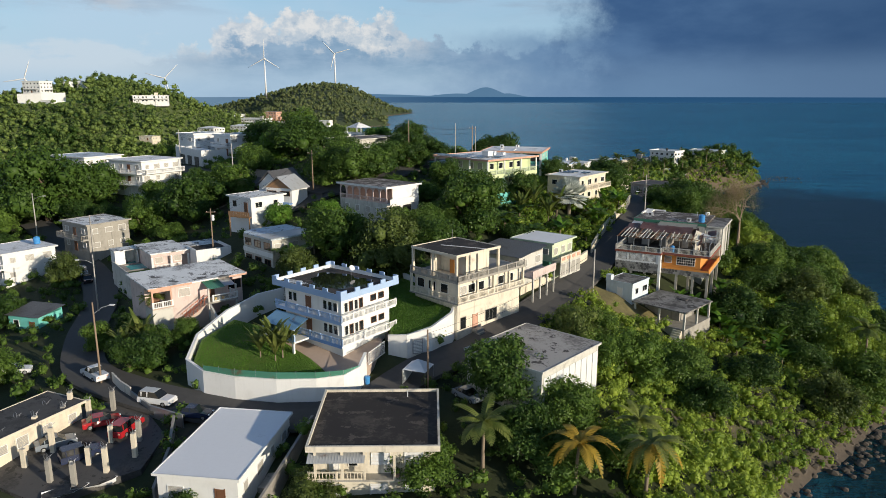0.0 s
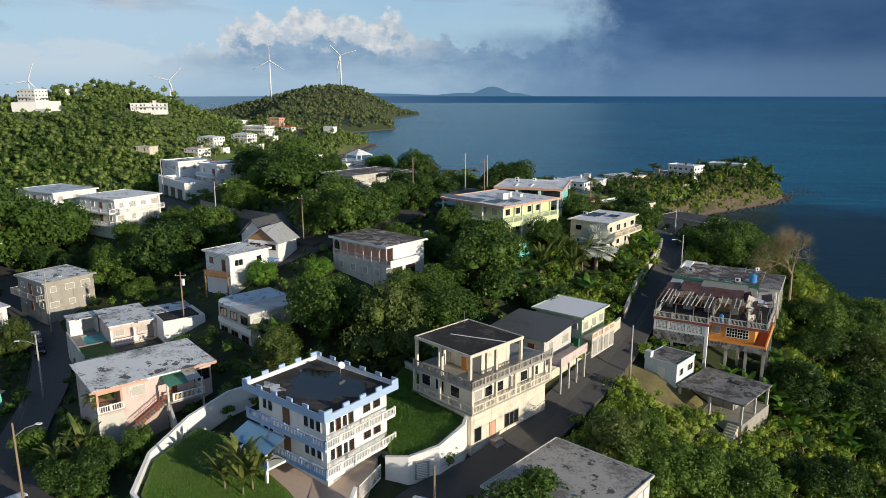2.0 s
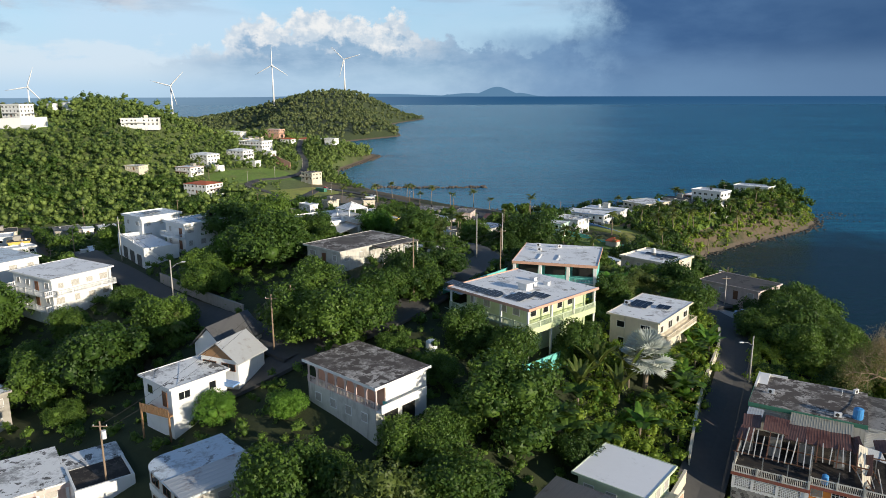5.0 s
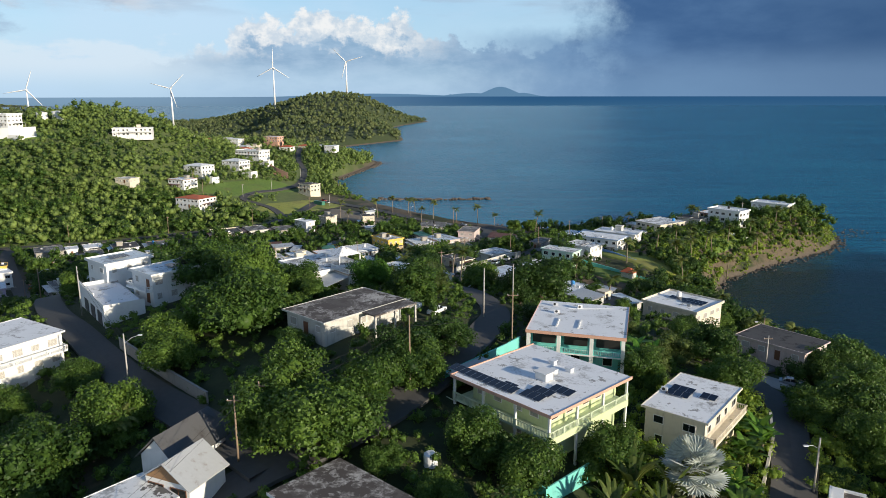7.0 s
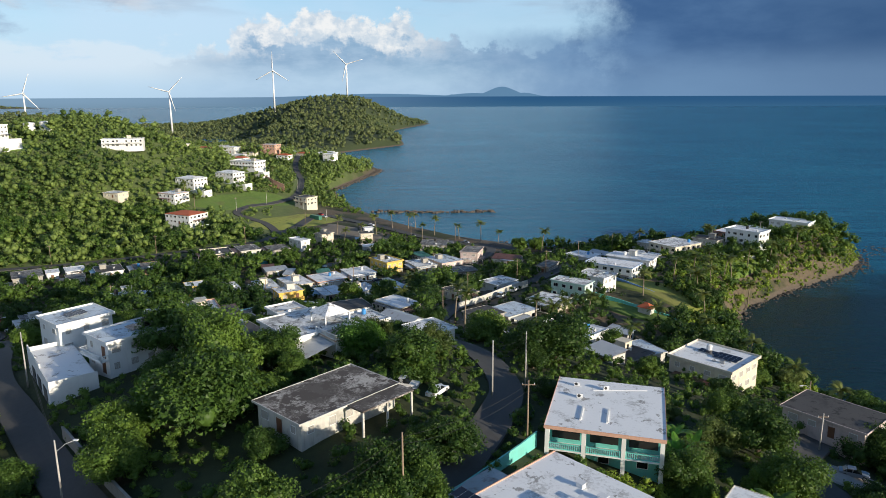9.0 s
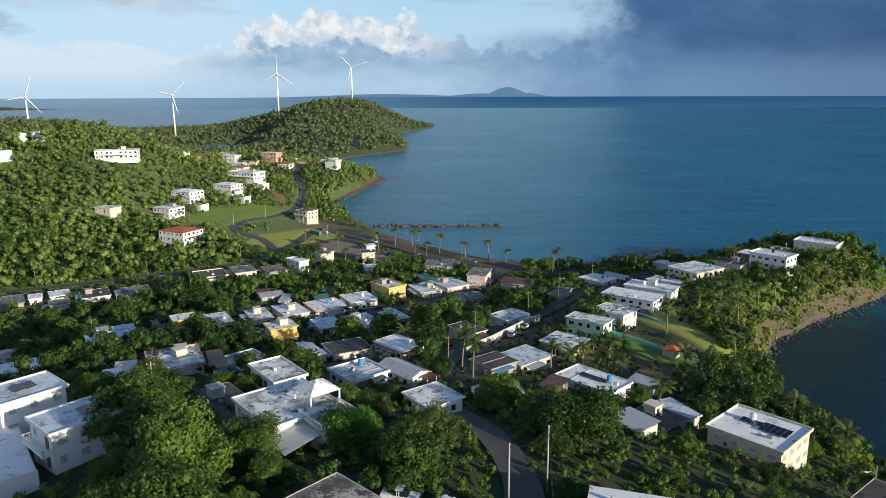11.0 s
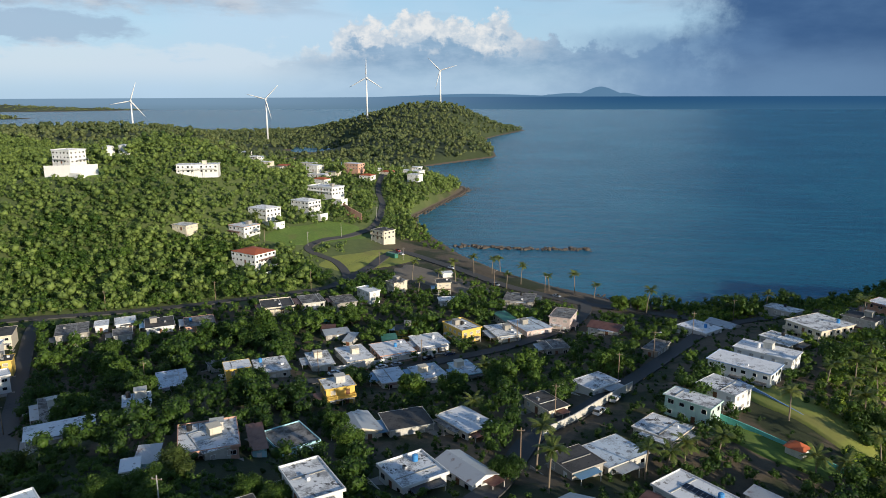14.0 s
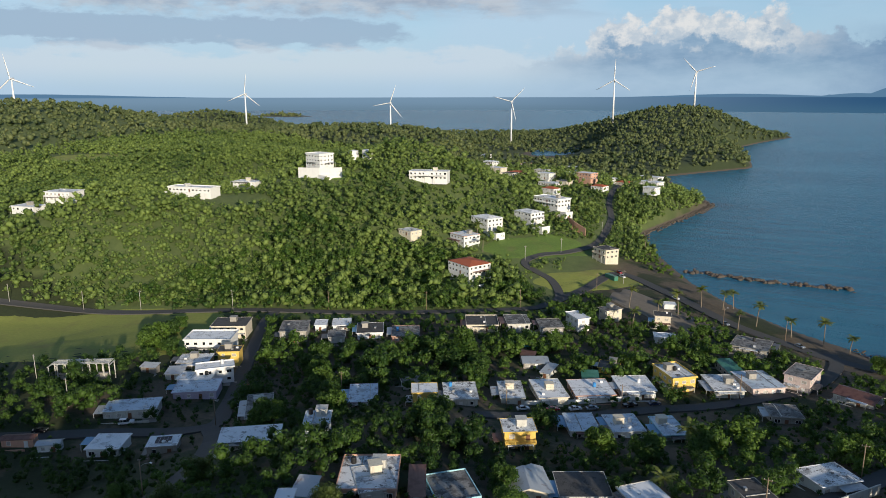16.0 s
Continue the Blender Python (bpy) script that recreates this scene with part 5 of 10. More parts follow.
house(-80.6, 261.7, 32.2, 21, 3.9, 6.2, 1, AQUA, TIN, "small aqua hut with a galvanised sheet roof", kind="shed", hs=2.9, plinth=2.5, group="village houses")
house(-93.2, 411.7, 7.1, 14, 5.3, 6.2, 1, BLOCK, TIN_RUST, "garden shed with a rusty sheet roof", kind="shed", hs=2.3, plinth=2.5, group="village houses")
house(-88.3, 407.5, 7.2, 29, 9.9, 5.7, 1, BLOCK, TIN, "garden shed with a galvanised sheet roof", kind="shed", hs=2.3, plinth=2.5, group="village houses")
house(-80.7, 402.4, 7.0, -1, 3.4, 9.1, 1, WHITE_OLD, TIN, "garden shed with a galvanised sheet roof", kind="shed", hs=2.3, plinth=2.5, group="village houses")
house(-61.9, 418.9, 6.5, 11, 7.4, 7.4, 1, YELLOW, ROOF_DARK, "small yellow hut with a dark roof", hs=2.3, plinth=2.5, group="village houses")
house(-65.1, 404.4, 6.8, 21, 5.6, 7.3, 1, CONCRETE, TIN_GREEN, "garden shed with a green sheet roof", kind="shed", hs=2.3, plinth=2.5, group="village houses")
house(-58.1, 512.1, 7.1, 21, 5.5, 4.4, 1, WHITE, ROOF_WHITE, "small white kiosk beside the shore road", hs=2.3, plinth=2.5, group="village houses")
house(-286.0, 800.0, 38.5, -15, 15.0, 10.0, 2, CREAM, ROOF_WHITE, "two-storey cream villa with a flat white roof among trees", plinth=4, group="hillside villas")
house(-255.0, 842.0, 34.0, -15, 14.0, 9.0, 2, WHITE_OLD, ROOF_STAINED, "two-storey weathered villa on the wooded hillside", plinth=4, group="hillside villas")
house(-172.0, 856.0, 24.5, -20, 16.0, 10.0, 2, CREAM, TILE_RED, "two-storey cream villa with a red tiled roof", kind="hip", plinth=4, group="hillside villas")
house(-194.0, 800.0, 38.0, -20, 17.0, 11.0, 2, SALMON, ROOF_WHITE, "two-storey salmon villa with a flat white roof", plinth=4, group="hillside villas")
house(-205.0, 735.0, 30.5, -20, 13.0, 9.0, 1, WHITE, TILE_RED, "single-storey white villa with a red tiled roof", kind="hip", plinth=4, group="hillside villas")
house(-133.0, 797.0, 28.5, -20, 12.0, 9.0, 1, WHITE, ROOF_WHITE, "single-storey white villa near the shore road", plinth=4, group="hillside villas")
for x, y, w, d, n, wall, roof, look_of in (
    (-304, 1088, 18, 11, 1, WHITE, ROOF_WHITE, "white villa with a flat white roof"), (-373, 1078, 17, 11, 1, SALMON, ROOF_GREY, "salmon villa with a grey roof"),
    (-236, 1011, 17, 10, 1, WHITE, ROOF_STAINED, "white villa with a stained flat roof"), (-183, 1018, 27, 13, 2, WHITE, ROOF_WHITE, "large white villa above the cove"),
    (-271, 1052, 13, 9, 1, CREAM, ROOF_WHITE, "cream villa with a flat white roof"), (-448, 1108, 14, 10, 1, WHITE, ROOF_WHITE, "white villa with a flat white roof"),
    (-364, 991, 15, 10, 2, WHITE, ROOF_WHITE, "white villa with a flat white roof"), (-235, 802, 14, 10, 2, WHITE, ROOF_WHITE, "white villa with a flat white roof"),
    (-211, 786, 12, 9, 1, CREAM, ROOF_GREY, "cream villa with a grey roof"), (-176, 782, 13, 9, 1, WHITE, TILE_RED, "white villa with a red roof"),
    (-271, 797, 13, 9, 1, WHITE_OLD, ROOF_DARK, "weathered villa with a dark roof"), (-223, 531, 12, 9, 1, CREAM, ROOF_STAINED, "low cream villa under palms")):
    house(x, y, ground_z(x, y) + n * 2.9 + 1.0, -18, w, d, n, wall, roof, f"{look_of} on the wooded hillside", plinth=4, group="hillside villas", kind="hip" if roof is TILE_RED else "flat")
for x, y, yaw, w in ((-390.0, 501.0, 12, 40.0), (-327.0, 562.0, -15, 36.0), (-168.0, 494.0, -25, 26.0), (-171.0, 598.0, -25, 30.0), (-187.0, 565.0, -25, 24.0), (-170.0, 637.0, -25, 34.0)):
    solid("garden_wall", Geo().box(-w / 2, -0.15, -4, w / 2, 0.15, 0.9).box(-w / 2, 0.15, -4, -w / 2 + 0.3, 7, 0.9).box(w / 2 - 0.3, 0.15, -4, w / 2, 7, 0.9), WHITE,
          "long white retaining wall below a hillside villa", "wall", "villa walls", pose(x, y, ground_z(x, y) + 0.9, 0, 0, yaw))


def terrace_house():
    """Stained flat roof with a pyramid pavilion, a railed wooden deck and a sheet awning."""
    h = house(-31.0, 217.0, 45.3, -48, 13.0, 12.0, 2, WHITE, ROOF_STAINED, "white house with stained roof, pavilion and railed deck", parapet=0.25, plinth=3, doors=False)
    top = 6.1
    part("pavilion_roof", Geo().add([(-0.4, 1.2, top + 1.9), (5.4, 1.2, top + 1.9), (5.4, 7.0, top + 1.9), (-0.4, 7.0, top + 1.9), (2.5, 4.1, top + 3.5)],
                                    [(0, 1, 4), (1, 2, 4), (2, 3, 4), (3, 0, 4), (3, 2, 1, 0)]), ROOF_WHITE, h, "white pyramid pavilion roof")
    for x, y in ((-0.1, 1.5), (5.1, 1.5), (5.1, 6.7), (-0.1, 6.7)):
        part("post", Geo().box(x - 0.12, y - 0.12, top - 0.3, x + 0.12, y + 0.12, top + 1.95), WHITE, h)
    deck = part("deck", Geo().box(5.6, -1.0, top - 0.35, 12.4, 6.2, top - 0.1), TERRACE, h, "brown boarded roof deck")
    part("deck_wall", Geo().box(6.6, -0.8, -3, 12.2, 6.0, top - 0.35), WHITE, h)
    for e in ((5.8, -0.9, 12.3, -0.9), (12.3, -0.9, 12.3, 6.1), (12.3, 6.1, 5.8, 6.1)):
        part("balustrade", balustrade(*e, top - 0.1), WHITE, deck)
    part("awning", corrugated(6.0, -7.0, 12.4, -1.1, top - 1.9, top - 0.6), TIN, h, "white corrugated awning under the deck")


terrace_house()
pool_side = Geo().lathe([(2.3, -0.5), (2.35, 0.0), (2.35, 1.1), (2.2, 1.12), (2.2, 0.9)], 20)
solid("paddling_pool", pool_side, POOL, "round blue garden pool standing on the ground", "pool", m=pose(-99.9, 428.0, ground_z(-99.9, 428.0)))

# ---- the houses on the near hill, one by one ----
def box_part(name, parent, mat, *boxes, label=""):
    g = Geo()
    for b in boxes:
        g.box(*b)
    return part(name, g, mat, parent, label)


def column(parent, x, y, z0, z1, mat, r=0.14):
    return part("post", Geo().box(x - r, y - r, z0, x + r, y + r, z1), mat, parent)


def blue_house():
    yaw, hs = -38, 3.25
    W, D, out = 5.75, 4.7, 1.35
    h = thing("house", pose(-15.2, 94.8, 21.3, 0, 0, yaw), "white three-storey house with pale blue balconies and battlements", "house")
    FOOTPRINTS.append((-15.2, 94.8, radians(yaw), 14.5, 12.5))
    body = part("wall", Geo().box(-W, -D, -4, W, D, 3 * hs - 0.2), WHITE, h)
    for k in (1, 2):
        z = k * hs
        slab = part("balcony", Geo().box(-W - (0.6 if k == 2 else 0), -D - out, z - 0.22, W + out, D, z), WHITE, h)
        a, b, c = -W - (0.6 if k == 2 else 0) + 0.08, -D - out + 0.08, W + out - 0.08
        part("balustrade", balustrade(a, b, c, b, z, 0.95, 0.24, 0.055, 2.3), PALEBLUE, slab, "pale blue rails with white balusters")
        part("balustrade", balustrade(c, b, c, D, z, 0.95, 0.24, 0.055, 2.3), WHITE, slab)
        part("fascia", Geo().box(a - 0.08, b - 0.12, z - 0.3, c + 0.1, b - 0.09, z + 0.12), BLUE if k == 1 else PALEBLUE, slab)
    top = 3 * hs - 0.2
    x, y = W + out, D + 0.6
    roof = part("roof", Geo().box(-x + 0.2, -y - 0.7, top, x, y, top + 0.28), WHITE, h)
    part("roof_membrane", Geo().box(-x + 0.6, -y - 0.3, top + 0.28, x - 0.4, y - 0.4, top + 0.32), ROOF_BLACK, roof, "black tar membrane on the roof")
    rim = [(0.9 + 0.12 * math.sin(3 * a) + 0.08 * math.sin(7 * a + 1), a) for a in [math.tau * i / 44 for i in range(44)]]
    part("puddle", Geo().add([(0.3 + math.cos(a) * r * (x - 1.5), 0.2 + math.sin(a) * r * (y - 1.2), top + 0.324) for r, a in rim], [tuple(range(44))]), PUDDLE, roof, "rain water standing on the black roof")
    patch = [(1 + 0.25 * math.sin(2 * a + 2) + 0.2 * math.sin(5 * a), a) for a in [math.tau * i / 30 for i in range(30)]]
    part("bare_patch", Geo().add([(-x + 3.2 + math.cos(a) * r * 1.5, -y + 1.4 + math.sin(a) * r * 0.9, top + 0.328) for r, a in patch], [tuple(range(30))]), ROOF_STAINED, roof, "bare pale patch of roof screed")
    g = Geo()
    k = 0.2
    for x0, y0, x1, y1 in ((-x + 0.2, -y - 0.7, x, -y - 0.7 + k), (-x + 0.2, y - k, x, y), (-x + 0.2, -y - 0.7 + k, -x + 0.2 + k, y - k), (x - k, -y - 0.7 + k, x, y - k)):
        g.box(x0, y0, top + 0.28, x1, y1, top + 0.75)
        n = max(1, round(max(x1 - x0, y1 - y0) / 2.6))
        for i in range(n + 1):
            if x1 - x0 > y1 - y0:
                q = x0 + (x1 - x0 - 0.9) * i / n
                part("merlon", Geo().box(q, y0, top + 0.75, q + 0.9, y1, top + 1.25), PALEBLUE, roof)
            else:
                q = y0 + (y1 - y0 - 0.9) * i / n
                part("merlon", Geo().box(x0, q, top + 0.75, x1, q + 0.9, top + 1.25), PALEBLUE, roof)
    part("parapet", g, WHITE, roof)
    part("fascia", Geo().box(-x + 0.18, -y - 0.73, top - 0.05, x + 0.02, -y - 0.7, top + 0.78).box(x, -y - 0.7, top - 0.05, x + 0.03, y, top + 0.78), PALEBLUE, roof)
    for k, zz in ((1, 1.45), (2, 1.45)):
        for i in range(4):
            window(h, W + 0.005, -3.9 + i * 0.95, k * hs + zz, 90, 0.6, 1.25, "glass", BROWN if i % 2 else WHITE)
        for q in (1.4, 3.0):
            window(h, W + 0.005, q, k * hs + zz + 0.2, 90, 1.0, 0.8, "glass", BROWN)
        for q in (-4.6, -3.6, 2.6, 3.6, 4.6):
            window(h, q, -D - 0.005, k * hs + zz, 0, 0.7, 1.2, "glass", WHITE)
        door(h, -0.8, -D - 0.005, k * hs, 0)
    for q in (-3.2, 0.2):
        part("garage_door", Geo().box(W, q, 1.9, W + 0.06, q + 2.6, 3.0), PLASTIC_WHITE, h)
    awning = part("awning", corrugated(-W - 0.4, -D - 4.0, 0.6, -D - out, 4.9, 5.9, 0.35), TIN_BLUE, h, "blue corrugated awning on white posts")
    for q in (-W, 0.2):
        column(awning, q, -D - 3.8, -0.4, 4.85, WHITE)
    box_part("terrace", h, WHITE, (-W - 0.4, -D - 4.0, 2.95, 0.6, -D - out, 3.2))
    part("balustrade", balustrade(-W - 0.3, -D - 3.9, 0.5, -D - 3.9, 3.2, 0.9, 0.26, 0.05, 2.2), PALEBLUE, h)
    part("stairs", Geo().box(W + 0.3, 3.4, 0, W + 3.0, 4.7, 2.2).box(W + 3.0, 3.4, 0, W + 3.6, 4.7, 1.5).box(W + 3.6, 3.4, 0, W + 4.2, 4.7, 0.8), CONCRETE, h)
    dish = thing("satellite_dish", pose(-13.6, 98.3, 21.3 + top + 0.32), "pale satellite dish on the black roof", "satellite dish")
    part("mast", Geo().tube((0, 0, 0), (0, 0, 0.9), 0.035), STEEL, dish)
    part("dish", Geo().tube((0.08, -0.1, 0.95), (0.22, -0.26, 1.1), 0.15, 0.45, 14), PLASTIC_WHITE, dish)


def wall_line(name, points, tops, thick, mat, label, group="", foot=3.0, cap=True):
    """A plastered wall along a line; tops gives the height of its upper edge at each point."""
    w = thing(name, pose(0, 0, 0), label, "wall", group)
    g, c = Geo(), Geo()
    p = [Vector((*q, 0)) for q in points]
    side = []
    for i in range(len(p)):
        t = (p[min(i + 1, len(p) - 1)] - p[max(i - 1, 0)]).normalized()
        side.append(Vector((-t.y, t.x, 0)) * thick / 2)
    for i in range(len(p) - 1):
        a, b, s, u = p[i], p[i + 1], side[i], side[i + 1]
        for geo, lo, hi, k in ((g, None, 0.0, 1.0), (c, 0.0, 0.08, 1.5)):
            za, zb = tops[i], tops[i + 1]
            la = ground_z(a.x, a.y) - foot if lo is None else za
            lb = ground_z(b.x, b.y) - foot if lo is None else zb
            geo.add([(*(a - s * k).xy, la), (*(b - u * k).xy, lb), (*(b + u * k).xy, lb), (*(a + s * k).xy, la),
                     (*(a - s * k).xy, za + hi), (*(b - u * k).xy, zb + hi), (*(b + u * k).xy, zb + hi), (*(a + s * k).xy, za + hi)],
                    [(3, 2, 1, 0), (4, 5, 6, 7), (0, 1, 5, 4), (2, 3, 7, 6), (1, 2, 6, 5), (3, 0, 4, 7)])
    part("wall_panel", g, mat, w)
    if cap:
        part("coping", c, mat, w)
    return w


def terrace_patch(name, points, z, mat, label, category, thick=3.0, kind="structure"):
    g = Geo()
    n = len(points)
    zs = z if isinstance(z, (list, tuple)) else [z] * n
    cx, cy = sum(p[0] for p in points) / n, sum(p[1] for p in points) / n
    g.add([(*p, q) for p, q in zip(points, zs)] + [(*p, q - thick) for p, q in zip(points, zs)] + [(cx, cy, sum(zs) / n)],
          [(i, (i + 1) % n, 2 * n) for i in range(n)] + [(i + n, (i + 1) % n + n, (i + 1) % n, i) for i in range(n)])
    return solid(name, g, mat, label, category, kind=kind)


def turf(points, zs, count, seed):
    """Uneven grass standing on a lawn, as one mesh of blades."""
    rng = np.random.default_rng(seed)
    p = np.array([(*q, z) for q, z in zip(points, zs)])
    mid = p.mean(0)
    a, b = p - mid, np.roll(p, -1, 0) - mid
    area = np.abs(a[:, 0] * b[:, 1] - a[:, 1] * b[:, 0])
    k = rng.choice(len(p), count, p=area / area.sum())
    u, v = rng.random(count), rng.random(count)
    flip = u + v > 1
    u, v = np.where(flip, 1 - u, u) * 0.97, np.where(flip, 1 - v, v) * 0.97
    foot = mid + a[k] * u[:, None] + b[k] * v[:, None]
    tall = rng.uniform(0.06, 0.19, count)
    way = rng.uniform(0, 2 * math.pi, count)
    side = np.stack([np.cos(way), np.sin(way), np.zeros(count)], 1) * (tall * 0.35)[:, None]
    tip = foot + rng.normal(size=(count, 3)) * (0.08, 0.08, 0.0) + np.stack([np.zeros(count), np.zeros(count), tall], 1)
    co = np.stack([foot - side, foot + side, tip], 1).reshape(-1, 3)
    me = bpy.data.meshes.new("grass")
    me.from_pydata(co.tolist(), [], np.arange(3 * count).reshape(-1, 3).tolist())
    me.materials.append(LEAF_BRIGHT)
    return tagged(new("grass", me), "rough uneven grass standing on the lawn", "grass", kind="stuff")


def blue_yard():
    left = [(-25.0, 104.0), (-28.5, 101.5), (-32.0, 97.0), (-34.6, 91.5), (-34.0, 85.5), (-31.0, 83.0), (-26.5, 81.6), (-21, 80.7), (-16, 80.7), (-12.6, 81.4), (-10.8, 83.0), (-10.2, 85.0)]
    wall_line("garden_wall", left, [27.5, 27.2, 26.0, 24.2, 22.9, 22.3, 22.1, 22.1, 22.2, 22.4, 22.9, 24.0], 0.28, WHITE, "white plastered garden wall curving along the road", "garden walls")
    right = [(-7.6, 90.6), (-5.0, 90.2), (-1.6, 91.3), (1.2, 94.0), (1.9, 96.6), (0.9, 99.4), (-2.0, 103.6), (-6.4, 108.0)]
    wall_line("garden_wall", right, [24.4, 24.6, 25.4, 26.6, 27.4, 27.8, 28.3, 28.8], 0.28, WHITE, "white plastered garden wall round a raised lawn", "garden walls")
    turf([(-33.9, 91.0), (-33.3, 86.0), (-30.5, 83.6), (-26.3, 82.2), (-21, 81.3), (-15.4, 81.2), (-15.2, 83.6), (-18.0, 87.0), (-22.2, 91.0), (-27, 95.5), (-31, 97)],
         [23.6, 22.4, 21.9, 21.6, 21.5, 21.5, 21.8, 22.5, 23.2, 24.2, 24.6], 16000, 91)
    terrace_patch("lawn", [(-33.9, 91.0), (-33.3, 86.0), (-30.5, 83.6), (-26.3, 82.2), (-21, 81.3), (-15.4, 81.2), (-15.2, 83.6), (-18.0, 87.0), (-22.2, 91.0), (-27, 95.5), (-31, 97)],
                  [23.6, 22.4, 21.9, 21.6, 21.5, 21.5, 21.8, 22.5, 23.2, 24.2, 24.6], LAWN, "green lawn behind a white garden wall", "lawn")
    terrace_patch("patio", [(-15.3, 81.3), (-12.5, 82.2), (-10.7, 84.2), (-9.4, 87.5), (-8.6, 92.0), (-11, 96), (-21.5, 97), (-25.5, 94.8), (-22.1, 91.1), (-17.9, 87.1), (-15.1, 83.7)],
                  [21.6, 21.7, 22.0, 22.6, 23.3, 23.4, 23.4, 23.4, 23.1, 22.4, 21.75], TERRACE, "pinkish paved courtyard in front of the house", "patio")
    turf([(-8.2, 95.5), (-7.0, 91.2), (-5.0, 90.5), (-1.7, 91.6), (0.9, 94.2), (1.6, 96.6), (0.6, 99.2), (-2.3, 103.3), (-6.6, 107.5), (-9.0, 103)],
         [25.0, 24.1, 24.2, 25.0, 26.2, 27.0, 27.4, 27.8, 28.2, 27.0], 14000, 92)
    terrace_patch("lawn", [(-8.2, 95.5), (-7.0, 91.2), (-5.0, 90.5), (-1.7, 91.6), (0.9, 94.2), (1.6, 96.6), (0.6, 99.2), (-2.3, 103.3), (-6.6, 107.5), (-9.0, 103)],
                  [25.0, 24.1, 24.2, 25.0, 26.2, 27.0, 27.4, 27.8, 28.2, 27.0], LAWN, "raised green lawn inside a curved white wall", "lawn")
    fence = thing("fence", pose(0, 0, 0), "green mesh fence on a low white wall", "fence")
    pts = left[5:11]
    for a, b in zip(pts, pts[1:]):
        n = 2
        for i in range(n):
            p, q = Vector((*a, 22.2)).lerp(Vector((*b, 22.2)), i / n), Vector((*a, 22.2)).lerp(Vector((*b, 22.2)), (i + 1) / n)
            part("post", Geo().tube(p, p + Vector((0, 0, 1.05)), 0.03, 0.03, 5), STEEL, fence)
            u = (q - p).normalized() * 0.02
            s = Vector((-u.y, u.x, 0))
            part("mesh_panel", Geo().add([p - s, q - s, q + s, p + s, p - s + Vector((0, 0, 0.85)), q - s + Vector((0, 0, 0.85)), q + s + Vector((0, 0, 0.85)), p + s + Vector((0, 0, 0.85))],
                                         [(0, 1, 5, 4), (2, 3, 7, 6), (4, 5, 6, 7)]), TIN_GREEN, fence)
    gate = thing("gate", pose(-9.0, 87.9, 21.9, 0, 0, 68), "white metal driveway gate between garden walls", "gate")
    part("gate_frame", Geo().box(-2.4, -0.04, 0.1, 2.4, 0.04, 0.22).box(-2.4, -0.04, 1.75, 2.4, 0.04, 1.87), WHITE, gate)
    for i in range(25):
        part("bar", Geo().tube((-2.4 + i * 0.2, 0, 0.2), (-2.4 + i * 0.2, 0, 1.8), 0.025, 0.025, 5, False), WHITE, gate)
    vent = thing("gate", pose(-3.5, 90.25, 22.2, 0, 0, 16), "small grey louvred gate in the garden wall", "gate")
    part("gate_frame", Geo().box(-0.75, -0.1, -0.3, 0.75, 0.0, 1.9), STEEL, vent)
    for i in range(9):
        part("slat", Geo().box(-0.62, -0.14, -0.15 + i * 0.21, 0.62, -0.1, -0.03 + i * 0.21), WHITE, vent)
    bin_ = Geo().tube((0, 0, 0), (0, 0, 0.95), 0.3, 0.36, 12).tube((0, 0, 0.95), (0, 0, 1.05), 0.4, 0.3, 12)
    solid("barrel", bin_, PLASTIC_BLUE, "blue plastic barrel beside the gate wall", "barrel", m=pose(-9.9, 84.0, ground_z(-9.9, 84.0)))


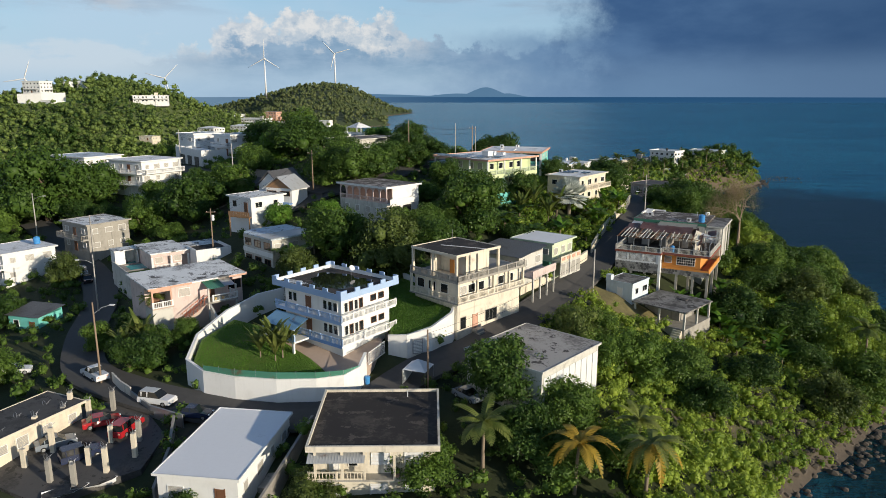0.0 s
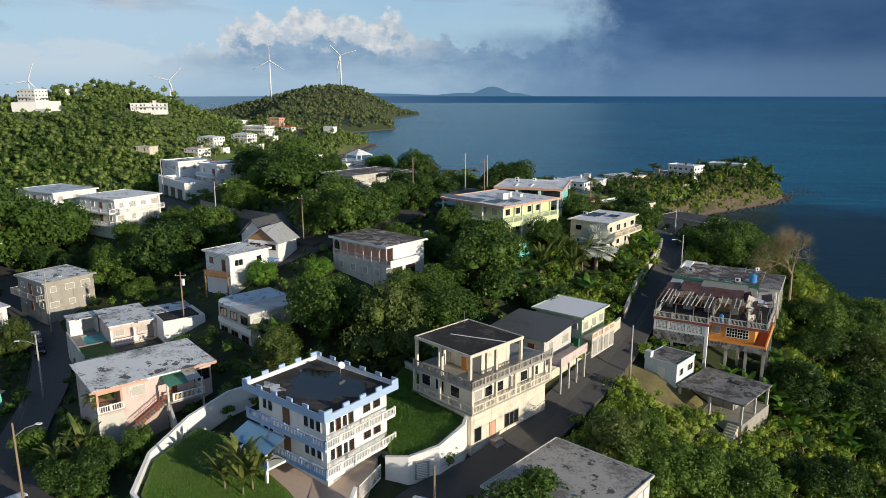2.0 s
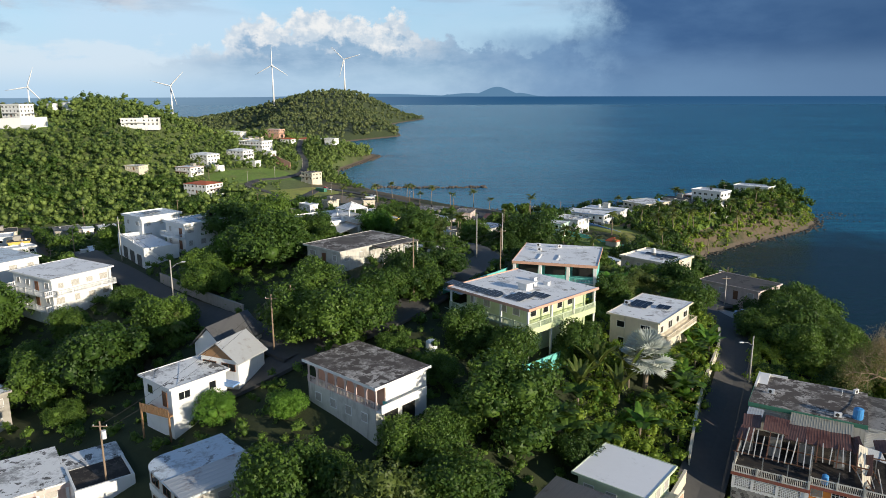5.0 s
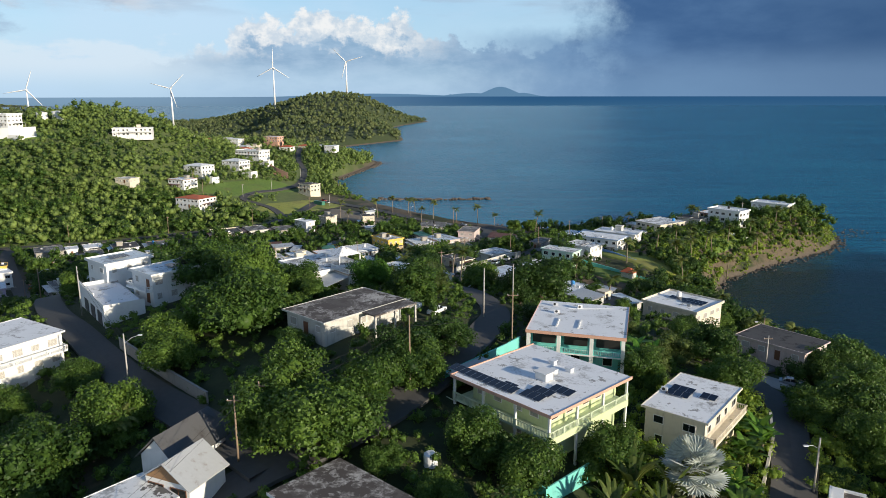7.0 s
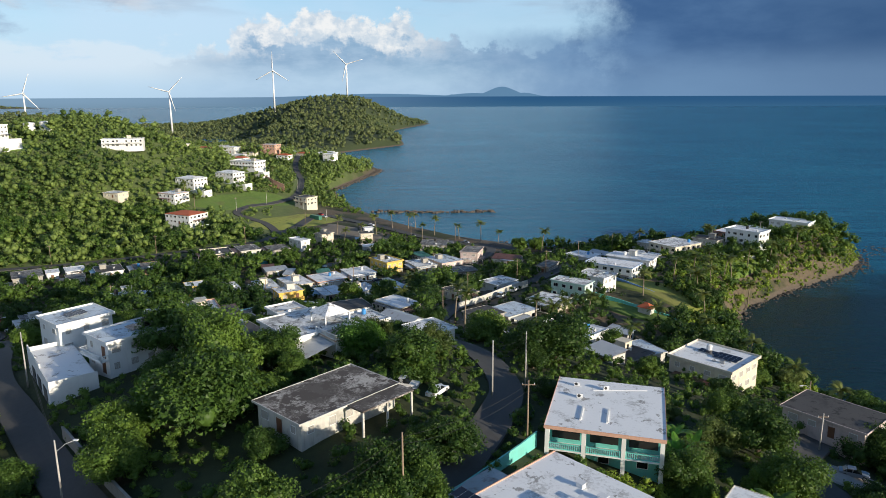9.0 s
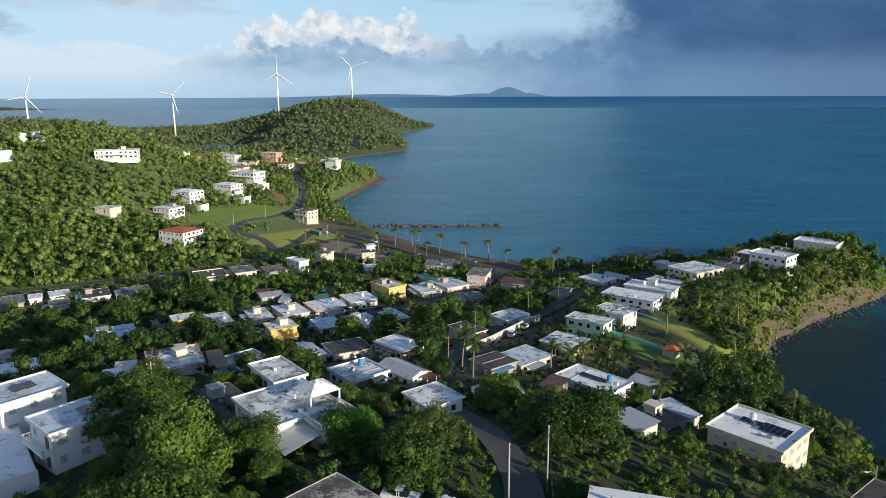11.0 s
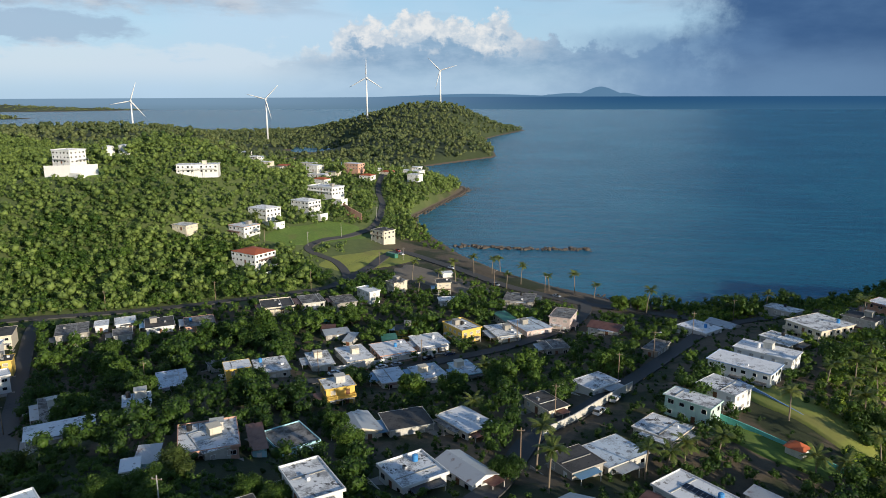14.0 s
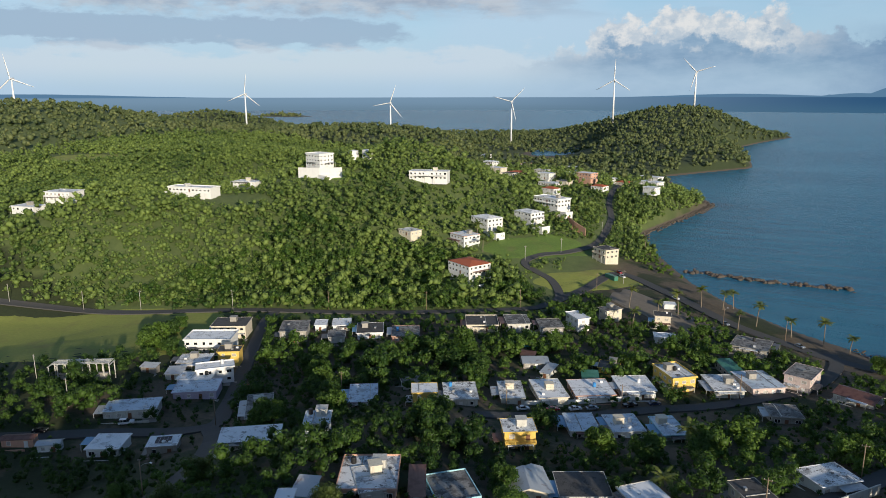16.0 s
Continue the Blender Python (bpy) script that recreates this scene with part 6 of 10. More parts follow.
def tan_house():
    yaw = -45
    h = thing("house", pose(2.1, 94.9, 22.3, 0, 0, yaw), "weathered cream house with open ruined top floor", "house")
    FOOTPRINTS.append((2.1 + 1.9, 94.9 + 8.3, radians(yaw), 11.5, 17))
    w, d = 9.0, 14.2
    part("wall", Geo().box(-w, 0, -4, 0, d, 8.6), TAN, h)
    g = Geo().box(-w - 0.3, -0.9, 5.5, 1.0, d, 5.72).box(-w - 0.3, -0.9, 8.6, 1.0, d + 0.2, 8.82)
    slab = part("floor_slab", g, CONCRETE, h)
    for z, mat in ((5.72, TAN), (8.82, CONCRETE)):
        part("balustrade", balustrade(-w, -0.8, 0.9, -0.8, z, 0.9, 0.24, 0.06, 2.0), mat, slab)
        part("balustrade", balustrade(0.9, -0.8, 0.9, d, z, 0.9, 0.24, 0.06, 2.2), mat, slab)
    for x, y in ((-w, -0.7), (-4.5, -0.7), (0.8, -0.7), (0.8, 3.4), (0.8, 7.0), (0.8, 10.6), (0.8, d - 0.2)):
        column(h, x, y, 5.7, 8.6, CREAM, 0.16)
    top = 12.35
    part("roof", Geo().box(-w - 0.1, -0.5, top, 0.3, 9.0, top + 0.22), ROOF_BLACK, h, "black tar roof with pale rim")
    rim = Geo()
    for b in ((-w - 0.15, -0.55, top - 0.05, 0.35, -0.4, top + 0.32), (-w - 0.15, 8.9, top - 0.05, 0.35, 9.05, top + 0.32),
              (-w - 0.15, -0.4, top - 0.05, -w, 8.9, top + 0.32), (0.2, -0.4, top - 0.05, 0.35, 8.9, top + 0.32)):
        rim.box(*b)
    part("roof_edge", rim, CREAM, h)
    for x, y in ((-w, -0.3), (-4.6, -0.3), (0.1, -0.3), (0.1, 4.2), (0.1, 8.8), (-w, 8.8)):
        column(h, x, y, 8.8, top, CREAM, 0.17)
    box_part("inner_wall", h, TAN, (-w + 1.2, 3.2, 8.8, -1.4, 3.35, top), (-1.5, 3.2, 8.8, -1.35, 8.4, top), (-6.8, 1.2, 8.8, -6.65, 3.2, top))
    part("door", Geo().box(-4.1, 2.6, 8.85, -3.2, 2.66, 10.9), ORANGE, h, "orange wooden door left in the ruin")
    for i, q in enumerate((1.2, 3.0, 5.0, 7.4, 9.6, 11.8)):
        window(h, 0.005, q, 7.2, 90, 1.3, 1.2, "glass" if i % 3 else "louvre", WHITE)
    for q in (-7.6, -5.2, -2.6):
        window(h, q, -0.005, 7.2, 0, 1.4, 1.3, "glass")
    door(h, 0.005, 3.8, 0.9, 90, 1.0, 2.1, SALMON)
    for q, w2 in ((7.4, 2.6), (1.2, 1.1)):
        window(h, 0.005, q, 2.2, 90, w2, 1.7, "glass", CONCRETE)
    part("steps", Geo().box(0.05, 3.1, 0, 1.1, 4.6, 0.9).box(1.1, 3.1, 0, 1.5, 4.6, 0.45), CONCRETE, h)
    solid("pipe", Geo().tube((-6.6, 3.2, 0.05), (0.1, 6.0, 0.05), 0.06, 0.06, 6), PLASTIC_WHITE, "long white pipe lying across the black roof", "pipe", m=pose(2.1, 94.9, 22.3 + top + 0.22, 0, 0, yaw))
    mast = Geo().tube((0, 0, 0), (0, 0, 1.6), 0.035, 0.035, 6)
    solid("mast", mast, STEEL, "grey pipe mast at the back of the roof", "mast", m=pose(1.5, 106.2, 22.3 + top + 0.2))


def grey_roof_house():
    h = house(11.6, 116.2, 31.2, -37, 8.6, 8.0, 1, WHITE_OLD, TIN_DARK, "white house on stilts with a dark grey sheet roof", kind="shed", over=0.7, plinth=2.2)
    part("porch", Geo().box(4.3, -4.0, -0.4, 7.0, 4.0, -0.1).box(6.8, -4.0, -0.1, 7.0, 4.0, 0.9), PINK, h, "pink concrete porch wall")
    for y in (-3.6, -1.2, 1.2, 3.6):
        column(h, 6.8, y, -6, -0.4, WHITE_OLD, 0.12)


def green_house_small():
    h = house(18.7, 124.9, 31.5, -38, 8.0, 7.6, 2, GREEN, ROOF_CLEAN, "pale green two-storey house with flat white roof", over=0.6, windows=False, plinth=4, doors=False)
    part("balcony", Geo().box(4.0, -3.8, 2.55, 5.8, 3.8, 2.8).box(5.6, -3.8, 2.8, 5.8, 3.8, 3.7), CREAM, h)
    part("panel", Geo().box(5.62, -3.8, -0.2, 5.78, 3.8, 2.55), WHITE_OLD, h)
    for i in range(4):
        part("grille", Geo().box(5.78, -3.4 + i * 1.9, 0.2, 5.84, -2.1 + i * 1.9, 2.2), LOUVRE, h)
        part("tile_band", Geo().box(5.8, -3.4 + i * 1.9, 2.9, 5.85, -2.2 + i * 1.9, 3.45), SALMON, h)
    part("garage_wall", Geo().box(-2.0, -4.3, -1.5, 3.8, -3.9, 2.6), TIN_GREEN, h)
    for q in (-2.6, 0.2, 2.6):
        window(h, 4.005, q, 4.3, 90, 1.2, 1.2, "louvre")
        window(h, q, -3.805, 4.3, 0, 1.2, 1.0, "louvre")


def derelict_house():
    yaw, base = -29.5, 21.8
    place = pose(51.4, 143.8, base, 0, 0, yaw)
    h = thing("house", place, "storm-torn three-storey house with bare roof timbers", "house")
    mid = place @ Vector((-0.3, -7.8, 0))
    FOOTPRINTS.append((mid.x, mid.y, radians(yaw), 17.5, 25))
    red = paint("oxide_red_paint", (0.25, 0.075, 0.05), 0.6)
    rng = random.Random(3)
    # rear block with a flat roof
    part("wall", Geo().box(-8.8, -6.7, -5, 5.2, 4.3, 9.95), WHITE_OLD, h)
    roof = part("roof", Geo().box(-9.0, -6.9, 9.95, 5.4, 4.5, 10.2), ROOF_RUIN, h, "blackened roof slab with pale worn patches")
    part("roof_edge", Geo().box(-9.06, -6.98, 9.55, 5.4, -6.9, 10.12).box(-9.06, -6.9, 9.55, -9.0, 4.5, 10.25), TIN_GREEN, roof)
    part("kerb", Geo().box(-9.0, -1.0, 10.2, -8.7, 4.5, 10.55).box(-8.7, 4.2, 10.2, -5.0, 4.5, 10.5), WHITE, roof)
    part("ramp", Geo().add([(-8.7, 0.5, 10.21), (-7.4, 0.5, 10.21), (-7.4, 4.2, 10.21), (-8.7, 4.2, 10.21), (-8.7, 0.5, 10.26), (-7.4, 0.5, 10.23), (-7.4, 4.2, 10.6), (-8.7, 4.2, 10.62)],
                           [(3, 2, 1, 0), (4, 5, 6, 7), (0, 1, 5, 4), (1, 2, 6, 5), (2, 3, 7, 6), (3, 0, 4, 7)]), WHITE, roof)
    part("roof_pipe", Geo().sweep([Vector(q) for q in ((1.9, -6.0, 10.26), (2.6, -3.6, 10.26), (3.4, -1.2, 10.26), (3.9, 3.4, 10.26), (3.9, 3.9, 10.9))], 0.035, 5), PLASTIC_BLACK, roof)
    part("roof_pipe", Geo().tube((2.2, 1.6, 10.2), (2.2, 1.6, 11.1), 0.05, 0.05, 6), PLASTIC_WHITE, roof)
    for x in (-7.4, -5.6, -3.8):
        window(h, x, -6.705, 8.3, 0, 1.3, 1.5, "louvre", WHITE_OLD)
    # side wing
    part("wall", Geo().box(5.2, -5.6, 3.0, 8.1, 4.2, 9.5), WHITE_OLD, h)
    wing = part("roof", Geo().box(5.4, -6.7, 9.5, 8.7, 4.6, 9.75), ROOF_GREY, h, "grey streaked concrete wing roof")
    part("roof_edge", Geo().box(5.4, -6.78, 9.4, 8.78, -6.7, 9.72).box(8.7, -6.7, 9.4, 8.78, 4.6, 9.72), WHITE_OLD, wing)
    shutter = part("shutter", Geo().box(5.25, -5.72, 6.2, 8.0, -5.62, 9.1), WHITE, h, "white louvred shutter doors")
    for i in range(11):
        part("slat", Geo().box(5.3, -5.78, 6.4 + i * 0.24, 7.95, -5.72, 6.52 + i * 0.24), PLASTIC_WHITE, shutter)
    for y in (-6.3, -1.0, 4.0):
        column(h, 8.4, y, 3.0, 9.5, WHITE_OLD, 0.12)
    # decks and lower walls of the front block
    # black decks: the dark of the torn-open rooms is put into their paint
    part("slab", Geo().box(-9.0, -20.2, 5.85, -0.3, -6.7, 6.1), ROOF_BLACK, h)
    part("slab", Geo().box(-0.3, -18.8, 5.85, 8.3, -5.6, 6.1), ROOF_BLACK, h)
    part("slab_edge", Geo().box(-9.08, -20.28, 5.72, -0.3, -20.2, 6.12).box(-0.3, -20.2, 5.72, -0.22, -18.8, 6.12).box(-0.22, -18.88, 5.72, 8.38, -18.8, 6.12)
         .box(8.3, -18.8, 5.72, 8.38, -5.6, 6.12).box(-9.08, -20.2, 5.72, -9.0, -6.9, 6.12), red, h, "oxide red deck edge")
    # dark block colour stands for the shade behind the pierced screen
    part("wall", Geo().box(-8.7, -19.3, 2.4, -0.6, -6.7, 5.85), BLOCK, h)
    part("wall", Geo().box(-0.6, -17.2, 2.6, 6.4, -6.7, 5.85), ORANGE, h, "orange painted wall")
    part("slab", Geo().box(-8.9, -20.1, 2.1, -0.3, -6.7, 2.35).box(-0.3, -18.6, 2.55, 8.3, -5.6, 2.8), CONCRETE, h)
    g = Geo().box(-8.9, -20.15, 5.55, -0.4, -19.95, 5.85).box(-8.9, -20.15, 3.9, -0.4, -19.95, 4.25)
    for x in (-8.9, -6.7, -3.9, -1.2):
        g.box(x, -20.15, 4.25, x + (0.75 if x == -1.2 else 0.35), -19.95, 5.55)
    part("parapet", g, WHITE, h)
    for x0, x1 in ((-8.55, -6.7), (-6.35, -3.9), (-3.55, -1.2)):
        g = Geo()
        for i in range(1, int((x1 - x0) / 0.22)):
            g.box(x0 + i * 0.22, -20.12, 4.25, x0 + i * 0.22 + 0.09, -20.02, 5.55)
        for j in range(1, 6):
            g.box(x0, -20.125, 4.25 + j * 0.217, x1, -20.015, 4.25 + j * 0.217 + 0.08)
        part("block_screen", g, WHITE, h, "pierced white block screen")
    part("pier", Geo().box(-0.75, -20.2, -6, -0.3, -19.4, 5.85), WHITE, h)
    stones = []
    for tone in (0.40, 0.25, 0.13):
        mat = plain("facing_stone", (tone, tone * 0.97, tone * 0.92), 0.85, 0.5, 0.8)
        for _ in range(3):
            k = rng.randint(5, 7)
            pts = [(math.cos(2 * math.pi * i / k + rng.uniform(-0.3, 0.3)) * rng.uniform(0.24, 0.36), math.sin(2 * math.pi * i / k) * rng.uniform(0.2, 0.32)) for i in range(k)]
            stones.append(Geo().add([(x, -0.07, z) for x, z in pts] + [(x, 0.0, z) for x, z in pts], [tuple(range(k))] + [(i, i + k, (i + 1) % k + k, (i + 1) % k) for i in range(k)]).mesh("stone", mat))
    for x0, x1, y, z0, z1 in ((-8.9, -0.75, -20.1, 2.1, 3.9), (-0.3, 8.3, -18.6, 2.0, 2.95)):
        band = part("stone_band", Geo().box(x0, y, z0, x1, y + 0.25, z1), BLOCK, h, "band of grey crazy-paved stone")
        for i in range(int((x1 - x0) / 0.52)):
            for j in range(round((z1 - z0) / 0.46)):
                part("stone", rng.choice(stones), None, band, at=pose(x0 + 0.35 + i * 0.52 + (j % 2) * 0.2, y - 0.002, z0 + 0.24 + j * 0.46 + rng.uniform(-0.05, 0.05), 0, rng.uniform(0, 360), 0))
    wide = Geo()
    for i in range(9):
        wide.box(2.1 + i * 0.41, -17.3, 3.6, 2.16 + i * 0.41, -17.26, 5.2)
    for j in range(4):
        wide.box(2.1, -17.31, 3.62 + j * 0.5, 5.44, -17.27, 3.68 + j * 0.5)
    window(h, 3.75, -17.21, 4.4, 0, 3.3, 1.5, "glass", WHITE)
    part("window_bars", wide, WHITE, h)
    window(h, 0.5, -17.21, 4.5, 0, 1.2, 1.2, "louvre", WHITE)
    part("balcony", Geo().box(6.4, -17.9, 2.8, 8.3, -5.6, 2.86), red, h, "red balcony floor")
    part("balcony_wall", Geo().box(8.1, -18.6, 2.8, 8.3, -5.6, 3.65).box(-0.3, -18.6, 2.95, 8.1, -18.45, 3.3), ORANGE, h)
    for x, y in ((-8.6, -19.9), (-5.8, -19.9), (-3.2, -19.9), (2.4, -18.2), (5.4, -18.2), (8.0, -18.2), (8.0, -12.4), (8.0, -7.0), (3.6, -12.4), (-3.0, -12.4)):
        column(h, x, y, -8, 2.3, CONCRETE, 0.22)
    for x0, y0, x1, y1 in ((-8.9, -20.1, -0.4, -20.1), (-0.3, -18.7, 8.2, -18.7), (8.2, -18.6, 8.2, -6.0), (-8.9, -20.0, -8.9, -13.0)):
        part("railing", balustrade(x0, y0, x1, y1, 6.1, 1.0, 0.2, 0.035, 2.8), WHITE_OLD, h)
    # torn upper storey on the deck
    # partitions in dark block, the rooms' shade put into their colour
    for b in ((-8.3, -13.6, -7.4, -13.4), (-5.6, -13.6, -4.2, -13.4), (-2.2, -13.6, -0.4, -13.4), (-0.5, -16.4, -0.3, -9.0), (2.0, -12.9, 3.2, -12.7), (4.4, -12.9, 5.2, -12.7), (-8.4, -13.4, -8.2, -7.0), (-4.3, -13.4, -4.1, -9.0)):
        part("partition", Geo().box(b[0], b[1], 6.1, b[2], b[3], 8.7), BLOCK, h)
    for x, y, top in ((-8.8, -19.9, 8.7), (-5.6, -19.9, 8.7), (-2.8, -19.9, 8.6), (-0.5, -19.9, 8.7), (2.6, -18.5, 8.4), (5.2, -18.5, 7.9), (8.0, -18.5, 8.2), (8.0, -13.0, 8.9), (8.0, -8.4, 9.1), (6.4, -13.6, 8.7)):
        column(h, x, y, 6.1, top, STEEL, 0.06)

    def beam(name, a, b, w, d, mat, label=""):
        a, b = Vector(a), Vector(b)
        e = (b - a).normalized().cross(Vector((0, 0, 1))).normalized() * (w / 2)
        up = Vector((0, 0, d))
        part(name, Geo().add([a - e, a + e, b + e, b - e, a - e + up, a + e + up, b + e + up, b - e + up],
                             [(3, 2, 1, 0), (4, 5, 6, 7), (0, 1, 5, 4), (2, 3, 7, 6), (1, 2, 6, 5), (3, 0, 4, 7)]), mat, h, label)

    beam("beam", (-9.1, -19.6, 8.55), (-0.4, -19.6, 8.55), 0.1, 0.14, BROWN)
    beam("beam", (-9.1, -16.6, 8.85), (-0.4, -16.6, 8.85), 0.1, 0.14, BROWN)
    beam("beam", (-0.3, -16.2, 8.6), (5.6, -16.2, 8.45), 0.1, 0.14, BROWN)
    beam("beam", (8.0, -18.5, 8.2), (8.0, -8.4, 9.0), 0.1, 0.12, STEEL)
    beam("beam", (5.4, -13.4, 8.7), (8.2, -13.4, 8.8), 0.1, 0.12, BROWN)
    for i in range(13):
        x = -8.7 + i * 0.68
        lean = rng.uniform(-0.3, 0.3)
        beam("rafter", (x, -20.3 + rng.uniform(0, 0.5), 8.66 + lean * 0.2), (x + lean, -13.6 if i % 4 else -15.2, 9.3), 0.12, 0.12, WHITE_OLD if i % 5 else BROWN)
    for i in range(8):
        x = 0.0 + i * 0.72
        lean = rng.uniform(-0.35, 0.35)
        beam("rafter", (x, -17.3 + rng.uniform(-0.3, 0.6), 8.5 - 0.04 * i), (x + lean, -12.6 - (i % 3) * 0.6, 9.1), 0.12, 0.12, WHITE_OLD if i % 3 else BROWN)
    for i in range(6):
        x = 5.6 + (i % 3) * 0.8
        beam("fallen_timber", (x, -17.8 + i * 0.4, 6.25), (x - 1.4 + rng.uniform(-0.5, 1.2), -15.0 + i * 0.5, 7.0 + rng.uniform(0, 1.0)), 0.1, 0.1, BROWN if i % 2 else WHITE_OLD)
    part("canopy", corrugated(-3.6, -10.4, 3.8, -7.0, 9.62, 9.9, 0.3), metal_roof("faded_sheet", (0.42, 0.39, 0.31), (0.16, 0.10, 0.06), 0.4), h, "faded buff sheet canopy")
    for x, y, z, w, d, rx, ry, rz, mat in (
            (-5.0, -11.2, 9.45, 1.5, 1.7, 10, 3, 2, TIN_RUST), (-2.6, -12.0, 9.25, 1.2, 1.6, 13, -4, -3, TIN_RUST), (-0.2, -12.0, 9.3, 1.3, 1.7, 12, 2, 2, TIN_RUST), (2.2, -11.8, 9.3, 1.4, 1.6, 12, -3, 4, TIN_RUST),
            (-8.0, -11.0, 9.2, 1.1, 1.5, 9, -4, 4, TIN_RUST), (-8.3, -14.4, 8.9, 0.9, 1.6, 8, 3, -4, TIN_RUST), (-7.9, -8.6, 9.5, 1.0, 1.0, 6, 2, 0, TIN), (4.9, -13.6, 8.7, 0.55, 1.7, 26, 24, 12, CREAM), (5.6, -14.4, 8.2, 0.5, 1.5, 34, -26, -18, TIN_RUST),
            (6.3, -12.0, 8.6, 1.1, 1.0, 14, 18, 24, TIN), (4.2, -11.2, 9.0, 0.7, 1.4, 18, -20, 10, TIN_RUST), (5.4, -15.6, 7.3, 0.5, 1.4, 48, 12, 22, CREAM), (7.0, -9.6, 8.8, 0.8, 1.3, 10, -14, 6, TIN_RUST)):
        part("roof_sheet", corrugated(-w, -d, w, d, 0, 0.1, 0.3), mat, h, at=pose(x, y, z, rx, ry, rz))
    barrel = place @ Vector((1.2, -17.6, 6.1))
    water_tank(barrel.x, barrel.y, barrel.z, r=0.4, h=1.0)
    tank = place @ Vector((4.2, -5.4, 10.2))
    water_tank(tank.x, tank.y, tank.z)
    for x, y, t in ((-6.6, -2.6, 0), (1.9, -6.3, 10), (3.9, 3.4, 60)):
        q = place @ Vector((x, y, 10.2))
        air_unit(q.x, q.y, q.z, t - 30)


def air_unit(x, y, z, yaw):
    u = thing("air_conditioner", pose(x, y, z, 0, 0, yaw), "white air conditioner unit standing on a roof", "air conditioner", "roof air conditioners")
    part("casing", Geo().box(-0.45, -0.18, 0.08, 0.45, 0.18, 0.68), PLASTIC_WHITE, u)
    part("fan_grille", Geo().tube((-0.1, -0.185, 0.38), (-0.1, -0.2, 0.38), 0.24, 0.24, 14), PLASTIC_BLACK, u)
    for sx in (-0.35, 0.35):
        part("foot", Geo().box(sx - 0.04, -0.18, 0, sx + 0.04, 0.18, 0.08), STEEL, u)


def black_roof_house():
    h = thing("house", pose(-7.3, 70.7, 14.7, 0, 0, 1), "cream two-storey house with streaked walls and black roof", "house")
    FOOTPRINTS.append((-7.3, 70.7, 0.0, 15.5, 17))
    part("wall", Geo().box(-6.3, -5.6, -5, 6.4, 6.8, 6.9), TAN, h)
    roof = part("roof", Geo().box(-6.75, -6.9, 6.9, 6.8, 7.0, 7.1), ROOF_BLACK, h, "black weathered tar roof")
    g = Geo()
    for b in ((-6.9, -7.05, 6.75, 6.95, -6.8, 7.4), (-6.9, 6.9, 6.75, 6.95, 7.15, 7.4), (-6.9, -6.8, 6.75, -6.65, 6.9, 7.4), (6.7, -6.8, 6.75, 6.95, 6.9, 7.4)):
        g.box(*b)
    part("parapet", g, TAN, roof)
    part("balcony", Geo().box(-6.8, -6.9, 3.3, 6.9, -5.6, 3.5), CONCRETE, h)
    part("balustrade", balustrade(-6.7, -6.8, -0.9, -6.8, 3.5, 0.9, 0.35, 0.05, 2.5), CREAM, h)
    part("canopy", corrugated(-6.7, -7.9, -0.8, -5.6, 6.0, 6.7), TIN, h)
    for x in (-6.0, -3.2, -0.9, 2.2):
        column(h, x, -6.75, 3.5, 6.7, CREAM, 0.13)
    for x in (0.7, 4.2):
        window(h, x, -5.605, 5.2, 0, 1.9, 1.3, "louvre", WHITE, PLASTIC_WHITE)
    window(h, -2.2, -5.605, 5.1, 0, 0.9, 1.3, "glass", WHITE)
    door(h, -4.2, -5.605, 3.5, 0, mat=WHITE)
    for x in (-4.4, 0.5, 4.2):
        window(h, x, -5.605, 1.6, 0, 1.8, 1.3, "louvre", WHITE, PLASTIC_WHITE)
    for x in (2.6, 4.4, 5.6):
        pot = thing("potted_plant", pose(-7.3 + x, 70.7 - 6.3, 14.7 + 3.5), "small potted plant on the balcony edge", "plant", "balcony plants")
        part("pot", Geo().tube((0, 0, 0), (0, 0, 0.35), 0.16, 0.22, 10), SALMON, pot)
        rng = np.random.default_rng(int(x * 10))
        part("foliage", leaf_mesh("foliage", rng.normal(size=(60, 3)) * 0.2 + (0, 0, 0.65), rng.normal(size=(60, 3)), np.full(60, 0.22), LEAF_MID), None, pot)
    solid("roof_pipe", Geo().tube((0, 0, 0), (0, 0, 0.8), 0.05, 0.05, 6), PLASTIC_WHITE, "short white vent pipe on the black roof", "pipe", m=pose(-4.2, 76.2, 21.8))


def white_roof_house():
    h = house(-23.7, 69.0, 20.0, -8, 8.6, 14.6, 1, WHITE, ROOF_CLEAN, "long low white house with smooth bluish-white roof", over=0.35, plinth=4, hs=3.2)
    part("steps", Geo().box(4.4, -3, -1.0, 5.6, 2, -0.2), CONCRETE, h)
    fence = wall_line("boundary_wall", [(-15.8, 76.5), (-17.0, 68.0), (-18.2, 60.5)], [19.2, 18.6, 18.0], 0.2, BLOCK, "grey block wall beside a narrow passage", "boundary walls")


def concrete_roof_house():
    h = house(11.9, 84.7, 25.2, -42, 11.6, 13.2, 1, WHITE_OLD, ROOF_SLAB, "low weathered white house with stained concrete roof", hs=3.4, over=0.3, windows=False, doors=False, plinth=5)
    for i in range(9):
        part("panel", Geo().box(5.83, -6.2 + i * 1.42, -2.5, 5.87, -4.95 + i * 1.42, 2.6), PLASTIC_WHITE, h)
    for q in (-3.5, 0, 3.5):
        window(h, q, -6.605, 1.6, 0, 1.3, 1.2, "louvre")


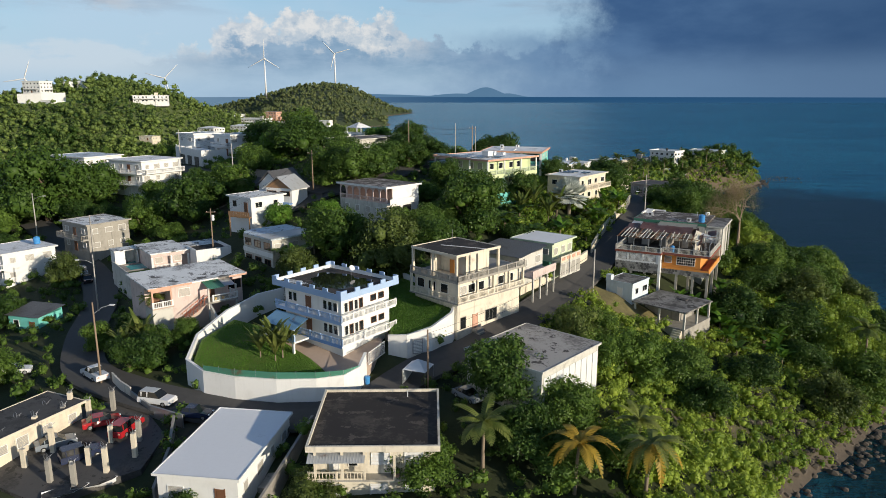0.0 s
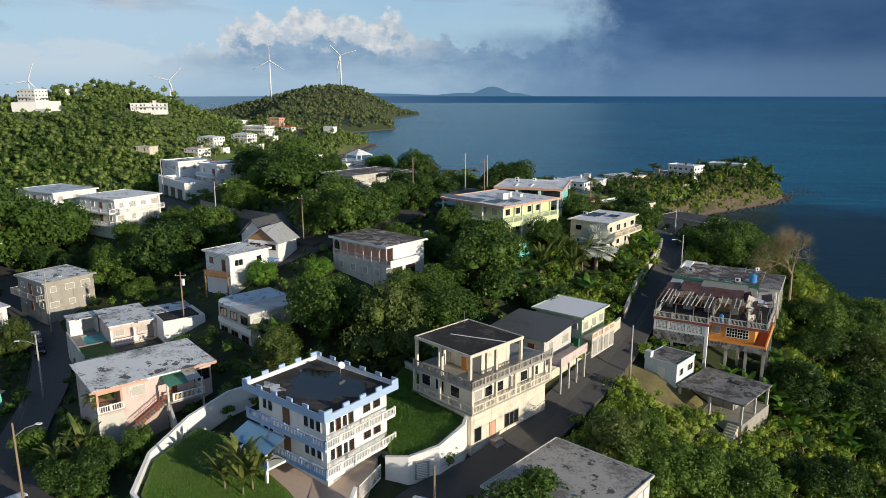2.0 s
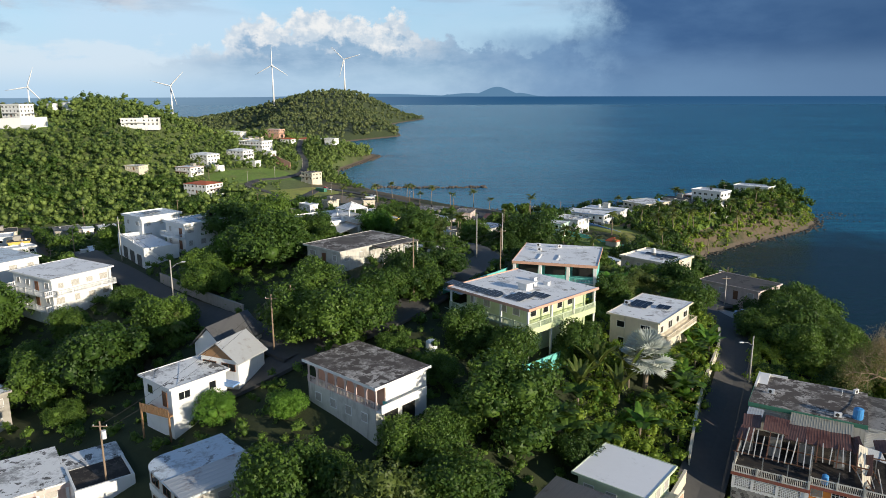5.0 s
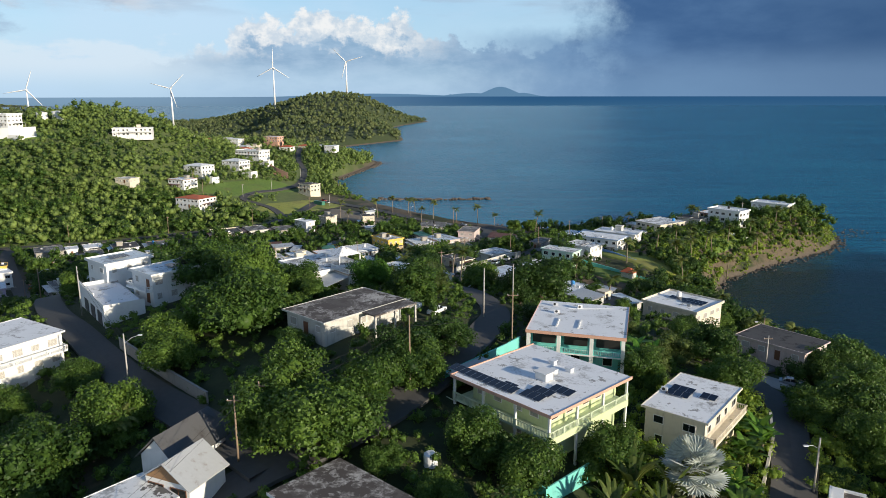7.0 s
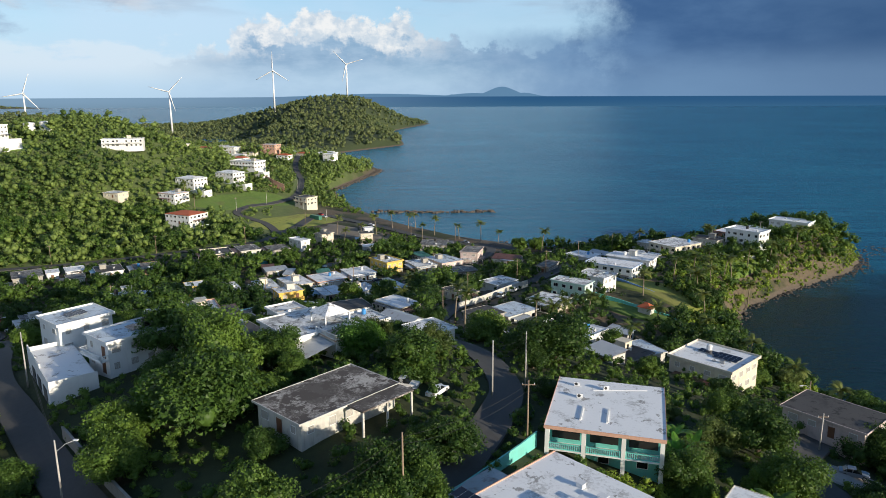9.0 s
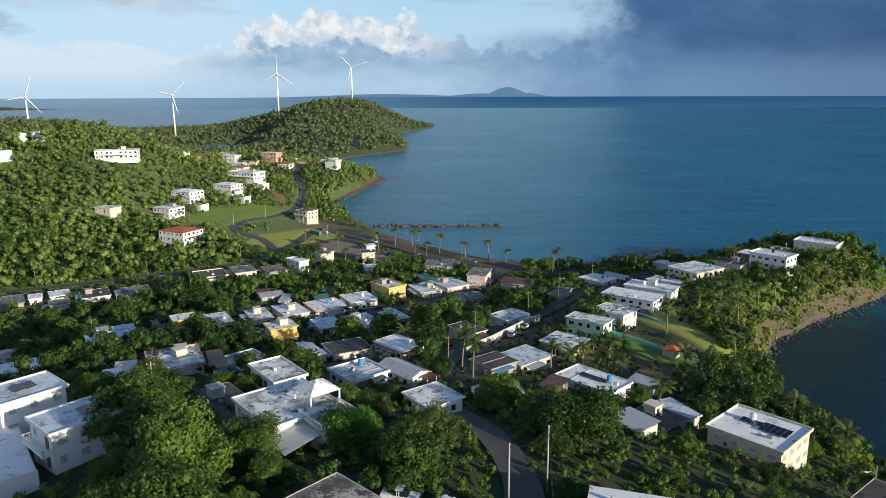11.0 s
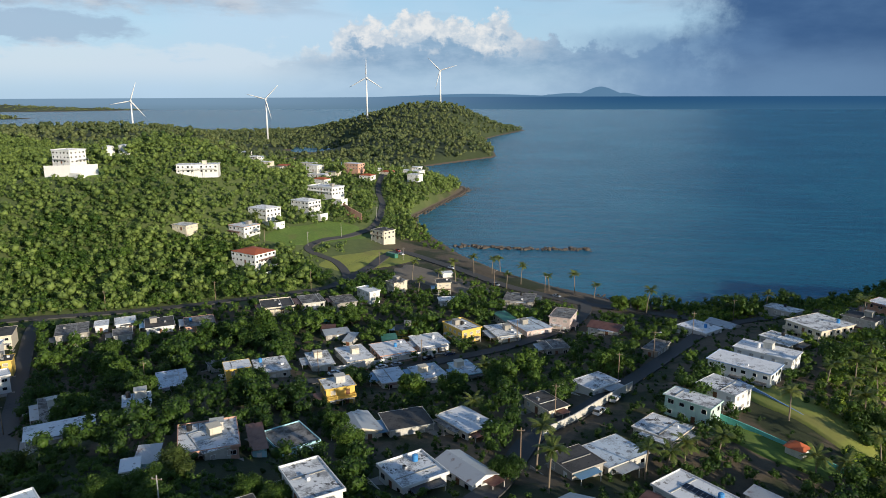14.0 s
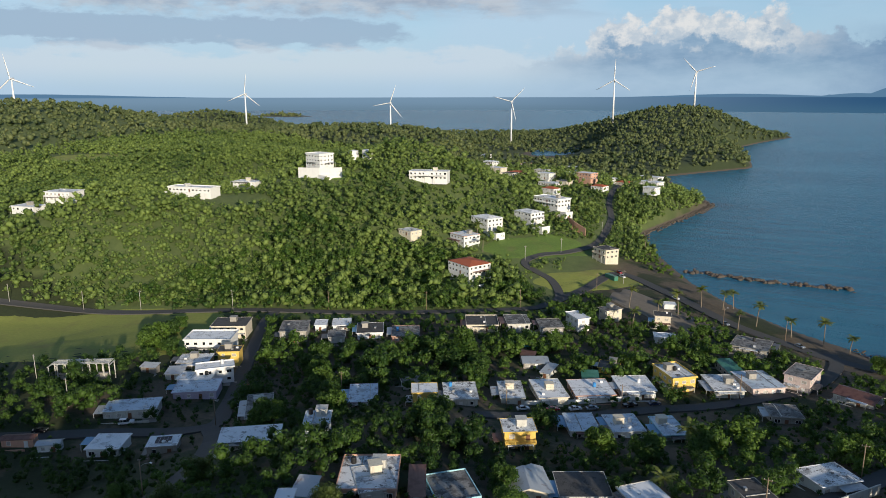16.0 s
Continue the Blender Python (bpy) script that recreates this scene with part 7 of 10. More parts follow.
def small_blue_house():
    h = house(34.3, 123.1, 24.0, -43, 5.3, 6.2, 1, PALEWALL, ROOF_GREY, "small pale blue house with a bare concrete roof", over=0.08, parapet=0.0, plinth=4)
    part("chimney_block", Geo().box(-2.7, -3.2, 2.9, -1.7, -2.2, 4.1), PALEWALL, h)
    h2 = thing("house", pose(41.2, 118.2, 17.85, 0, 0, -45), "open concrete shelter with a flat slab roof", "shelter")
    FOOTPRINTS.append((41.2, 118.2, radians(-45), 11, 11))
    part("roof", Geo().box(-5.1, -5.1, 3.0, 5.1, 5.1, 3.25), ROOF_GREY, h2)
    part("wall", Geo().box(-4.8, -1.0, -4, 2.0, 4.8, 3.0), CONCRETE, h2)
    part("floor_slab", Geo().box(-5.0, -5.0, -4, 5.0, 5.0, 0.1), CONCRETE, h2)
    for x, y in ((4.7, -4.7), (4.7, 0), (4.7, 4.7), (-4.7, -4.7), (0, -4.7)):
        column(h2, x, y, 0, 3.0, WHITE_OLD, 0.16)
    for i in range(6):
        part("step", Geo().box(3.0, -5.0 - i * 0.32 - 0.32, -2.2, 4.6, -5.0 - i * 0.32, -0.1 - i * 0.32), CREAM, h2)
    part("hatch", Geo().box(0.6, 1.4, 3.25, 1.8, 2.6, 3.42), ROOF_DARK, h2)


def arch_house():
    h = thing("house", pose(-12.7, 135.6, 34.2, 0, 0, -41), "white house with a row of pink arches under dark roof", "house")
    FOOTPRINTS.append((-12.7, 135.6, radians(-41), 15, 11))
    w, d = 6.6, 4.4
    part("wall", Geo().box(-w, -d + 1.6, -4, w, d, 5.8), WHITE, h)
    part("wall", Geo().box(-w, -d, -4, w, -d + 1.6, 2.9), WHITE_OLD, h)
    part("roof", Geo().box(-w - 0.5, -d - 0.5, 5.8, w + 0.5, d + 0.4, 6.05), ROOF_RUIN, h)
    part("roof_edge", Geo().box(-w - 0.52, -d - 0.52, 5.75, w + 0.52, -d - 0.5, 6.12).box(w + 0.5, -d - 0.5, 5.75, w + 0.52, d + 0.4, 6.12), WHITE, h)
    part("back_panel", Geo().box(-w + 0.1, -d + 1.54, 2.9, w - 0.1, -d + 1.58, 5.7), SALMON, h, "red wall behind the arches")
    n, bay = 7, 2 * w / 7
    for i in range(n):
        x0, x1 = -w + i * bay, -w + (i + 1) * bay
        xc, r = (x0 + x1) / 2, bay / 2 - 0.14
        g = Geo()
        arc = [(xc + r * math.cos(a), 4.75 + 0.75 * math.sin(a)) for a in [math.pi * k / 10 for k in range(11)]]
        for (xa, za), (xb, zb) in zip(arc, arc[1:]):
            g.add([(xa, -d, za), (xb, -d, zb), (xb, -d, 5.8), (xa, -d, 5.8), (xa, -d + 0.2, za), (xb, -d + 0.2, zb), (xb, -d + 0.2, 5.8), (xa, -d + 0.2, 5.8)],
                  [(3, 2, 1, 0), (4, 5, 6, 7), (0, 1, 5, 4)])
        g.box(x0, -d, 2.9, x0 + 0.14, -d + 0.2, 5.8).box(x1 - 0.14, -d, 2.9, x1, -d + 0.2, 5.8)
        part("arch", g, PINK, h, "pale pink arch")
    part("balustrade", balustrade(-w, -d + 0.1, w, -d + 0.1, 2.9, 0.95, 0.26, 0.05, 1.9), PINK, h)
    part("balcony", Geo().box(w, -d, 2.7, w + 1.0, d - 1, 2.9).box(w + 0.85, -d, 2.9, w + 1.0, d - 1, 3.8), WHITE, h)
    for q in (-3.0, 0.0):
        part("garage_door", Geo().box(w, q, -0.1, w + 0.05, q + 2.2, 2.2), PLASTIC_BLACK, h)
    for q in (-4.5, -1.5, 1.5, 4.5):
        window(h, q, -d - 0.005, 1.4, 0, 1.1, 1.1, "louvre")
    cloth = Geo().add([(-0.4, 0, 0), (0.4, 0, 0), (0.45, 0.03, 0.8), (-0.42, 0.02, 0.85)], [(0, 1, 2, 3)])
    solid("towel", cloth, TEAL, "turquoise towel hung on a balcony rail", "towel", m=pose(-9.6, 128.6, 37.2, 0, 0, -41))
    jug = Geo().tube((0, 0, 0), (0, 0, 1.5), 0.85, 0.85, 16).tube((0, 0, 1.5), (0, 0, 1.75), 0.85, 0.5, 16)
    solid("water_tank", jug, PLASTIC_WHITE, "large translucent white water tank on the ground", "water tank", m=pose(-4.6, 147.6, ground_z(-4.6, 147.6)), smooth=False)


def lime_house():
    yaw = -46
    h = thing("house", pose(9.9, 160.4, 36.9, 0, 0, yaw), "pale green two-storey house with white roof and verandas", "house")
    FOOTPRINTS.append((9.9, 160.4, radians(yaw), 19.5, 19))
    W, D = 8.4, 8.5
    part("wall", Geo().box(-W + 1.8, -D + 2.2, -5, W - 2.0, D, 6.3), LIME, h)
    part("floor_slab", Geo().box(-W, -D, 2.9, W, D, 3.1), GREEN, h)
    roof = part("roof", Geo().box(-W - 0.2, -D - 0.2, 6.3, W + 0.3, D + 0.2, 6.52), ROOF_WHITE, h, "bright white flat roof")
    part("roof_edge", Geo().box(-W - 0.24, -D - 0.26, 6.2, W + 0.34, -D - 0.2, 6.62).box(W + 0.3, -D - 0.2, 6.2, W + 0.36, D + 0.2, 6.62).box(-W - 0.24, -D - 0.2, 6.52, -W - 0.1, D + 0.2, 6.66), SALMON, roof, "orange tiled roof rim")
    for e in ((-W + 0.1, -D + 0.1, W - 0.1, -D + 0.1), (W - 0.1, -D + 0.1, W - 0.1, D - 0.1)):
        part("balustrade", balustrade(*e, 3.1, 1.0, 0.24, 0.05, 2.6), GREEN, h)
    part("band", Geo().box(W - 0.02, -D, 2.3, W + 0.05, D, 3.2), LIME, h)
    for x, y in ((-W + 0.2, -D + 0.2), (-2.8, -D + 0.2), (2.8, -D + 0.2), (W - 0.2, -D + 0.2), (W - 0.2, -2.8), (W - 0.2, 2.8), (W - 0.2, D - 0.2)):
        column(h, x, y, -5, 6.3, WHITE, 0.14)
    for k in (0, 1):
        for q in (-5.0, -2.0, 1.5, 4.2):
            window(h, q, -D + 2.195, k * 3.1 + 1.7, 0, 1.3, 1.3, "louvre", WHITE)
            window(h, W - 1.995, q, k * 3.1 + 1.7, 90, 1.2, 1.2, "glass", WHITE)
    part("patio_wall", Geo().box(W - 3, -D - 3.6, -3.5, W + 2.6, -D - 3.4, -0.5).box(W + 2.4, -D - 3.4, -3.5, W + 2.6, 3, -0.5), TEAL, h, "turquoise painted patio wall")
    part("carport_roof", corrugated(-W - 5.2, -D + 3, -W - 0.3, D - 6, 4.5, 4.7), TIN, h, "old white sheet carport roof")
    part("terrace", Geo().box(-W - 5.4, -D + 0.5, -4, -W + 1.8, D - 3, 1.6), GREEN, h)
    part("balustrade", balustrade(-W - 5.3, -D + 0.6, -W, -D + 0.6, 1.6, 0.9, 0.26, 0.05, 2.2), GREEN, h)
    for x, y in ((-W - 5.1, -D + 3.1), (-W - 5.1, D - 6.1)):
        column(h, x, y, 1.6, 4.5, WHITE, 0.1)
    c, s = math.cos(radians(yaw)), math.sin(radians(yaw))
    at = lambda u, v: (9.9 + u * c - v * s, 160.4 + u * s + v * c)
    zt = 36.9 + 6.52
    solar_panels(*at(-4.6, -6.6), zt, yaw, 1, 11, 6)
    solar_panels(*at(-0.5, -6.0), zt, yaw, 1, 2, 6)
    solar_panels(*at(3.6, -5.0), zt, yaw, 2, 3, 6)
    solar_panels(*at(5.2, -2.0), zt, yaw, 1, 3, 6)
    block = Geo().box(-0.9, -0.8, 0, 0.9, 0.8, 1.0).box(-1.1, -1.0, 1.0, 1.1, 1.0, 1.15)
    solid("roof_hatch", block, WHITE, "white boxed stair hatch on the roof", "roof hatch", m=pose(*at(1.0, -0.5), zt, 0, 0, yaw))
    for u, v in ((-1.5, 4.5), (1.8, 4.0), (0.6, 2.0)):
        roof_vent(*at(u, v), zt, yaw)


def teal_house():
    yaw = -15
    h = thing("house", pose(19.8, 186.9, 36.4, 0, 0, yaw), "turquoise two-storey house with white roof and orange rim", "house")
    FOOTPRINTS.append((19.8, 186.9, radians(yaw), 17, 19))
    W, D = 7.9, 8.6
    part("wall", Geo().box(-W + 0.4, -D + 2.2, -5, W - 0.4, D - 0.3, 6.3), TEAL, h)
    part("floor_slab", Geo().box(-W, -D, 2.9, W, -D + 2.4, 3.1), WHITE, h)
    roof = part("roof", Geo().box(-W - 0.1, -D - 0.1, 6.3, W + 0.1, D + 0.1, 6.52), ROOF_WHITE, h)
    part("roof_edge", Geo().box(-W - 0.14, -D - 0.18, 6.1, W + 0.14, -D - 0.1, 6.62).box(W + 0.1, -D - 0.1, 6.1, W + 0.16, D + 0.1, 6.62).box(-W - 0.16, -D - 0.1, 6.1, -W - 0.1, D + 0.1, 6.62), SALMON, roof, "orange roof rim")
    for x in (-W + 0.3, -W / 3, W / 3, W - 0.3):
        column(h, x, -D + 0.3, -5, 6.3, WHITE, 0.28)
    for x in (-5.2, 0, 5.2):
        part("grille", Geo().box(x - 1.9, -D + 1.9, 3.9, x + 1.9, -D + 2.0, 5.7), PLASTIC_BLACK, h, "dark window grille")
        part("balustrade", balustrade(x - 2.2, -D + 0.2, x + 2.2, -D + 0.2, 3.1, 0.9, 0.26, 0.05, 4.4), TEAL, h)
        window(h, x, -D + 2.195, 1.5, 0, 1.4, 1.3, "glass", WHITE)
    for q in (-3, 1, 5):
        window(h, W - 0.395, q, 4.8, 90, 1.2, 1.2, "louvre")
    c, s = math.cos(radians(yaw)), math.sin(radians(yaw))
    at = lambda u, v: (19.8 + u * c - v * s, 186.9 + u * s + v * c)
    zt = 36.4 + 6.52
    for u, v, t in ((-5.0, 5.8, 0), (-0.6, 5.4, 30), (-4.2, 1.6, 10)):
        air_unit(*at(u, v), zt, yaw + t)
    for u in (-3.4, 0.2):
        solid("roof_beam", Geo().box(-0.12, -2.2, 0, 0.12, 2.2, 0.18), WHITE, "low white beam across the flat roof", "beam", m=pose(*at(u, -3.6), zt, 0, 0, yaw))
    solid("pipe", Geo().tube((-4, 0, 0.06), (4, 2.2, 0.06), 0.05, 0.05, 6), PLASTIC_WHITE, "white drain pipe lying on the roof", "pipe", m=pose(*at(1.5, 4.6), zt, 0, 0, yaw))


def gable_cottage():
    h = thing("house", pose(-33.5, 146.5, 35.3, 0, 0, -22), "white cottage with steep grey gables and blue balcony", "house")
    FOOTPRINTS.append((-34, 147, radians(-22), 12, 13))
    part("wall", Geo().box(-6.2, -1.2, -4, -0.6, 7.2, 3.0).box(-2.0, -4.6, -4, 4.4, 1.2, 3.0), WHITE, h)
    part("roof", Geo().gable(-6.7, -1.8, -0.1, 7.6, 2.8, 6.0), TIN_DARK, h, "dark steep sheet roof", at=None)
    part("roof", Geo().gable(-2.6, -5.2, 5.0, 1.4, 2.8, 5.4), TIN, h, "weathered grey sheet gable")
    part("gable_wall", Geo().add([(-2.0, -4.62, 3.0), (4.4, -4.62, 3.0), (1.2, -4.62, 5.1)], [(0, 1, 2)]), WOOD, h, "brown boarded gable")
    part("gable_wall", Geo().add([(-6.2, -1.22, 3.0), (-0.6, -1.22, 3.0), (-3.4, -1.22, 5.7)], [(0, 1, 2)]), WHITE, h)
    for q in (-0.5, 2.8):
        window(h, q, -4.605, 1.9, 0, 2.2, 0.9, "glass", BROWN)
    part("balcony", Geo().box(-2.2, -6.0, -0.2, 4.6, -4.6, 0.0).box(-2.2, -6.05, -0.3, 4.6, -6.0, 0.35), BLUE, h, "blue painted balcony front")
    deck = thing("deck", pose(-39.5, 136.2, 33.6, 0, 0, -25), "brown timber deck with board railing", "deck")
    part("floor", Geo().box(-2.6, -2.2, -0.2, 2.6, 2.2, 0), WOOD, deck)
    for i in range(12):
        part("board", Geo().box(-2.6 + i * 0.44, -2.25, 0, -2.25 + i * 0.44, -2.18, 1.0), WOOD, deck)
    for x, y in ((-2.5, -2.1), (2.5, -2.1), (-2.5, 2.1), (2.5, 2.1)):
        column(deck, x, y, -5, 0, WOOD, 0.1)


def round_roof_house():
    h = thing("house", pose(-30, 123, 26.6, 0, 0, -45), "white two-storey house with a rounded bluish roof", "house")
    FOOTPRINTS.append((-30, 123, radians(-45), 12, 11))
    part("wall", Geo().box(-4.9, -4.4, -4, 4.9, 4.4, 5.9), WHITE_OLD, h)
    pts = [(-5.5 + 2.6 * (1 - math.sin(a)), -5.0 + 2.6 * (1 - math.cos(a))) for a in [math.pi / 2 * k / 8 for k in range(9)]][::-1]
    ring = [(5.5, -5.0), (5.5, 5.0), (-5.5, 5.0)] + pts[::-1][::-1]
    n = len(ring)
    g = Geo().add([(*p, 6.0) for p in ring] + [(*p, 6.22) for p in ring], [tuple(range(n))[::-1], tuple(range(n, 2 * n))] + [(i, (i + 1) % n, n + (i + 1) % n, n + i) for i in range(n)])
    part("roof", g, ROOF_BLUE, h)
    part("roof_patch", corrugated(0.5, -5.0, 5.5, 5.0, 6.3, 6.34, 0.8), TIN, h, "sheet metal half of the roof")
    for k in (0, 1):
        for q in (-3.2, 0, 3.2):
            window(h, q, -4.405, k * 3 + 1.6, 0, 1.9, 1.2, "glass", BROWN)
            window(h, 4.905, q, k * 3 + 1.6, 90, 1.6, 1.1, "louvre")
    part("band", Geo().box(-5.0, -4.5, 2.7, 5.0, -4.4, 3.5), WHITE, h)


def solar_house():
    h = house(32, 164, 39.0, -38, 8.2, 13.6, 2, CREAM, ROOF_WHITE, "cream two-storey house with white roof and solar panels", over=0.5, plinth=4, balcony=(("right", 1),), rail=CREAM)
    solar_panels(30.6, 165.2, 38.97, -38, 2, 3, 5)
    solar_panels(34.0, 163.4, 38.97, -38, 1, 2, 5)
    air_unit(28.4, 165.6, 38.97, -30)


def ruin_house():
    h = house(-20.4, 183.8, 46.3, -41, 9.8, 16.6, 1, WHITE_OLD, ROOF_RUIN, "unfinished low house with blackened stained roof slab", over=0.6, plinth=4)
    part("carport", Geo().box(5.4, -1.0, 2.9, 8.6, 8.6, 3.12), ROOF_RUIN, h)
    for y in (-0.8, 3.6, 8.3):
        column(h, 8.4, y, -1, 2.9, WHITE_OLD, 0.14)


def stadium():
    s = thing("grandstand", pose(-222, 305, ground_z(-222, 305), 0, 0, 33), "small open grandstand of pale columns and roof beams", "grandstand")
    for i in range(9):
        a = -0.5 + i * 0.125
        x, y = 22 * math.sin(a) * 1.0, 6 - 22 * (1 - math.cos(a)) * 0.9
        for k in (0, 4.5):
            part("post", Geo().box(x - 0.15, y - k - 0.15, -1, x + 0.15, y - k + 0.15, 5.5), WHITE_OLD, s)
        part("beam", Geo().box(x - 0.14, y - 5.2, 5.5, x + 0.14, y + 0.6, 5.8), WHITE_OLD, s)
    part("seats", Geo().box(-9, -0.5, -1, 9, 1.2, 1.0).box(-9, 1.2, -1, 9, 2.6, 1.8), CONCRETE, s)
    for k in range(4):
        part("roof_strip", Geo().box(-10, 0.6 + k * 1.3, 5.8, 10, 1.4 + k * 1.3, 5.9), WHITE_OLD, s)


for build in (blue_house, blue_yard, tan_house, grey_roof_house, green_house_small, derelict_house, white_roof_house, concrete_roof_house, small_blue_house,
              arch_house, lime_house, teal_house, gable_cottage, round_roof_house, solar_house, ruin_house, stadium):
    build()

# ---- the pink houses above the hill road ----
def pink_house():
    h = thing("house", pose(-40.6, 105.2, 26.2, 0, 0, 41), "pink house with stained pale roof and red outside stairs", "house")
    FOOTPRINTS.append((-40.6, 104.6, radians(41), 17, 13))
    part("wall", Geo().box(-4.2, -4.2, -5, 7.2, 4.8, 3.0).box(-7.2, -1.6, -5, -4.2, 4.8, 3.0), PINK, h)
    part("base_wall", Geo().box(-7.2, -4.7, -6, -4.2, -1.6, -0.15), WHITE_OLD, h)
    roof = part("roof", Geo().add([(-7.7, -5.0, 3.0), (7.7, -5.0, 3.0), (7.7, 5.3, 3.35), (-7.7, 5.3, 3.35), (-7.7, -5.0, 3.2), (7.7, -5.0, 3.2), (7.7, 5.3, 3.55), (-7.7, 5.3, 3.55)],
                                  [(3, 2, 1, 0), (4, 5, 6, 7), (0, 1, 5, 4), (1, 2, 6, 5), (2, 3, 7, 6), (3, 0, 4, 7)]), ROOF_STAINED, h)
    part("roof_edge", Geo().box(-7.75, -5.06, 2.86, -1.2, -5.0, 3.16).box(4.7, -5.06, 2.86, 7.75, -5.0, 3.16).box(7.7, -5.0, 2.86, 7.76, 5.2, 3.3), SALMON, roof, "faded red roof edge")
    porch = part("porch_floor", Geo().box(-7.2, -4.8, -0.2, -4.0, -1.6, 0.0), TERRACE, h)
    part("balustrade", balustrade(-7.1, -4.7, -4.2, -4.7, 0.0, 0.9, 0.26, 0.05, 1.5), WHITE, porch)
    part("arch_beam", Geo().box(-7.2, -4.75, 2.4, -4.2, -4.55, 3.0).box(-7.2, -4.75, 0, -6.95, -4.5, 2.4).box(-4.45, -4.75, 0, -4.2, -4.5, 2.4), SALMON, h)
    door(h, -5.6, -1.61, 0.0, 0, mat=BROWN)
    window(h, -2.2, -4.205, 1.6, 0, 1.7, 1.2, "louvre", WHITE)
    window(h, 5.9, -4.205, 1.5, 0, 2.0, 1.4, "glass", BROWN)
    window(h, 7.205, -1.5, 1.6, 90, 1.4, 1.1, "louvre")
    window(h, 7.205, 2.4, 1.6, 90, 1.4, 1.1, "louvre")
    door(h, 2.0, -4.205, 0.0, 0, mat=BROWN)
    part("awning", corrugated(0.6, -6.9, 3.2, -4.2, 2.1, 2.75), TIN_GREEN, h, "dark green sheet awning")
    part("awning", corrugated(3.25, -6.6, 5.0, -4.2, 2.1, 2.75), TIN, h, "cream sheet awning")
    slab = part("balcony", Geo().box(0.4, -6.9, -0.25, 5.2, -4.2, 0.0), CONCRETE, h)
    part("railing", balustrade(1.2, -6.8, 5.1, -6.8, 0.0, 1.0, 0.16, 0.02, 3.0), WHITE, slab)
    part("railing", balustrade(5.1, -6.8, 5.1, -4.3, 0.0, 1.0, 0.16, 0.02, 3.0), WHITE, slab)
    for x in (0.6, 5.0):
        part("post", Geo().box(x - 0.12, -6.8, -6, x + 0.12, -6.56, 2.2), WHITE_OLD, h)
    for i in range(13):
        part("step", Geo().box(0.4 - i * 0.3 - 0.3, -6.6, -5.5, 0.4 - i * 0.3, -5.4, -0.18 * (i + 1)), TERRACE, h)
    for y in (-6.62, -5.42):
        part("stair_rail", Geo().sweep([Vector((0.5 - 0.3 * i, y, 0.95 - 0.18 * i)) for i in range(14)], 0.04, 6), TILE_RED, h, "red painted stair rail")
        for i in range(0, 14, 2):
            part("baluster", Geo().tube((0.5 - 0.3 * i, y, -0.18 * i - 0.1), (0.5 - 0.3 * i, y, 0.95 - 0.18 * i), 0.03, 0.03, 5), TILE_RED, h)
    for k, (x, m) in enumerate(((1.4, YELLOW), (1.9, YELLOW), (2.5, PLASTIC_WHITE), (3.1, YELLOW), (4.2, PLASTIC_WHITE))):
        c, s = math.cos(radians(41)), math.sin(radians(41))
        solid("bucket", Geo().lathe([(0.17, 0), (0.22, 0.36), (0.24, 0.38), (0.2, 0.4)], 10), m, "plastic bucket standing on the balcony", "bucket", "buckets on the balcony",
              pose(-40.6 + x * c + 6.2 * s, 105.2 + x * s - 6.2 * c, 26.2))
    wall_line("boundary_wall", [(-35.3, 99.8), (-33.6, 97.0), (-32.2, 95.2)], [26.0, 25.2, 24.6], 0.2, WHITE_OLD, "broken weathered white wall below the stairs", "boundary walls")


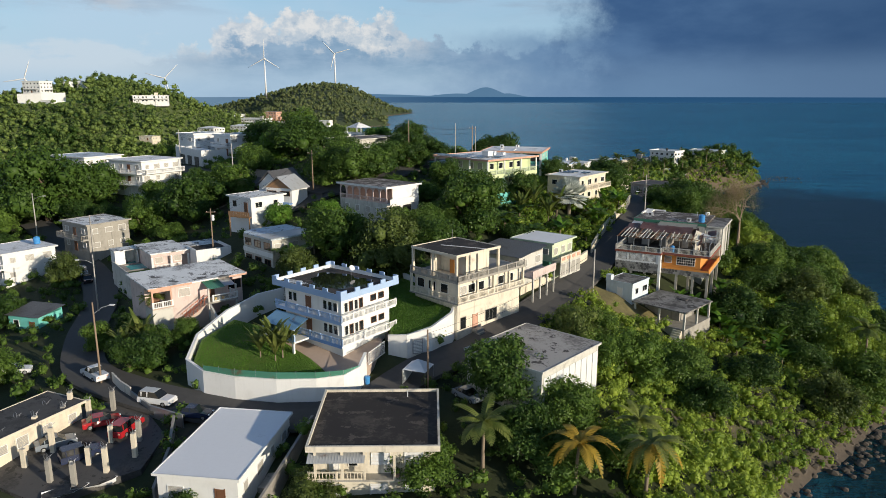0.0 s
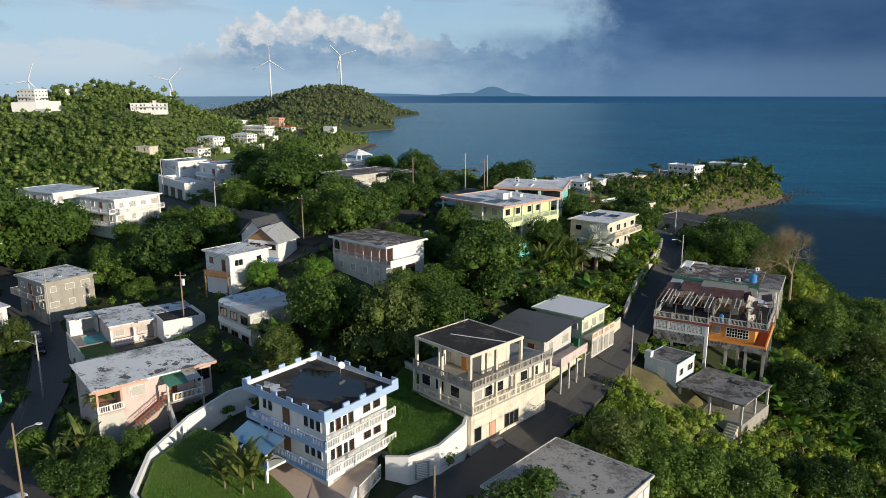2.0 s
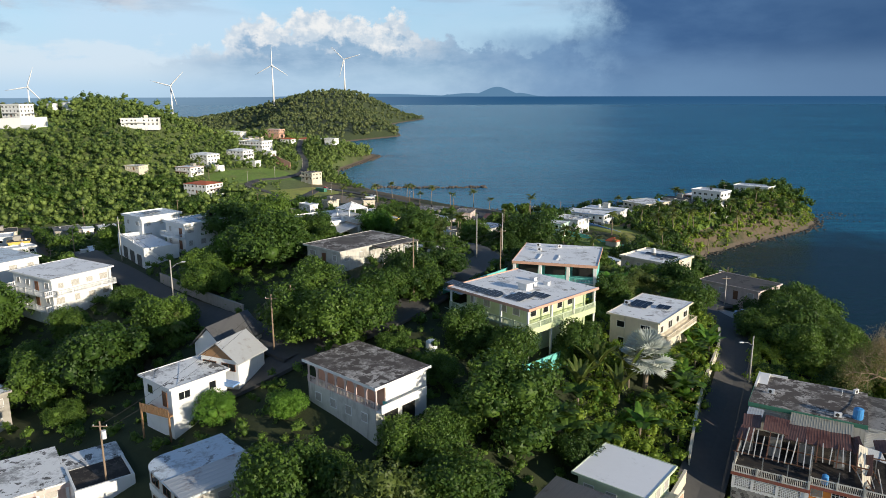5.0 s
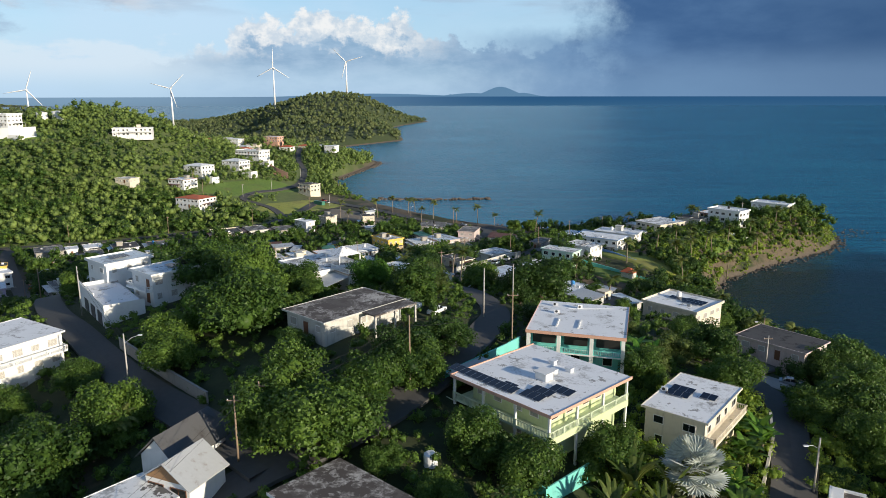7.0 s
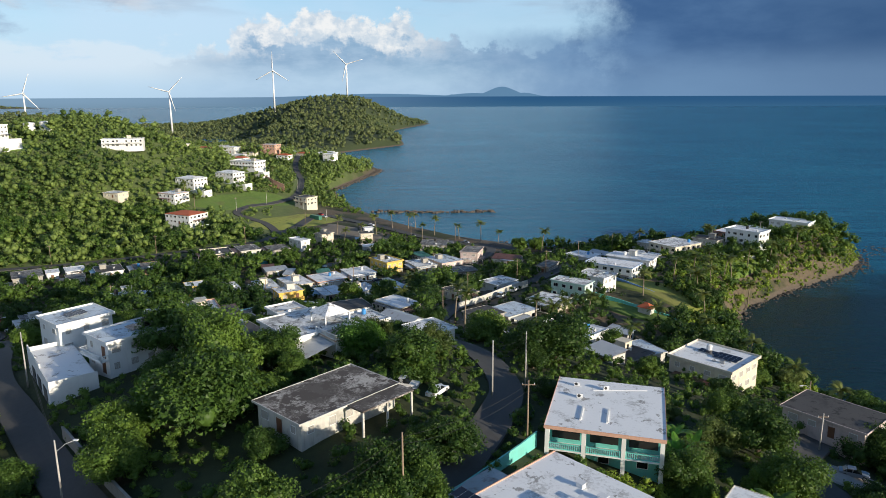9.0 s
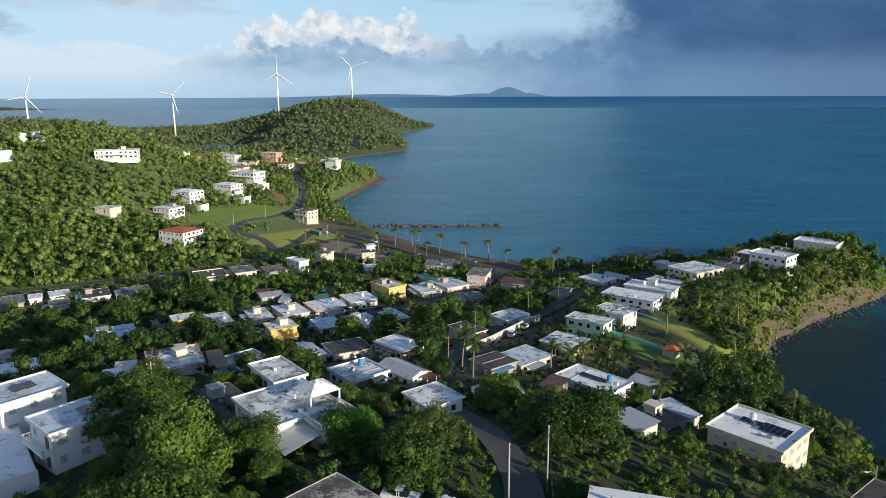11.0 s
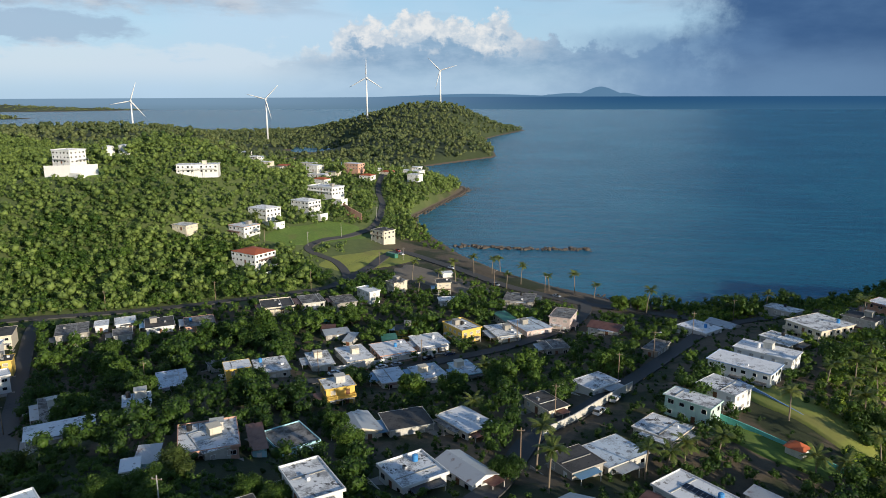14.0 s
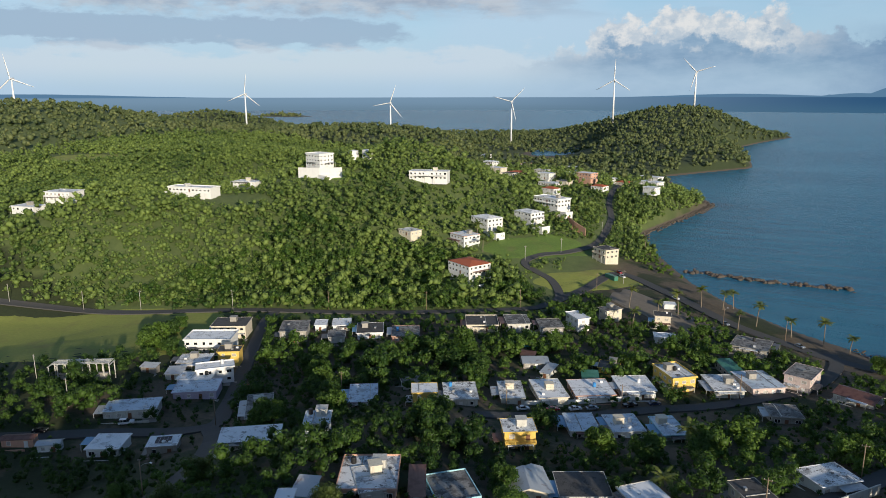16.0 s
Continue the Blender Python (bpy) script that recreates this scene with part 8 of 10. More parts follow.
def pool_house():
    yaw = 38
    h = thing("house", pose(-53.1, 121.4, 25.8, 0, 0, yaw), "pink and white house with pool court and peeling roof", "house")
    FOOTPRINTS.append((-49.5, 126.5, radians(yaw), 19, 17))
    part("wall", Geo().box(0.2, 0.9, -4, 7, 10, 3.0), PINK, h)
    part("wall", Geo().box(7, -3.8, -4, 13.6, 7.0, 2.9), WHITE, h)
    part("roof", Geo().box(-0.2, -0.3, 3.0, 7, 10.3, 3.2), ROOF_STAINED, h)
    part("roof", Geo().box(7, 2.6, 2.9, 13.8, 7.2, 3.1), ROOF_STAINED, h)
    part("roof", Geo().box(7.25, -3.55, 2.9, 13.4, 2.6, 3.0), ROOF_BLACK, h, "black patched roof behind a white parapet")
    part("parapet", Geo().box(7, -3.8, 2.9, 13.6, -3.55, 3.5).box(7, -3.55, 2.9, 7.25, 2.6, 3.5).box(13.4, -3.55, 2.9, 13.6, 2.6, 3.5), WHITE, h)
    part("porch_beam", Geo().box(0.0, -0.1, 2.4, 7, 0.12, 3.0), PINK, h)
    for x in (0.2, 3.6, 6.7):
        part("pillar", Geo().box(x - 0.16, -0.12, -0.2, x + 0.16, 0.2, 2.4), WHITE, h)
    part("porch_floor", Geo().box(0, -0.3, -4, 7, 0.9, 0.0), TERRACE, h)
    for a, b in ((0.3, 3.5), (3.8, 5.2)):
        part("balustrade", balustrade(a, -0.05, b, -0.05, 0.0, 0.9, 0.22, 0.05, 3.2), WHITE, h)
    for x in (1.6, 5.0):
        window(h, x, 0.895, 1.6, 0, 1.3, 1.0, "louvre", WHITE)
    part("pool_room", Geo().box(-4.2, 11.3, -4, 0, 11.6, 2.6).box(-4.2, 8.4, -4, -4.0, 11.3, 2.6).box(-0.2, 8.4, -4, 0, 11.3, 2.6).box(-4.0, 8.4, -4, -2.4, 8.6, 2.6), WHITE, h)
    part("pool_room_roof", Geo().box(-4.4, 8.2, 2.6, 0.1, 11.8, 2.75), ROOF_STAINED, h)
    part("pool_deck", Geo().box(-4.6, 2.6, -4, -2.9, 8.4, 0.02).box(-2.9, 7.6, -4, 0.2, 8.4, 0.02).box(-2.9, 2.6, -4, 0.2, 3.0, 0.02), PAVING, h)
    part("pool_basin", Geo().box(-2.9, 3.0, -4, 0.2, 7.6, -0.12), POOL, h, "turquoise swimming pool water")
    part("court", Geo().box(0.2, -5.2, -4, 7, -0.3, -0.25), ROOF_DARK, h, "dark paved courtyard")
    part("court_wall", Geo().box(-4.8, -5.4, -4, 7, -5.2, 0.5).box(-4.8, -5.2, -4, -4.6, 8.4, 0.9), WHITE_OLD, h)
    part("lawn", Geo().box(-4.6, -5.2, -4, 0.2, 2.6, -0.2), LAWN, h, "small lawn beside the pool")


def garage_row():
    g = thing("garage", pose(-68.6, 196.5, 37.0, 0, 0, 130), "row of white street garages with dark doors", "garage")
    FOOTPRINTS.append((-72.8, 206.5, radians(130), 21, 9))
    part("wall", Geo().box(0, -7.5, -5, 20.6, 0, 3.9), WHITE, g)
    part("roof", Geo().box(0.2, -7.3, 3.9, 20.4, -0.2, 4.0), ROOF_WHITE, g, "white terrace roof")
    part("parapet", Geo().box(0, -0.2, 3.9, 20.6, 0, 4.7).box(0, -7.5, 3.9, 0.2, -0.2, 4.7).box(20.4, -7.5, 3.9, 20.6, -0.2, 4.7), WHITE, g)
    for x in (2.2, 7.6, 13.0):
        d = part("garage_door", Geo().box(x, 0, 0.1, x + 3.2, 0.06, 2.7), PLASTIC_BLACK, g, "dark roller door")
        for k in range(6):
            part("slat", Geo().box(x + 0.08, 0.06, 0.25 + k * 0.4, x + 3.12, 0.09, 0.55 + k * 0.4), TIN_DARK, d)
    part("balustrade", balustrade(8.0, -0.1, 20.0, -0.1, 4.7, 0.6, 0.3, 0.05, 4.0), WHITE, g)


pink_house()
pool_house()
garage_row()

# ---- plants ----
ICO = bmesh.new()
bmesh.ops.create_icosphere(ICO, subdivisions=1, radius=1)
LUMP = (np.array([tuple(v.co) for v in ICO.verts]), np.array([[v.index for v in f.verts] for f in ICO.faces]))
ICO.free()


def leaf_mesh(name, centre, normal, size, mat, slim=0.55, rng=None, core=None):
    """Many small pointed leaves as one mesh: where they sit, how they face, how long they are; and solid lobes added as
    filling inside.
    """
    rng = rng or np.random.default_rng(1)
    n = len(centre)
    normal = normal / np.maximum(np.linalg.norm(normal, axis=1), 1e-6)[:, None]
    ref = rng.normal(size=(n, 3))
    u = np.cross(normal, ref)
    u /= np.maximum(np.linalg.norm(u, axis=1), 1e-6)[:, None]
    v = np.cross(normal, u)
    a, b = (size * 0.5)[:, None], (size * 0.5 * slim)[:, None]
    dip = normal * (size * 0.12)[:, None]
    tri = np.stack([centre - u * a - dip, centre + u * a * 0.55 - v * b * 1.25 + dip, centre + u * a * 0.75 + v * b * 1.25 - dip], 1)
    co, index = tri.reshape(-1, 3), np.arange(3 * n)
    if core is not None:
        index = np.concatenate([index, core[1].ravel() + len(co)])
        co = np.concatenate([co, core[0]])
    me = bpy.data.meshes.new(name)
    me.vertices.add(len(co))
    me.vertices.foreach_set("co", co.astype(np.float32).ravel())
    me.loops.add(len(index))
    me.loops.foreach_set("vertex_index", index.astype(np.int32))
    me.polygons.add(len(index) // 3)
    me.polygons.foreach_set("loop_start", np.arange(0, len(index), 3, dtype=np.int32))
    me.update(calc_edges=True)
    me.materials.append(mat)
    return me


def lumps(rng, cen, rad, form, rough=0.16):
    """Uneven dense lobes, one at each centre."""
    v, f = form
    V = cen[:, None] + v[None] * (rad[:, None] * rng.uniform(1 - rough, 1 + rough, (len(cen), len(v))))[..., None]
    F = f[None] + (np.arange(len(cen)) * len(v))[:, None, None]
    return V.reshape(-1, 3), F.reshape(-1, 3)


def crown_points(rng, blobs, leaves, wide=1.0, tall=0.75, hollow=0.80):
    """Leaves over the shells of many lobes that make up a crown of radius about 1."""
    cen = rng.normal(size=(blobs, 3)) * (0.42 * wide, 0.42 * wide, 0.40 * tall)
    far = np.linalg.norm(cen / (wide, wide, tall), axis=1)
    cen /= np.maximum(far / 0.68, 1)[:, None]
    rad = rng.uniform(0.20, 0.42, blobs)
    which = rng.choice(blobs, leaves, p=rad ** 2 / (rad ** 2).sum())
    d = rng.normal(size=(leaves, 3))
    d /= np.linalg.norm(d, axis=1)[:, None]
    d[:, 2] = np.where(d[:, 2] < -0.35, -d[:, 2], d[:, 2])
    p = cen[which] + d * (rad[which] * rng.uniform(hollow, 1.18, leaves))[:, None]
    nrm = d + rng.normal(size=(leaves, 3)) * 0.62 + (0, 0, 0.2)
    return p, nrm, cen, rad


def make_tree(name, seed, leaf, leaves, leaf_size, blobs=16, tall=0.8, label="", trunk_h=0.22, bark=None):
    """A tree of crown radius 1: tapered trunk with forking limbs, crown of leaf lobes."""
    rng = np.random.default_rng(seed)
    p, nrm, cen, rad = crown_points(rng, blobs, leaves, 1.0, tall)
    p[:, 2] += trunk_h + 0.62
    cen[:, 2] += trunk_h + 0.62
    g = Geo()
    fork = Vector((rng.normal() * 0.05, rng.normal() * 0.05, trunk_h + 0.12))
    g.tube((0, 0, -0.4), fork, 0.095, 0.07, 8)
    for c in cen[: min(9, blobs)]:
        mid = fork.lerp(Vector(c), 0.5) + Vector(rng.normal(size=3) * 0.05)
        g.tube(fork, mid, 0.05, 0.032, 6, False)
        g.tube(mid, Vector(c), 0.032, 0.012, 5, False)
    tree = thing("tree", pose(0, 0, -500), label, "tree", "trees on the hill and in the village")
    part("trunk", g, bark or BARK, tree, smooth=True)
    me = leaf_mesh("crown", p, nrm, rng.uniform(0.6, 1.3, leaves) * leaf_size, leaf, rng=rng, core=lumps(rng, cen, rad * 0.62, LUMP, 0.25))
    part("crown", me, None, tree)
    return tree


def plant(template, x, y, r, turn=0.0, squash=1.0, lift=0.0, label=""):
    ob = copy_thing(template, pose(x, y, ground_z(x, y) + lift, 0, 0, turn))
    ob.scale = (r, r, r * squash)
    if label:
        ob["label"] = label
    return ob


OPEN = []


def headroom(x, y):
    """How high crowns may rise at the spots and keep roofs, roads and lawns behind them in the camera's view."""
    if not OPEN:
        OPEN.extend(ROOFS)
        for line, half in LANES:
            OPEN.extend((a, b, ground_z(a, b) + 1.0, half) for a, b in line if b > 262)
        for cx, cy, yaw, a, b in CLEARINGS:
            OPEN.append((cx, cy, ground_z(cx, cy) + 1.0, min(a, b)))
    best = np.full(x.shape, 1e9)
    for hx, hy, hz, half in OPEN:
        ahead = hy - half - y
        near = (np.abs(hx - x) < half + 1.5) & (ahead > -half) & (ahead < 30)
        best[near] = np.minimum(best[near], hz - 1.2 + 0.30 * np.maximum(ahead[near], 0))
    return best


LABELS = {
    "dark": "large dark green broadleaf tree with a dense rounded crown", "mid": "green broadleaf tree with a full uneven crown",
    "bright": "bright green mango tree with a domed crown", "olive": "olive green tree with a loose feathery crown",
}
FULL = {
    "dark": [make_tree("tree", 11, LEAF_DARK, 9500, 0.074, 30, label=LABELS["dark"]), make_tree("tree", 12, LEAF_DARK, 9500, 0.074, 40, label=LABELS["dark"])],
    "mid": [make_tree("tree", 13, LEAF_MID, 9500, 0.074, 28, label=LABELS["mid"]), make_tree("tree", 14, LEAF_MID, 9500, 0.074, 36, 1.0, label=LABELS["mid"])],
    "bright": [make_tree("tree", 15, LEAF_BRIGHT, 9500, 0.074, 34, label=LABELS["bright"])],
    "lush": [make_tree("tree", 17, LEAF_VINE, 9500, 0.074, 34, 0.9, label="bright green tree smothered in creepers"), make_tree("tree", 18, LEAF_VINE, 9500, 0.074, 26, 0.8, label="bright green tree smothered in creepers")],
    "olive": [make_tree("tree", 16, LEAF_OLIVE, 8500, 0.070, 42, 1.0, label=LABELS["olive"])],
}
LESS = {
    "dark": [make_tree("tree", 21, LEAF_DARK, 2400, 0.15, 20, label=LABELS["dark"])],
    "mid": [make_tree("tree", 22, LEAF_MID, 2400, 0.15, 18, label=LABELS["mid"]), make_tree("tree", 23, LEAF_MID, 2400, 0.15, 24, 1.0, label=LABELS["mid"])],
    "bright": [make_tree("tree", 24, LEAF_BRIGHT, 2400, 0.15, 20, label=LABELS["bright"])],
    "olive": [make_tree("tree", 25, LEAF_OLIVE, 2400, 0.15, 24, 1.0, label=LABELS["olive"])],
}
# x, y and crown radius of the large trees
TREES_HILL = [
    (-40, 197, 7.0), (-45, 188, 5.0), (-50, 182, 5.0), (-16, 151, 6.0), (-56, 154, 5.5), (-66, 151, 5.0), (-48, 159, 4.0), (-33, 135, 3.0),
    (-23, 134, 2.6), (-19, 117, 6.0), (-9, 111, 6.5), (-1, 119, 5.5), (6, 132, 7.5), (-3, 128, 4.0), (-7, 164, 4.5), (83, 327, 5.0),
    (84, 186, 6.0), (88, 208, 6.0), (-89, 172, 8.0), (-112, 190, 6.0),
]
TREES_SLOPE = [
    (-97, 168, 12.0), (-56, 155, 5.0), (-70, 157, 4.0), (8, 80.5, 6.0), (20, 96, 4.5), (55, 125, 6.0), (67, 126, 6.0), (51, 106, 5.0),
    (66, 108, 5.0), (88, 160, 6.5), (-27, 61, 2.6), (22, 93, 4.0), (28, 94, 5.0), (36, 98, 5.0), (38, 93, 5.0), (79, 154, 6.0),
    (92, 141, 6.0), (78, 118, 6.0), (-45.5, 96.5, 2.8), (-41.5, 93.0, 2.8), (-47.5, 99.5, 2.6), (-37.5, 95.0, 2.4), (-51.5, 96.5, 2.6), (-0.6, 104.5, 2.4), (19, 100, 3.4), (25, 103, 3.2), (13, 68, 4.0), (9, 71, 4.5), (15, 76, 4.0), (-41, 90, 3.5), (-44, 90, 3.0),
]
TREES_RIDGE = [
    (-55, 151, 7.5), (-50, 161, 5.5), (-47, 175, 4.5), (-38, 184, 8.5), (-18, 149, 7.0), (-13, 159, 5.0), (-9, 165, 5.0), (-3, 175, 4.5),
    (-20, 210, 4.6), (-33, 205, 5.0), (-9, 200, 5.5), (7, 146, 4.5), (18, 152, 4.5), (45, 193, 5.5), (45, 181, 5.0), (28, 176, 4.0),
    (78, 200, 5.5), (63, 178, 6.5), (-25, 152, 6.0), (-23, 159, 5.0),
]
TREES_VILLAGE = [
    (-55, 214, 8.0), (-56, 228, 6.0), (-48, 249, 3.6), (-73, 317, 5.0), (-54, 300, 4.0), (-130, 400, 6.5), (-144, 344, 6.0), (-102, 383, 5.5),
    (-9, 277, 4.0), (4, 241, 5.0), (17, 224, 8.0), (19, 366, 5.5), (92, 378, 5.0), (-88, 428, 4.0), (-37, 482, 4.0), (41, 474, 5.0),
    (32, 473, 5.0), (-118, 389, 6.0), (-240, 352, 6.5), (-246, 363, 5.5), (-233, 343, 5.5), (-250, 372, 4.5), (-226, 347, 4.5), (-163, 362, 6.0), (-152, 352, 5.5), (-141, 372, 6.5), (-133, 358, 5.0), (-170, 376, 5.0), (-118, 402, 6.5), (-107, 394, 5.0), (-86, 318, 6.0), (-64, 352, 5.0), (-92, 336, 4.6), (-118, 318, 5.0), (-128, 300, 6.0), (-30, 343, 5.5), (-42, 340, 5.0), (-17, 352, 4.5), (-86, 322, 5.0), (-47, 288, 4.6),
]
TREES_SEAWARD = [
    (-104, 172, 7.0), (-98, 178, 7.0), (-112, 178, 7.5), (-118, 168, 7.0), (-63, 161, 5.0), (-106, 160, 6.0), (-124, 184, 7.0),
    (66, 185, 5.2), (72, 192, 5.8), (78, 198, 6.0), (84, 203, 5.6), (90, 208, 5.2), (70, 205, 5.6), (78, 212, 6.0), (74, 180, 5.0), (82, 188, 5.6), (90, 195, 5.5),
    (72, 165, 5.5), (88, 183, 5.0), (95, 187, 5.0), (68, 150, 4.6), (72, 158, 5.0), (62, 158, 4.5), (66, 140, 4.6), (76, 145, 5.0), (98, 168, 5.5), (92, 152, 6.6),
    (74.6, 139.0, 6.2), (82.8, 131.3, 5.6), (66, 118, 4.6), (74, 124, 5.2), (80, 146, 6.6), (90, 132, 5.4), (86, 122, 4.6), (70, 146, 6.0), (97, 172, 7.4), (100, 181, 7.6), (92, 166, 7.0), (87.5, 220, 8.4), (94, 226, 7.0), (82, 228, 7.0), (56, 176.5, 4.6), (99, 158, 6.4), (84, 140, 6.0), (60, 146, 4.0), (74, 132, 4.6), (59, 167, 5.2), (62, 176, 5.2),
]
CLEARINGS += [
    (27.8, 150.0, 0, 4.0, 4.0), (31.5, 117.8, radians(-15), 6.5, 4.2),
    (-290, 336, radians(32), 84, 46), (-150, 570, radians(55), 46, 20), (-110, 540, radians(50), 40, 22), (-276, 648, radians(12), 17, 9), (-312, 566, radians(18), 34, 8), (-440, 1290, radians(100), 150, 95),
    (-70, 505, radians(-40), 42, 12), (-14, 95, radians(-44), 14, 11), (-23, 88, 0, 11, 7), (-42, 71, radians(-40), 11, 9), (65, 329, radians(128), 24, 10), (54, 311, radians(145), 17, 5),
    (-355, 515, radians(10), 30, 12), (-650, 604, 0, 58, 22), (-626, 672, 0, 32, 16), (-6, 90, 0, 6, 6), (58, 196, 0, 9, 7),
]
pick = random.Random(5)
BRIGHT_SPOTS = {(o, i) for o, i in (("hill", 1), ("ridge", 8), ("hill", 7), ("hill", 8))}
OLIVE_SPOTS = {("seaward", 26), ("seaward", 25), ("seaward", 27), ("hill", 10), ("slope", 8), ("slope", 4)}
PLANTED = []
for zone, spots in (("hill", TREES_HILL), ("slope", TREES_SLOPE), ("ridge", TREES_RIDGE), ("seaward", TREES_SEAWARD), ("village", TREES_VILLAGE)):
    for i, (x, y, r) in enumerate(spots):
        # seaward trees behind the ruin: dark leaf kinds carry the shade that falls there
        kind = "bright" if (zone, i) in BRIGHT_SPOTS else "olive" if (zone, i) in OLIVE_SPOTS else pick.choice(("dark", "mid", "dark") if zone == "seaward" and (x < 70 or y > 175) else ("lush", "mid", "lush") if zone == "seaward" else ("dark", "mid", "mid", "dark"))
        group = LESS if zone == "village" and y > 290 else FULL
        plant(pick.choice(group[kind]), x, y, r * 1.05, pick.uniform(0, 360), pick.uniform(0.85, 1.05), lift=-0.15 * r)
        PLANTED.append((x, y, r))


def scatter(n, seed, x0, x1, y0, y1, gap, margin, lanes=1.5, want=None, avoid=0.0, shore=4.0):
    """Spots apart from one another, from houses, roads and open grass."""
    rng = np.random.default_rng(seed)
    x, y = rng.uniform(x0, x1, n), rng.uniform(y0, y1, n)
    ok = free_spots(x, y, margin, lanes) & (inland(x, y) > shore)
    if want is not None:
        ok &= want(x, y)
    x, y = x[ok], y[ok]
    cells, out = {}, []
    for a, b in zip(x, y):
        k = (int(a // gap), int(b // gap))
        if all((a - c) ** 2 + (b - d) ** 2 > gap * gap for i in (-1, 0, 1) for j in (-1, 0, 1) for c, d in cells.get((k[0] + i, k[1] + j), ())):
            if avoid and any((a - c) ** 2 + (b - d) ** 2 < (avoid * r) ** 2 for c, d, r in PLANTED):
                continue
            cells.setdefault(k, []).append((a, b))
            out.append((a, b))
    return out


def near_hill(x, y):
    return (x > -125) & (y < 262)


for x, y in scatter(5000, 31, -125, 110, 40, 262, 8.6, 2.2, 2.0, near_hill, 0.8)[:130]:
    if x > 22 and y < 150 and x + 0.25 * y > 50:
        continue
    r = pick.uniform(2.4, 4.6)
    plant(pick.choice(FULL[pick.choice(("dark", "mid", "dark", "mid", "olive"))]), x, y, r, pick.uniform(0, 360), pick.uniform(0.8, 1.05), -0.2 * r)


def thicket(name, spots, sizes, mat, leaves, leaf, seed, label, category, tall=0.8, lift=0.35, lobes=7, core=0.68):
    """Growth that nobody could count, as one mesh of leaf clumps."""
    rng = np.random.default_rng(seed)
    kinds = []
    for _ in range(6):
        p, nrm, cen, rad = crown_points(rng, lobes, leaves, 1.0, tall)
        kinds.append((p, nrm, *lumps(rng, cen, rad * core, LUMP, 0.25)))
    spots = np.array(spots)
    z = heights(spots[:, 0], spots[:, 1])
    P, Q, S, V, F, base = [], [], [], [], [], 0
    for (x, y), h, r in zip(spots, z, sizes):
        p, nrm, v, f = kinds[rng.integers(6)]
        t = rng.uniform(0, 2 * math.pi)
        c, s = math.cos(t), math.sin(t)
        rot = np.array([[c, -s, 0], [s, c, 0], [0, 0, 1]])
        P.append((p @ rot.T) * r + (x, y, h + lift * r))
        Q.append(nrm @ rot.T)
        S.append(rng.uniform(0.6, 1.3, len(p)) * leaf * r)
        V.append((v @ rot.T) * r + (x, y, h + lift * r))
        F.append(f + base)
        base += len(v)
    me = leaf_mesh(name, np.concatenate(P), np.concatenate(Q), np.concatenate(S), mat, rng=rng, core=(np.concatenate(V), np.concatenate(F)))
    return tagged(new(name, me), label, category, kind="stuff")


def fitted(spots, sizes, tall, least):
    """Spots and sizes of growth, cut low to keep houses, roads and lawns behind it in the camera's view."""
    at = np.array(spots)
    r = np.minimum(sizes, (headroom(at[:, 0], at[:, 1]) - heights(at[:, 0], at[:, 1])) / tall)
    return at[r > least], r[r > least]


size = np.random.default_rng(9)


def bank(q):
    return q[0] > 16 and q[1] < 178 and q[0] + 0.25 * q[1] > 38


spots = scatter(26000, 48, 16, 112, 30, 178, 1.95, 0.6, 0.7, shore=1.0)
east = [q for q in spots if bank(q)]
thicket("vines", east, size.uniform(1.9, 3.3, len(east)), LEAF_VINE, 260, 0.125, 1, "bright green vines and shrubs smothering the steep bank", "vines", 0.85, 0.30, 5, 0.66)
rest = [q for q in scatter(26000, 41, -125, 108, 30, 262, 2.6, 0.8, 0.7, near_hill) if not bank(q)]
thicket("shrubs", rest, size.uniform(1.3, 2.6, len(rest)), LEAF_MID, 120, 0.18, 2, "dense dark green undergrowth between the houses", "shrubs", 0.85, 0.30, 4, 0.72)
spots = scatter(16000, 47, 20, 230, 255, 515, 2.7, 0.8, 1.0, lambda x, y: (inland(x, y) < np.where(y < 395, 23, 40)) & (x > 60), shore=1.2)
thicket("vines", spots, size.uniform(1.8, 3.6, len(spots)), LEAF_VINE, 120, 0.18, 7, "green shrubs and creepers on the cliffs of the point", "vines", 0.85, 0.30, 5, 0.66)
spots = scatter(14000, 51, 60, 240, 255, 520, 1.7, 0.4, 0.5, lambda x, y: inland(x, y) < 7, shore=0.3)
thicket("vines", spots, size.uniform(1.0, 2.2, len(spots)), LEAF_VINE, 60, 0.26, 10, "hanging creepers over the low sea cliff", "vines", 0.9, 0.1, 3, 0.7)


def grove(q):
    """Where the village trees grow thick and tall."""
    return math.sin(q[0] * 0.071 + 1.3 * math.sin(q[1] * 0.043)) * math.sin(q[1] * 0.083 + 1.1 * math.sin(q[0] * 0.037)) > 0.1


spots = scatter(26000, 42, -290, 215, 230, 520, 4.3, 0.5, 0.8, lambda x, y: (inland(x, y) > 26) | (x > 60))
thicket("shrubs", spots, size.uniform(1.0, 2.3, len(spots)), LEAF_DARK, 50, 0.28, 3, "hedges and weeds between village houses", "shrubs", 0.85, 0.30, 3, 0.8)
spots = scatter(22000, 32, -300, 215, 255, 520, 4.8, 1.2, 1.4, lambda x, y: (inland(x, y) > 30) | (x > 45), 0.6)
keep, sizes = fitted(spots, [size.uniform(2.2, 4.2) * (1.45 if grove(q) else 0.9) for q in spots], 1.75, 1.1)
